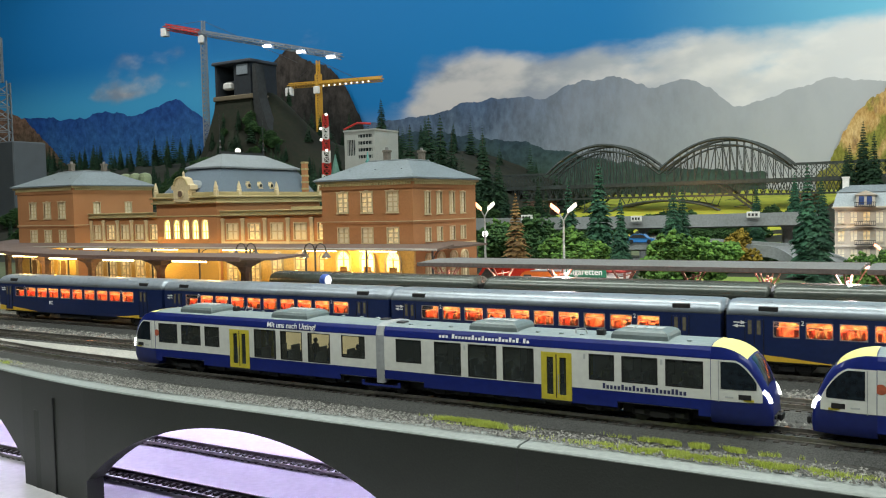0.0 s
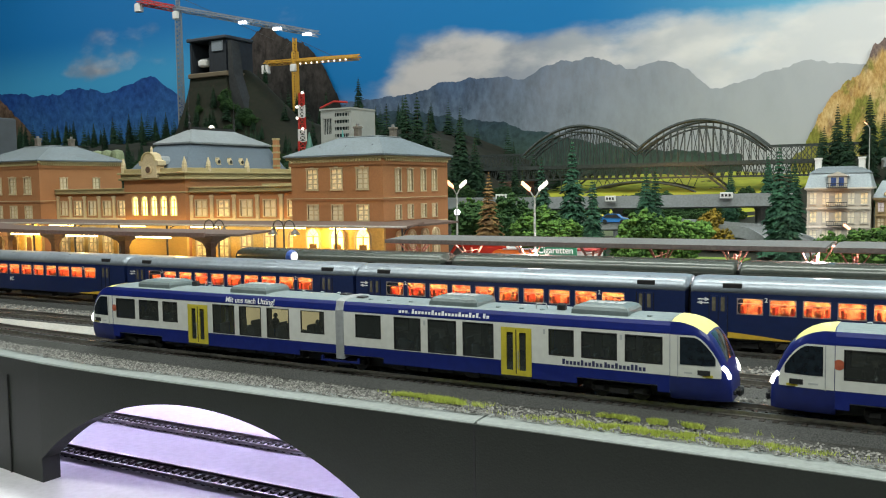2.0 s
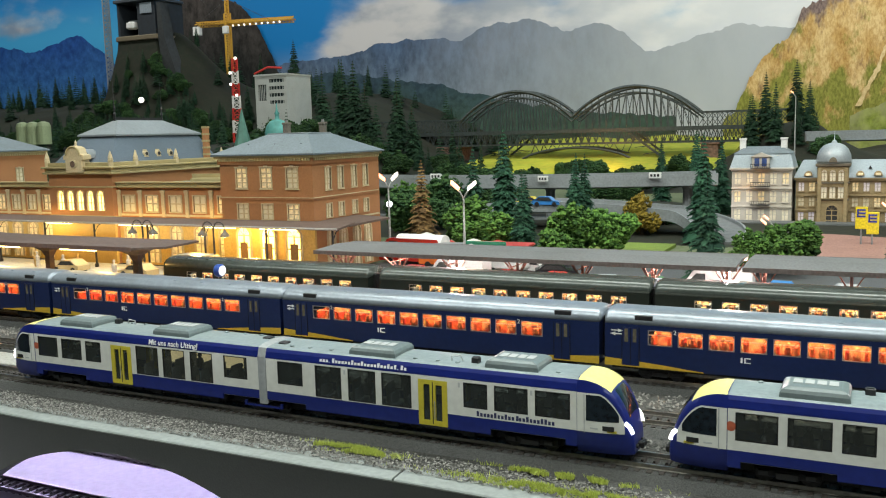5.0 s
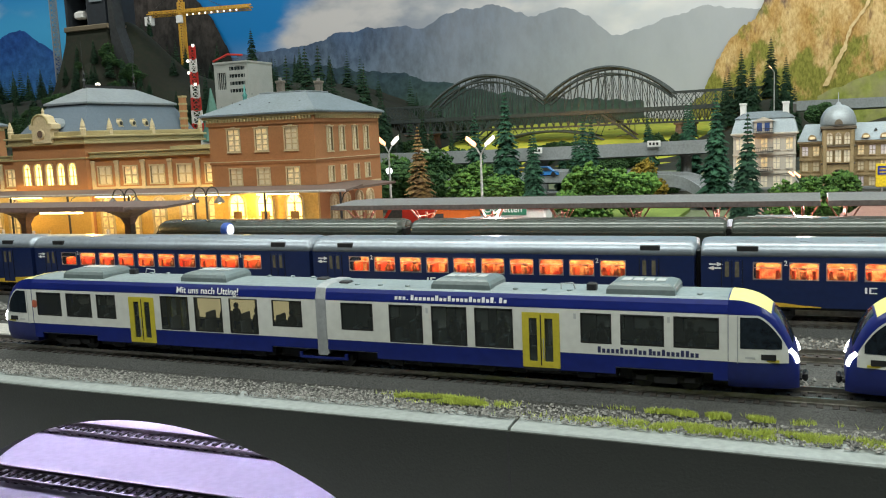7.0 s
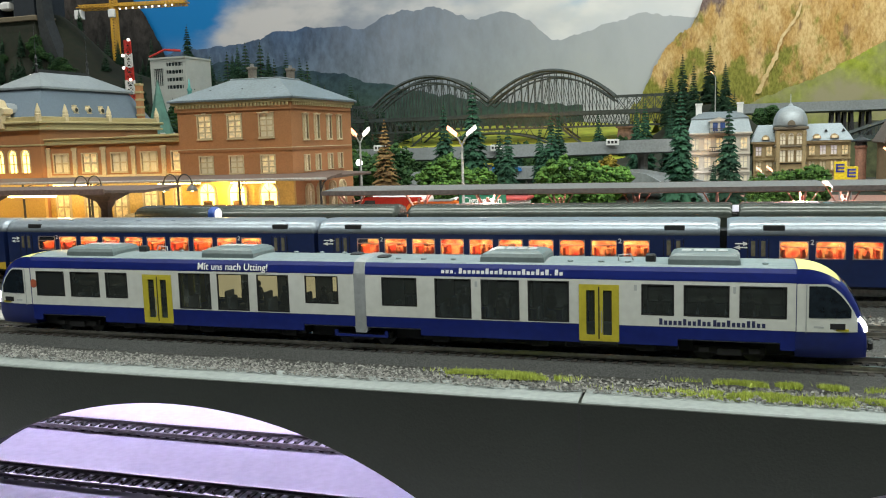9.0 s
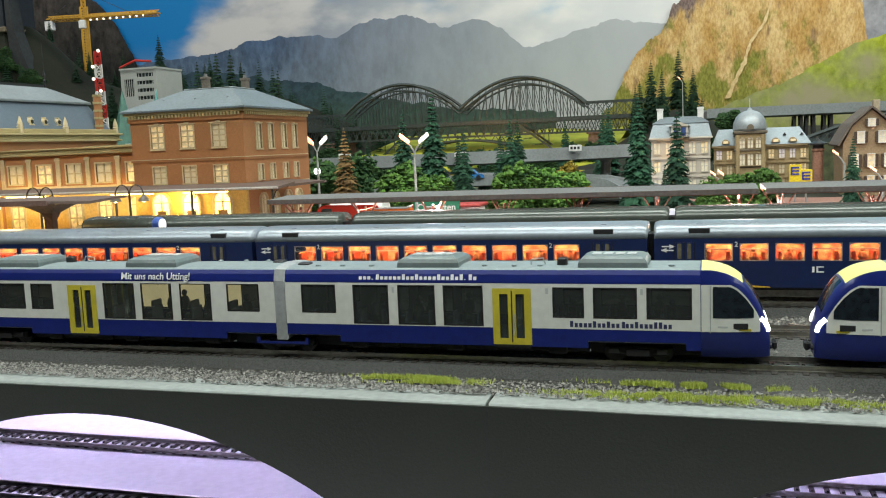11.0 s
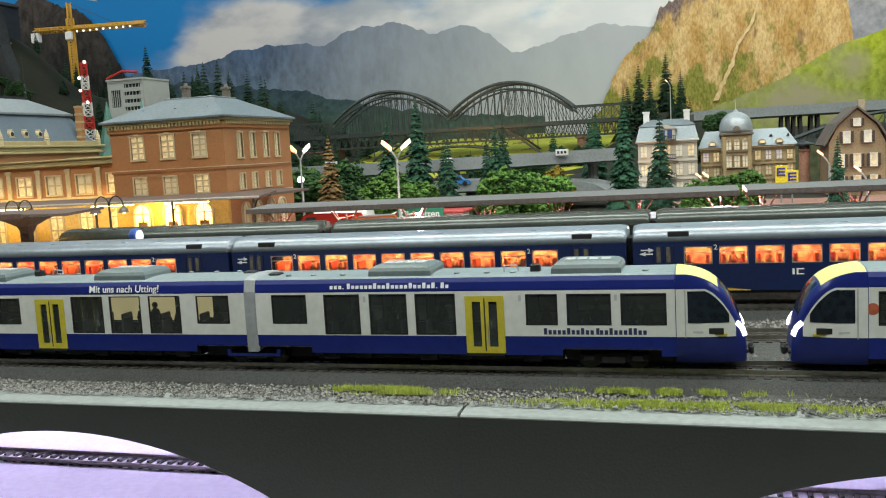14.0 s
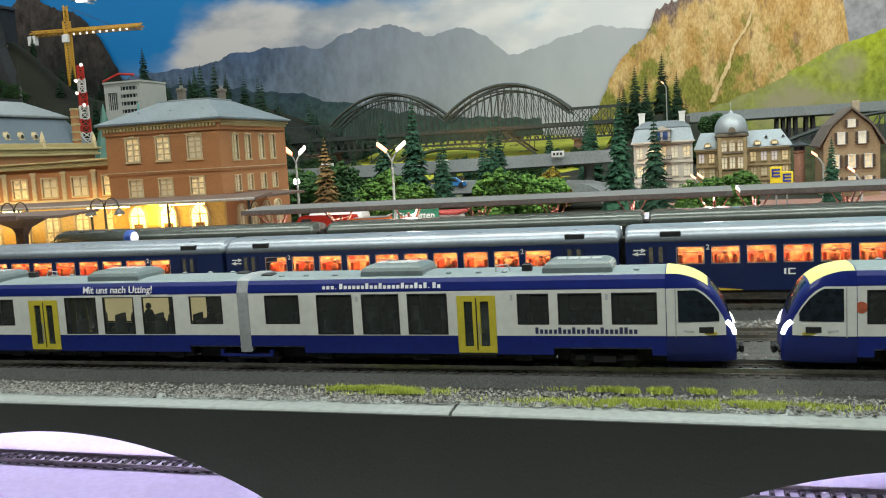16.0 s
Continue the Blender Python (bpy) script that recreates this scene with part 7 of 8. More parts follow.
def conifer(x, y, z, h, kind="near", seed=None):
    sd = (seed if seed is not None else int(abs(x * 977 + y * 331))) % 4
    key = (kind, sd)
    if key not in CONES:
        lv, per = {"near": (30, 14), "brown": (26, 13), "far": (24, 13)}[kind]
        CONES[key] = conifer_meshes(sd + 10, 0.1, lv, per)
    tm, cm = CONES[key]
    lab = {"near": "dark green model fir with layered needle branches", "brown": "brownish model fir with layered branches", "far": "dark slender model fir on the hillside"}[kind]
    root = thing("fir_tree", lab, "tree", pose(x, y, z - 0.002, 0, 0, (x * 7919) % 360), "firs" if kind != "far" else "hillside firs")
    root.scale = (h / 0.1 * {"near": 0.76, "brown": 0.92, "far": 0.80}[kind],) * 2 + (h / 0.1,)
    part("trunk", tm, BARK, root)
    part("crown", cm, {"near": NEEDLE, "brown": NEEDLE_B, "far": NEEDLE_F}[kind], root)
    return root


def leafy_meshes(seed, r, n):
    rnd = random.Random(seed)
    t = M().lathe(0, 0, [(r * 0.12, 0), (r * 0.08, r * 0.5), (r * 0.05, r * 1.0)], 7)
    c = M()
    lobes = [(rnd.gauss(0, r * 0.38), rnd.gauss(0, r * 0.38), r * rnd.uniform(0.62, 1.45), r * rnd.uniform(0.34, 0.58)) for k in range(9)]
    for lx, ly, lz, lr in lobes:
        t.rod((0, 0, r * 0.5), (lx * 0.8, ly * 0.8, lz), r * 0.04, r * 0.015, 5)
    for i in range(n):
        lx, ly, lz, lr = lobes[i % len(lobes)]
        v = Vector((rnd.gauss(0, 1), rnd.gauss(0, 1), rnd.gauss(0, 0.9))).normalized() * lr * rnd.uniform(0.72, 1.08)
        p = Vector((lx, ly, lz)) + v
        s = r * rnd.uniform(0.05, 0.115)
        q = [p + Vector((dx * rnd.uniform(0.6, 1.3), dy * rnd.uniform(0.6, 1.3), dz * rnd.uniform(0.6, 1.2))) * s for dx, dy, dz in ((1, 0, 0), (0, 1, 0), (-1, 0, 0), (0, -1, 0), (0, 0, 1), (0, 0, -1))]
        c.add(q, [(0, 1, 4), (1, 2, 4), (2, 3, 4), (3, 0, 4), (1, 0, 5), (2, 1, 5), (3, 2, 5), (0, 3, 5)])
    return t.mesh("trunk"), c.mesh("crown")


LEAFY = {}


def leafy(x, y, z, r, mt=None, sx=1.0):
    sd = int(abs(x * 811 + y * 577)) % 3
    mt = mt or LEAF
    if (sd, mt.name) not in LEAFY:
        LEAFY[(sd, mt.name)] = leafy_meshes(sd + 40, 0.03, 1500)
    tm, cm = LEAFY[(sd, mt.name)]
    lab = {"foam_leaf": "bushy green foam-leaf model tree", "foam_leaf_yellow": "golden yellow foam-leaf model tree", "foam_leaf_dark": "dark green foam-leaf shrub"}[mt.name]
    root = thing("leafy_tree", lab, "tree", pose(x, y, z - 0.002, 0, 0, (x * 4001) % 360), "leafy trees")
    root.scale = (r / 0.03 * sx, r / 0.03, r / 0.03)
    part("trunk", tm, BARK, root)
    part("crown", cm, mt, root)
    return root


# firs and shrubs round the station square
for x, y, top, kd in ((-0.402, 1.30, 0.182, "near"), (-0.356, 1.27, 0.116, "near"), (-0.518, 1.25, 0.133, "brown"), (-0.426, 1.24, 0.153, "near"), (-0.312, 1.14, 0.123, "near"), (-0.284, 1.33, 0.137, "near"), (-0.119, 1.38, 0.165, "near"), (-0.291, 1.31, 0.139, "near"), (-0.330, 1.42, 0.120, "near"),
                      (-0.054, 1.02, 0.131, "near"), (-0.070, 1.10, 0.070, "near"), (0.134, 1.18, 0.094, "near"), (-0.520, 1.25, 0.105, "near"),
                      (-0.205, 1.80, 0.165, "near"), (-0.160, 1.82, 0.155, "near"), (-0.245, 2.05, 0.165, "near"), (-0.335, 2.10, 0.150, "near"), (-0.44, 1.75, 0.10, "near")):
    z = hill_z(x, y)
    conifer(x, y, z, top - z, kd)
for x, y, z, r, mt, sx in ((-0.405, 1.20, 0, 0.042, LEAF, 1.2), (-0.360, 1.16, 0, 0.036, LEAF, 1.1), (-0.245, 1.14, 0, 0.040, LEAF, 1.3), (-0.200, 1.18, 0, 0.038, LEAF, 1.0), (-0.228, 1.46, 0, 0.036, LEAF_Y, 0.8),
                          (-0.02, 1.10, 0, 0.028, LEAF, 1.0), (0.020, 1.13, 0, 0.034, LEAF, 1.2), (-0.640, 1.42, 0, 0.046, LEAF, 1.1), (-0.600, 1.50, 0, 0.05, LEAF_D, 1.3),
                          (-0.574, 1.32, 0, 0.046, LEAF_D, 1.1), (-0.50, 1.5, 0, 0.036, LEAF_D, 1.2), (-0.02, 1.85, 0.05, 0.030, LEAF_D, 1.3), (0.015, 2.0, 0.1, 0.028, LEAF_D, 1.2), (-0.30, 1.60, 0, 0.024, LEAF_D, 1.6), (-0.22, 1.58, 0, 0.022, LEAF_D, 1.6)):
    leafy(x, y, z if z else hill_z(x, y), r, mt, sx)

# woods on the hills: singly standing firs in front, joined rows behind
rnd = random.Random(21)
for i in range(190):
    x, y = rnd.gauss(-2.50, 0.27), rnd.uniform(2.38, 2.79)
    if rnd.random() < 0.55:
        conifer(x, y, hill_z(x, y), rnd.uniform(0.06, 0.13), "far")
    else:
        leafy(x, y, hill_z(x, y), rnd.uniform(0.02, 0.038), LEAF_D, 1.2)
rnd = random.Random(3)
spots = []
for i in range(5200):
    x, y = rnd.uniform(-4.6, -1.05), rnd.uniform(1.5, 3.4)
    if -2.75 < x < -2.36 and 2.78 < y < 2.98:
        continue
    if -1.97 < x < -1.62 and 2.05 < y < 2.85:
        continue
    if (x + 2.2) ** 2 < 0.02 and y < 2.3 and rnd.random() < 0.6:
        continue
    if noise.noise((x * 1.6, y * 1.6, 7)) < -0.22 or any((x - a) ** 2 + (y - b) ** 2 < 0.0042 for a, b in spots):
        continue
    spots.append((x, y))
wood = M()
wm = conifer_meshes(77, 0.1, 15, 9)[1]
wv, wf = [tuple(v.co) for v in wm.vertices], [tuple(p.vertices) for p in wm.polygons]
for x, y in spots[150:380]:
    k, a = rnd.uniform(0.85, 1.55), rnd.uniform(0, 6.28)
    ca, sa, z0 = math.cos(a) * k * 0.9, math.sin(a) * k * 0.9, hill_z(x, y) - 0.004
    wood.add([(x + p[0] * ca - p[1] * sa, y + p[0] * sa + p[1] * ca, z0 + p[2] * k) for p in wv], wf)
tagged(part("hillside_wood", wood, NEEDLE_F), "dark fir wood covering the model hillside", "wood", "", "stuff")
for x, y in spots[:150]:
    conifer(x, y, hill_z(x, y), rnd.uniform(0.085, 0.165) * (1.0 if y > 2 else 0.8), "far")
for i in range(120):
    x, y = rnd.uniform(-4.2, -1.02), rnd.uniform(1.42, 2.5)
    if -1.97 < x < -1.55 and y > 1.9:
        continue
    leafy(x, y, hill_z(x, y), rnd.uniform(0.03, 0.055), LEAF_D, 1.2)
for x, y, h in ((-0.215, 2.75, 0.20), (-0.185, 2.80, 0.235), (-0.150, 2.72, 0.215), (-0.235, 2.85, 0.18), (-0.09, 2.70, 0.16), (-0.065, 2.78, 0.185), (-0.11, 2.9, 0.23), (-0.04, 2.68, 0.15), (-1.22, 2.55, 0.20), (-1.30, 2.6, 0.24), (-1.36, 2.5, 0.22), (-1.45, 2.58, 0.27), (-1.52, 2.5, 0.24), (-1.60, 2.75, 0.27), (-2.12, 3.2, 0.235),
                (-1.10, 2.65, 0.14), (-1.15, 2.7, 0.16), (0.35, 2.5, 0.1), (0.6, 2.5, 0.12)):
    conifer(x, y, hill_z(x, y), h * (0.8 if x > -0.3 else 1.0), "far")
for i in range(46):
    x, y = rnd.uniform(-1.15, -0.30), rnd.choice((rnd.uniform(1.95, 2.5), rnd.uniform(2.45, 2.7)))
    leafy(x, y, hill_z(x, y), rnd.uniform(0.022, 0.042), LEAF_D, 1.3)

# ---- town houses ----
STONE_Y = mat("hotel_sandstone", (0.38, 0.28, 0.145), 0.8, var=0.1, scale=500, bump=0.35, big=25, dirt=0.25)
STUCCO = mat("hotel_stucco", (0.53, 0.48, 0.41), 0.75, var=0.05, scale=500, bump=0.15, big=20, dirt=0.2)
BROWNW = mat("house_tan", (0.34, 0.24, 0.14), 0.8, var=0.1, scale=400, bump=0.3, big=25, dirt=0.2)
PALE_SLATE = mat("pale_slate", (0.34, 0.40, 0.44), 0.6, var=0.08, scale=500, bump=0.3, big=14, dirt=0.2)
LIT_COOL = glow("window_lit_cool", (1.0, 0.90, 0.72), 0.28, 0.5, 120)
LIT_LILAC = glow("window_lit_lilac", (0.80, 0.72, 1.0), 0.3, 0.4, 120)


def town_house(name, label, x0, x1, y0, y1, wall_top, mt, cols, floors, lits, roof, trim):
    root = thing(name, label, "building")
    fl = wall_top / floors
    w, holes = (x1 - x0) / cols, []
    for k in range(floors):
        for i in range(cols):
            c = x0 + (i + 0.5) * w
            holes.append((c - w * 0.26, c + w * 0.26, k * fl + fl * 0.22, k * fl + fl * 0.80))
    part("front_wall", wall_pieces(M(), x0, x1, -0.004, wall_top, holes, y0, y0 + 0.004), mt, root)
    part("side_wall", M().box(x0, x0 + 0.004, y0 + 0.004, y1, -0.004, wall_top), mt, root)
    part("side_wall", M().box(x1 - 0.004, x1, y0 + 0.004, y1, -0.004, wall_top), mt, root)
    rnd = random.Random(len(name) + cols)
    for h in holes:
        window(root, h[1] - h[0], h[3] - h[2], facing((h[0] + h[1]) / 2, y0, h[2], "s"), trim, rnd.choice(lits), bars=(1, 1), hood=True)
    for k in range(1, floors + 1):
        part("string_course", M().box(x0 - 0.001, x1 + 0.001, y0 - 0.0025, y0 - 0.0001, k * fl - 0.0022, k * fl), trim, root)
    part("cornice", M().box(x0 - 0.004, x1 + 0.004, y0 - 0.005, y1, wall_top, wall_top + 0.0035, 0.0006), trim, root)
    return root


h = town_house("white_hotel", "cream white four-storey hotel with a pale slate mansard", -0.118, -0.020, 1.660, 1.74, 0.094, STUCCO, 5, 3, (LIT_MID, LIT_COOL, LIT_COOL), None, STUCCO)
r = part("mansard_roof", M().loft([[(-0.121, 1.656, 0.0975), (-0.017, 1.656, 0.0975), (-0.017, 1.742, 0.0975), (-0.121, 1.742, 0.0975)], [(-0.115, 1.668, 0.121), (-0.023, 1.668, 0.121), (-0.023, 1.735, 0.121), (-0.115, 1.735, 0.121)]]), PALE_SLATE, h, "pale slate mansard")
part("upper_roof", M().loft([[(-0.117, 1.666, 0.1213), (-0.021, 1.666, 0.1213), (-0.021, 1.737, 0.1213), (-0.117, 1.737, 0.1213)], [(-0.100, 1.690, 0.1330), (-0.038, 1.690, 0.1330), (-0.038, 1.715, 0.1330), (-0.100, 1.715, 0.1330)]]), SLATE, r)
for x in (-0.104, -0.036):
    part("chimney", M().box(x - 0.005, x + 0.005, 1.685, 1.695, 0.120, 0.147, 0.0006).box(x - 0.006, x + 0.006, 1.684, 1.696, 0.145, 0.148), WHITEP, r)
d = part("dormer", M().box(-0.084, -0.056, 1.652, 1.68, 0.0975, 0.116).loft([[(-0.088, y, 0.116), (-0.052, y, 0.116), (-0.070, y, 0.1235)] for y in (1.650, 1.685)]), STUCCO, h, "gabled dormer with a balcony door")
part("dormer_pane", M().box(-0.080, -0.072, 1.6512, 1.652, 0.100, 0.114).box(-0.068, -0.060, 1.6512, 1.652, 0.100, 0.114), mat("blue_glass", (0.05, 0.09, 0.25), 0.2, bump=0), d)
for z in (0.033, 0.065, 0.0965):
    b = part("balcony", M().box(-0.086, -0.054, 1.646, 1.6575, z, z + 0.0012), IRON, h)
    m = M().box(-0.086, -0.054, 1.646, 1.6466, z + 0.007, z + 0.008)
    for i in range(12):
        m.rod((-0.0855 + i * 0.0028, 1.6463, z + 0.001), (-0.0855 + i * 0.0028, 1.6463, z + 0.0075), 0.0004, None, 4)
    part("railing", m, IRON, b)
point_lamp("hotel_lamp", (-0.086, 1.635, 0.070), 0.012, (1.0, 0.50, 0.12), 0.004)
point_lamp("hotel_lamp", (-0.10, 1.635, 0.035), 0.010, (0.9, 0.92, 1.0), 0.004)

h = town_house("domed_hotel", "sandstone hotel wing with slate roof", -0.014, 0.137, 1.675, 1.76, 0.076, STONE_Y, 9, 3, (LIT_DIM, LIT_MID, LIT_LILAC), None, STONE_Y)
r = part("roof", M().loft([[(-0.018, 1.669, 0.0795), (0.141, 1.669, 0.0795), (0.141, 1.762, 0.0795), (-0.018, 1.762, 0.0795)], [(-0.006, 1.705, 0.1075), (0.125, 1.705, 0.1075), (0.125, 1.735, 0.1075), (-0.006, 1.735, 0.1075)]]), PALE_SLATE, h, "pale slate roof")
for x in (0.005, 0.085, 0.112):
    d = part("dormer", M().loft([[(x + 0.0065 * math.cos(math.pi * k / 8), y, 0.083 + 0.0075 * math.sin(math.pi * k / 8)) for k in range(9)] for y in (1.668, 1.690)]), STONE_Y, r)
    part("dormer_pane", M().box(x - 0.004, x + 0.004, 1.6672, 1.668, 0.0832, 0.0875), LIT_MID, d)
    part("roof_peak", M().loft([[(x + 0.012, 1.684, 0.094), (x + 0.018, 1.684, 0.094), (x + 0.015, 1.684, 0.0985)], [(x + 0.0149, 1.70, 0.096), (x + 0.0151, 1.70, 0.096), (x + 0.015, 1.70, 0.0965)]]), IRON, r)
tw = part("tower", M().box(0.020, 0.068, 1.655, 1.70, -0.004, 0.0985, 0.001), STONE_Y, h, "projecting entrance tower")
part("tower_cornice", M().box(0.017, 0.071, 1.652, 1.703, 0.0985, 0.1035, 0.001).box(0.018, 0.070, 1.653, 1.702, 0.070, 0.073, 0.0006).box(0.0185, 0.0695, 1.6535, 1.7015, 0.042, 0.0445, 0.0006), mat("cornice_dark", (0.16, 0.13, 0.09), 0.7), tw)
part("dome", M().lathe(0.044, 1.677, [(0.0265, 0.1035), (0.0275, 0.108), (0.0262, 0.118), (0.0222, 0.127), (0.0160, 0.1335), (0.0080, 0.1370), (0.0040, 0.1380), (0.0030, 0.1410), (0.0006, 0.1430), (0.0003, 0.158)], 24), mat("dome_lead", (0.36, 0.40, 0.43), 0.4, 0.3, var=0.06, bump=0.1), tw, "grey lead dome with a spike", smooth=True)
part("dome_dormer", M().loft([[(0.044 + 0.0062 * math.cos(math.pi * k / 8), y, 0.106 + 0.0085 * math.sin(math.pi * k / 8)) for k in range(9)] for y in (1.648, 1.665)]), mat("cornice_dark", (0.16, 0.13, 0.09), 0.7), tw)
for z in (0.046, 0.0745):
    for x in (0.031, 0.044, 0.057):
        window(tw, 0.0085, 0.0185, facing(x, 1.6528, z, "s"), STONE_Y, LIT_COOL, bars=(1, 1), arched=(z > 0.05))
window(tw, 0.017, 0.034, facing(0.044, 1.6526, 0.0, "s"), STONE_Y, mat("dark_glass", (0.05, 0.05, 0.05)), arched=True)
for x in (0.024, 0.064):
    part("tower_pier", M().box(x - 0.003, x + 0.003, 1.651, 1.655, -0.004, 0.097, 0.0006), STONE_Y, tw)


def gable_house(x0, x1, y0, y1, eave, ridge):
    root = thing("gabled_house", "tan gabled house with dark shutters and lit windows", "building")
    xc = (x0 + x1) / 2
    part("wall", M().loft([[(x0, y, -0.004), (x1, y, -0.004), (x1, y, eave), (x1 - 0.012, y, eave + 0.025), (xc, y, ridge), (x0 + 0.012, y, eave + 0.025), (x0, y, eave)] for y in (y0, y1)]), BROWNW, root, "tan rendered gable wall")
    for s, a, b in ((-1, x0, xc), (1, x1, xc)):
        part("roof_slope", M().loft([[(a + s * 0.006, y, eave - 0.003), (a - s * 0.0115, y, eave + 0.027), (xc, y, ridge + 0.002), (xc, y, ridge + 0.005), (a - s * 0.010, y, eave + 0.030), (a + s * 0.008, y, eave - 0.001)] for y in (y0 - 0.006, y1)]), mat("brown_tile", (0.15, 0.12, 0.10), 0.8, var=0.15, scale=500, bump=0.5), root)
    rows = ((0.012, 0.018, (-0.022, 0, 0.022)), (0.044, 0.018, (-0.022, 0, 0.022)), (0.079, 0.016, (-0.014, 0.014)), (0.103, 0.010, (0,)))
    for z, hh, xs in rows:
        for dx in xs:
            w = window(root, 0.0085, hh, facing(xc + dx, y0 - 0.0022, z, "s"), WHITEP, LIT_MID if z < 0.07 else LIT_COOL, bars=(1, 1), hood=False)
            for s in (-1, 1):
                part("shutter", M().box(s * 0.0055, s * 0.0092, -0.0014, 0.0008, 0.0, hh), mat("shutter_brown", (0.07, 0.045, 0.03), 0.7), w)
    part("chimney", M().box(xc + 0.006, xc + 0.016, y0 + 0.03, y0 + 0.04, ridge - 0.01, ridge + 0.014, 0.0006), mat("chimney_buff", (0.42, 0.34, 0.24), 0.8), root)
    return root


gable_house(0.166, 0.242, 1.500, 1.60, 0.078, 0.127)
root = thing("round_tower", "slim round pink brick tower with a dark lantern cap", "tower")
part("shaft", M().lathe(0.143, 1.60, [(0.0095, -0.004), (0.0085, 0.004), (0.0082, 0.066), (0.0098, 0.068), (0.0098, 0.071)], 18), mat("pink_brick", (0.36, 0.18, 0.12), 0.8, scale=300, bump=0.4), root)
part("lantern", M().lathe(0.143, 1.60, [(0.0085, 0.0712), (0.0085, 0.0765), (0.0150, 0.0772), (0.0150, 0.0790), (0.0040, 0.0835), (0.0006, 0.0875)], 12), IRON, root, "dark lantern cap")

# church spires behind the station
def spire(x, y, z, h, dome):
    root = thing("church_tower", "green copper church dome" if dome else "green copper church spire", "tower")
    cop = mat("copper_green", (0.10, 0.36, 0.33), 0.55, var=0.12, scale=60, bump=0.2) if dome else mat("copper_dark", (0.08, 0.20, 0.16), 0.6, var=0.12, scale=60, bump=0.2)
    if dome:
        part("drum", M().lathe(x, y, [(0.028, z), (0.028, z + 0.03)], 18), mat("drum_brick", (0.42, 0.18, 0.09), 0.8), root)
        part("dome", M().lathe(x, y, [(0.031, z + 0.03), (0.0325, z + 0.041), (0.028, z + 0.057), (0.018, z + 0.070), (0.006, z + 0.075), (0.0045, z + 0.086), (0.007, z + 0.089), (0.003, z + 0.095), (0.001, z + h)], 20), cop, root, smooth=True)
    else:
        part("belfry", M().box(x - 0.020, x + 0.020, y - 0.020, y + 0.020, z - 0.13, z + 0.004), mat("belfry_white", (0.6, 0.6, 0.58), 0.8), root)
        part("spire", M().loft([[(x + k * math.cos(a), y + k * math.sin(a), zz) for a in [math.pi / 4 + math.pi / 4 * i for i in range(8)]] for k, zz in ((0.026, z), (0.012, z + h * 0.55), (0.0008, z + h))]), cop, root)
    return root


spire(-1.262, 1.90, 0.143, 0.115, True)
spire(-1.150, 1.62, 0.125, 0.110, False)

# green tanks and a grey silo behind the western wing
for k in range(3):
    tagged(part("storage_tank", M().lathe(-2.22 + 0.045 * k, 1.92, [(0.020, 0.17), (0.020, 0.223), (0.016, 0.234), (0.004, 0.238)], 14), mat("tank_green", (0.35, 0.42, 0.24), 0.6)), "pale green storage tank", "tank", "tanks")
tagged(part("grey_tower", M().box(-3.08, -2.80, 1.92, 2.05, 0.10, 0.375, 0.004), mat("grey_concrete", (0.13, 0.15, 0.17), 0.8)), "dark grey square concrete tower", "tower")
m = lattice_mast(M(), (-2.955, 1.98, 0.375), (-2.955, 1.98, 0.60), 0.03, 5, 0.003)
lattice_mast(m, (-2.955, 1.98, 0.60), (-2.955, 1.98, 0.76), 0.012, 5, 0.0025)
tagged(part("lattice_pylon", m, CRG), "grey lattice pylon on the concrete tower", "pylon")
point_lamp("hill_lamp", (-1.73, 1.90, 0.285), 0.10, (0.95, 1.0, 1.0), 0.008)
tagged(part("flood_lamp", M().ball((-1.73, 1.915, 0.285), 0.0080, 12, 8), LAMP_C), "bright round floodlight on the hill", "lamp")

# ---- street furniture near the grey canopy ----
def sales_kiosk():
    root = thing("kiosk", "white kiosk trailer with a green lettered sign", "kiosk", pose(-0.305, 1.02, -0.001))
    part("body", M().box(-0.034, 0.040, 0.0, 0.03, 0.006, 0.032, 0.002), WHITEP, root)
    part("wheel", M().rod((0.0, -0.001, 0.004), (0.0, 0.004, 0.004), 0.004, None, 12), BLACK, root)
    part("roof", M().box(-0.037, 0.043, -0.004, 0.034, 0.032, 0.0355, 0.001), mat("kiosk_red", (0.45, 0.05, 0.04), 0.5), root)
    s = part("sign_board", M().box(-0.034, 0.020, -0.006, -0.004, 0.026, 0.040, 0.0006), mat("sign_green", (0.02, 0.20, 0.11), 0.5), root)
    lettering("sign_word", "Cigaretten", 0.0105, PRINT_W, s, Matrix.Translation((-0.007, -0.0062, 0.0325)) @ pose(0, 0, 0, 90))


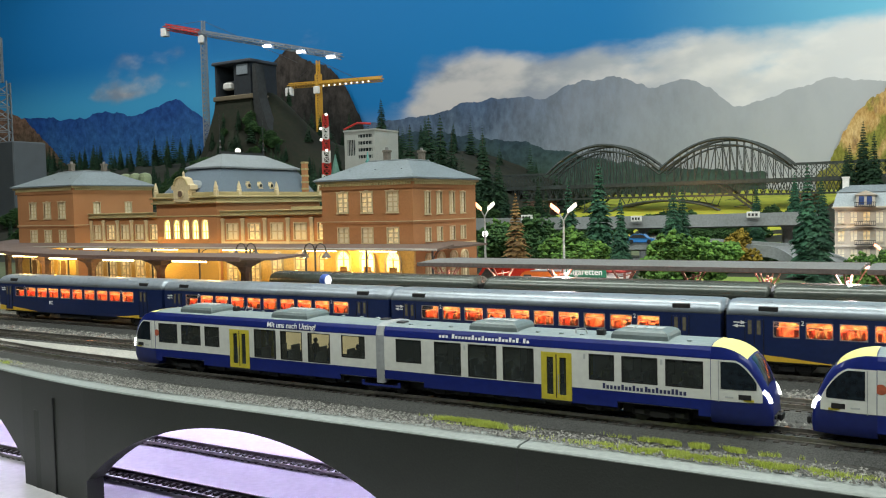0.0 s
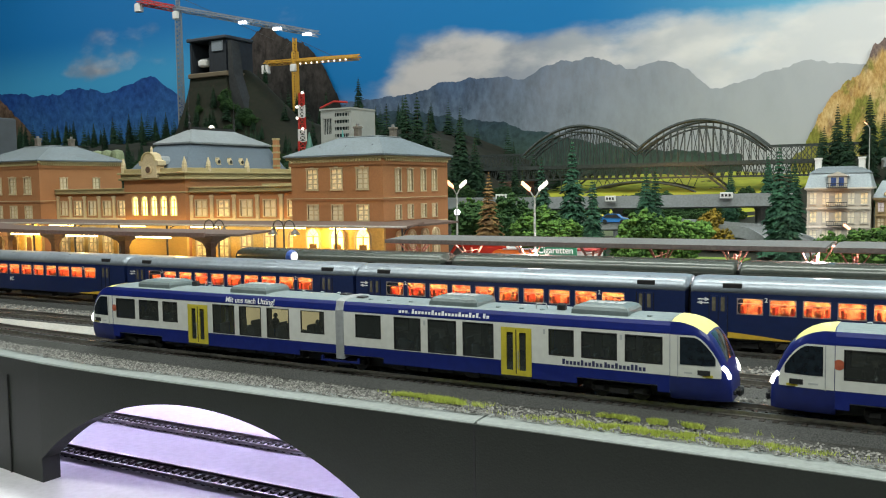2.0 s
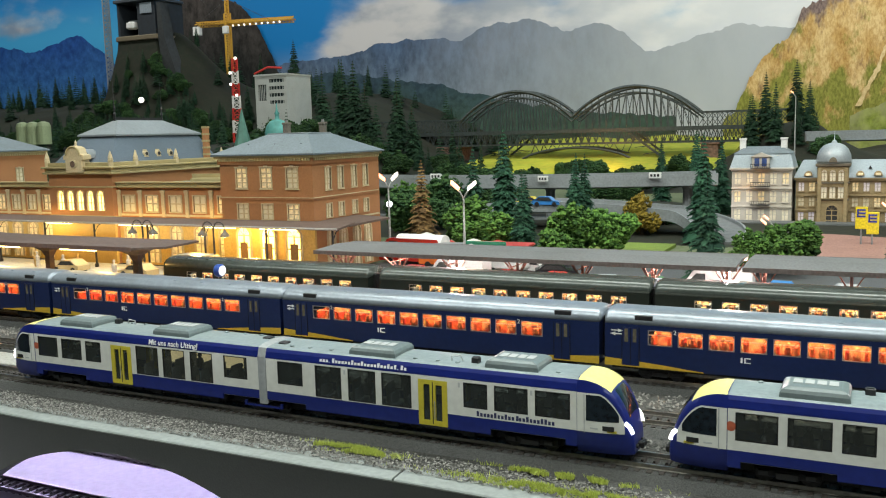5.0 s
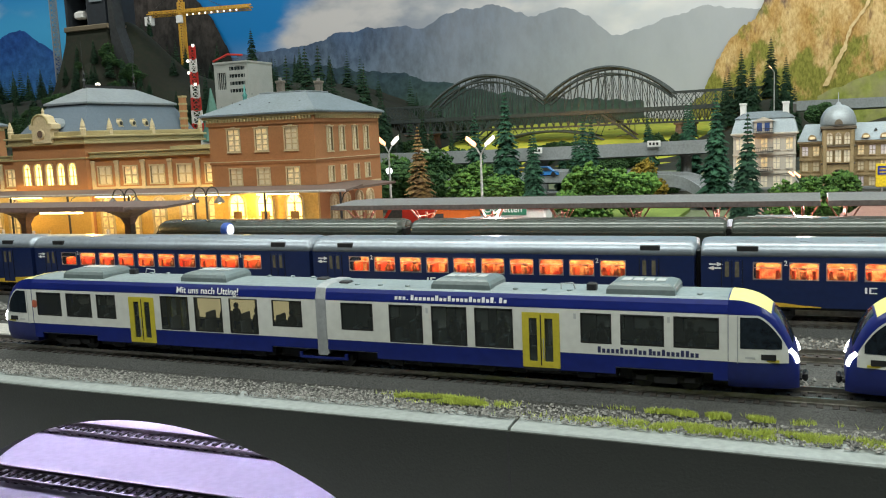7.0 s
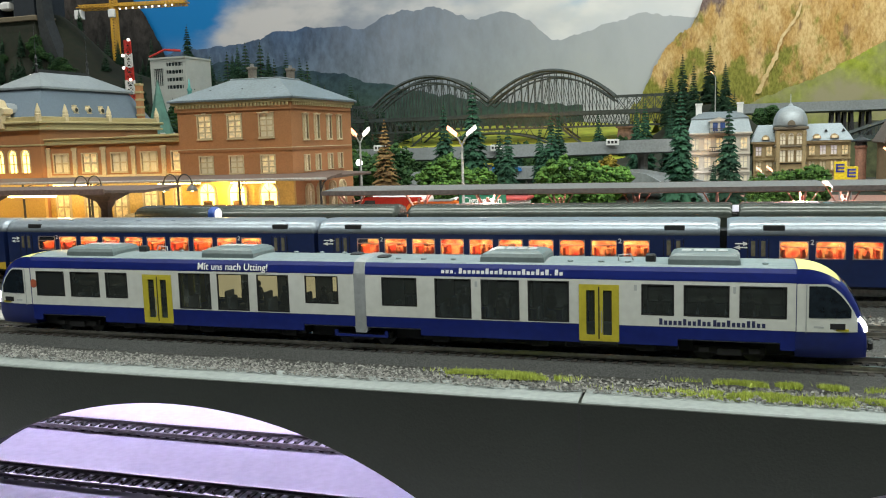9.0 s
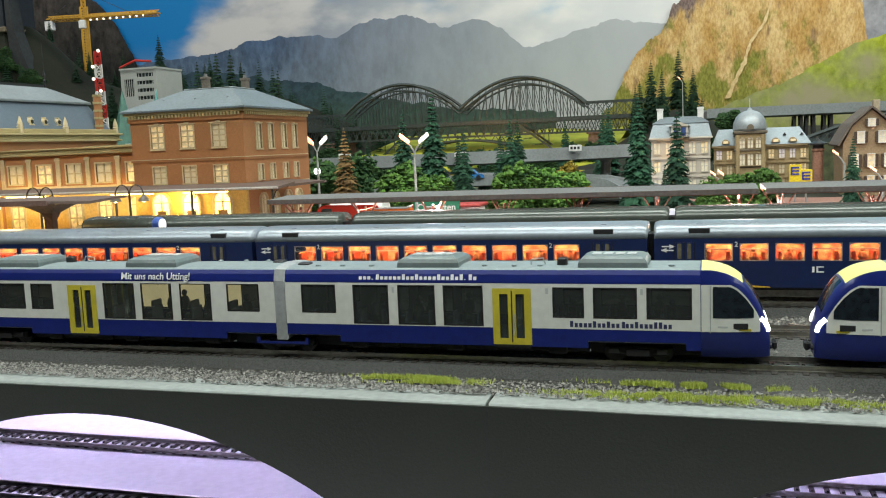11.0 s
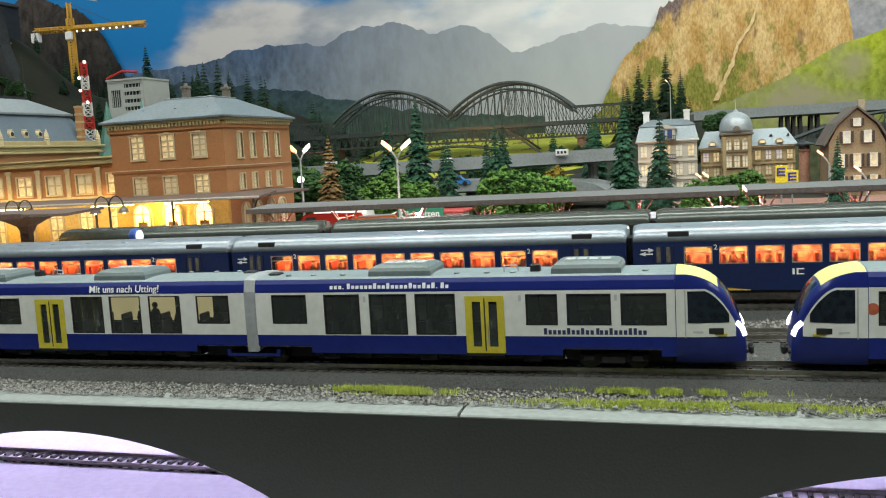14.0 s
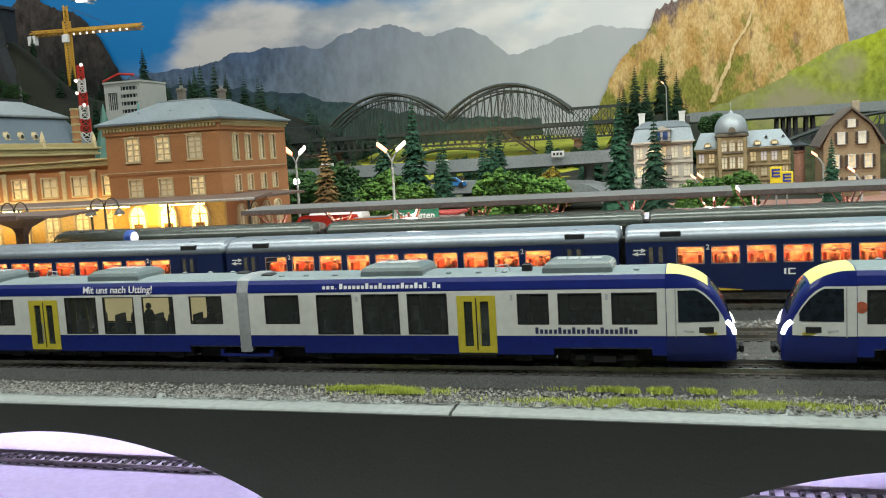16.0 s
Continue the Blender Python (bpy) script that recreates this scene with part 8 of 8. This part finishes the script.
sales_kiosk()
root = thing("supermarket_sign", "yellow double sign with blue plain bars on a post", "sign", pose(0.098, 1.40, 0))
part("post", M().rod((-0.006, 0, 0), (-0.006, 0, 0.03), 0.0012).rod((0.008, 0, 0), (0.008, 0, 0.03), 0.0012), STEEL, root)
for x, z in ((-0.006, 0.0445), (0.0085, 0.0375)):
    p = part("sign_board", M().box(x - 0.0078, x + 0.0078, -0.002, 0.002, z - 0.022, z + 0.009, 0.0006), mat("sign_yellow", (0.85, 0.66, 0.02), 0.45), root)
    for k in range(3):
        part("sign_bar", M().box(x - 0.0045, x + 0.0050, -0.0026, -0.002, z - 0.0055 + k * 0.0045, z - 0.0030 + k * 0.0045), mat("sign_blue", (0.03, 0.05, 0.35), 0.45), p)
    part("sign_bar", M().box(x - 0.0058, x - 0.0035, -0.0026, -0.002, z - 0.0055, z + 0.006), mat("sign_blue", (0.03, 0.05, 0.35), 0.45), p)


def car(x, y, z, rz, colour, name="car", kind="saloon"):
    cm = mat("car_paint_" + colour, {"red": (0.45, 0.03, 0.02), "white": (0.7, 0.7, 0.68), "blue": (0.05, 0.22, 0.55), "yellow": (0.75, 0.60, 0.05), "orange": (0.70, 0.16, 0.03), "silver": (0.42, 0.44, 0.46), "green": (0.10, 0.22, 0.08), "black": (0.02, 0.02, 0.025), "cream": (0.55, 0.44, 0.24)}[colour], 0.25, var=0.03, bump=0.02, dirt=0.05)
    if kind == "saloon":
        root = thing("car", f"small {colour} model car with dark windows", "car", pose(x, y, z, 0, 0, rz), "cars")
        L_, W, H = 0.024, 0.0100, 0.0082
        prof = [(-L_, 0.003), (L_, 0.003), (L_, 0.0078), (L_ * 0.55, 0.0095), (L_ * 0.25, 0.0160), (-L_ * 0.5, 0.0165), (-L_ * 0.85, 0.0105), (-L_, 0.0095)]
        wz = ((L_ * 0.20, 0.0150), (L_ * 0.46, 0.0100), (-L_ * 0.72, 0.0105), (-L_ * 0.48, 0.0153))
    else:
        root = thing("van" if kind == "van" else "lorry", f"{colour} model {kind} with dark windows", "van", pose(x, y, z, 0, 0, rz), "cars")
        L_, W = (0.033, 0.0125) if kind == "van" else (0.046, 0.0140)
        t = 0.029 if kind == "van" else 0.034
        prof = [(-L_, 0.004), (L_, 0.004), (L_, 0.014), (L_ * 0.72, t - 0.002), (L_ * 0.6, t), (-L_ + 0.002, t), (-L_, t - 0.003)]
        wz = ((L_ * 0.62, t - 0.004), (L_ * 0.88, 0.015), (L_ * 0.35, 0.015), (L_ * 0.35, t - 0.004))
    part("body", M().loft([[(px, s * W * k, pz if k == 1 else 0.004 + (pz - 0.004) * 0.97) for px, pz in prof] for s, k in ((-1, 0.92), (-1, 1), (1, 1), (1, 0.92))]), cm, root)
    for s in (-1, 1):
        part("side_window", M().loft([[(px, s * (W + e), pz) for px, pz in wz] for e in (-0.0004, 0.0003)]), mat("dark_glass", (0.05, 0.05, 0.05)), root)
        for px in (-L_ * 0.62, L_ * 0.62):
            part("wheel", M().rod((px, s * (W - 0.0025), 0.0038), (px, s * (W + 0.0004), 0.0038), 0.0038, None, 14), BLACK, root)
        part("headlight", M().box(L_ - 0.0005, L_ + 0.0004, s * W * 0.55, s * W * 0.85, 0.006, 0.0078), WHITEP, root)
    if kind == "lorry":
        part("load", M().loft([[(px, 0.0125 * math.cos(a), 0.028 + 0.011 * math.sin(a)) for a in [2 * math.pi * i / 14 for i in range(14)]] for px in (-L_ - 0.004, L_ * 0.45)]), WHITEP, root, "white tank load")
    if kind == "van":
        part("roof_rack", M().box(-L_ * 0.8, L_ * 0.4, -W * 0.8, W * 0.8, 0.0292, 0.0302), STEEL, root)
    return root


for x, y, rz, c, k in ((-0.442, 1.075, 175, "red", "lorry"), (-0.387, 1.06, 185, "orange", "van"), (-0.345, 1.045, 12, "silver", "saloon"), (-0.265, 1.05, 0, "white", "saloon"), (-0.375, 0.955, 5, "red", "saloon"), (-0.315, 0.950, 180, "white", "van"), (-0.255, 0.952, 0, "red", "saloon"),
                      (-0.200, 0.955, 3, "red", "saloon"), (-0.150, 0.950, 180, "silver", "saloon"), (-0.095, 0.955, 0, "green", "saloon"), (-0.03, 0.95, 180, "white", "van"), (0.03, 0.96, 0, "blue", "saloon"), (0.155, 1.10, 170, "red", "saloon"), (-0.225, 1.02, 20, "black", "saloon"), (0.09, 0.96, 0, "silver", "saloon"), (0.15, 0.95, 180, "white", "saloon")):
    car(x, y, -0.001, rz, c, kind=k)
car(-0.395, 1.475, 0.0425, 6, "blue")
car(-0.430, 1.490, 0.0415, 6, "yellow")
for x, y, c, k in ((-0.62, 0.848, "cream", "van"), (-0.70, 0.842, "cream", "saloon"), (-0.82, 0.846, "cream", "saloon")):
    car(x, y, 0.0045, 180, c, kind=k)


def parasol(x, y, z, colour):
    root = thing("parasol", f"round {colour} market parasol over a small table", "parasol", pose(x, y, z), "parasols")
    part("pole", M().rod((0, 0, 0), (0, 0, 0.026), 0.0006), STEEL, root)
    part("canopy", M().lathe(0, 0, [(0.017, 0.0225), (0.0165, 0.0235), (0.009, 0.0275), (0.001, 0.0300)], 12), mat("parasol_" + colour, {"red": (0.5, 0.05, 0.04), "white": (0.72, 0.70, 0.64)}[colour], 0.7), root)
    part("table", M().lathe(0, 0, [(0.0075, 0.0085), (0.0075, 0.0095)], 12), WHITEP, root)


for x, y, c in ((-0.470, 1.17, "white"), (-0.405, 1.10, "red"), (-0.372, 1.115, "white"), (-0.335, 1.11, "red")):
    parasol(x, y, -0.001, c)
for x in (-0.66, -0.715, -0.765):
    parasol(x, 0.705, 0.0045, "white")

# waiting model figures as plain blunt shapes, benches and boards on the platforms
rnd = random.Random(8)
def figure(x, y, z, col):
    m = M().lathe(0, 0, [(0.0022, 0), (0.0026, 0.008), (0.0032, 0.0135), (0.0012, 0.0160), (0.0018, 0.0180), (0.0017, 0.0200), (0.0004, 0.0208)], 8)
    tagged(part("platform_figure", m, mat("figure_" + col, {"red": (0.45, 0.08, 0.05), "dark": (0.06, 0.06, 0.07), "pale": (0.55, 0.5, 0.44), "blue": (0.08, 0.12, 0.3), "ochre": (0.45, 0.28, 0.08)}[col], 0.7), at=pose(x, y, z)), f"plain standing {col} model figure shape", "figurine", "figures")


for i in range(46):
    figure(rnd.uniform(-0.37, 0.42), rnd.choice((rnd.uniform(0.783, 0.790), rnd.uniform(0.800, 0.860))), 0.0045, rnd.choice(("red", "dark", "pale", "blue", "red")))
for i in range(44):
    figure(rnd.uniform(-1.1, -0.50), rnd.choice((rnd.uniform(0.668, 0.695), rnd.uniform(0.715, 0.725), rnd.uniform(0.80, 0.88))), 0.0045, rnd.choice(("ochre", "dark", "pale", "red", "ochre")))
for i, (x, w) in enumerate(((-0.345, 0.022), (-0.215, 0.026), (-0.060, 0.024), (0.075, 0.024), (-0.28, 0.014))):
    b = thing("notice_board", "white lit platform notice board with blue band", "board", group="notice boards")
    part("board", M().box(x - w, x + w, 0.777, 0.7795, 0.0340, 0.0440, 0.0004), glow("board_white", (0.9, 0.92, 1.0), 0.9, 0.1, base=(0.8, 0.8, 0.8)), b)
    part("band", M().box(x - w * 0.8, x + w * 0.8, 0.7762, 0.777, 0.0350, 0.0385), mat("band_blue", (0.05, 0.08, 0.40), 0.5), b)
    part("leg", M().rod((x - w * 0.8, 0.778, 0.0045), (x - w * 0.8, 0.778, 0.034), 0.0009), STEEL, b)
    part("leg", M().rod((x + w * 0.8, 0.778, 0.0045), (x + w * 0.8, 0.778, 0.034), 0.0009), STEEL, b)
for x, y, z in ((0.000, 1.145, 0.045), (0.152, 1.10, 0.046), (0.128, 1.20, 0.062), (-0.008, 1.25, 0.04)):
    s = street_lamp(x, y, -0.001, z, 0, 1, glowing=(1, 1))
setting("square_paving", M().box(-0.06, 0.35, 1.165, 1.60, -0.004, 0.0012), mat("pink_paving", (0.36, 0.19, 0.15), 0.8, var=0.12, scale=400, bump=0.3), "pinkish town square paving")
setting("lawn", M().box(-0.28, -0.15, 1.17, 1.34, -0.004, 0.0016), TURF, "bright green lawn")
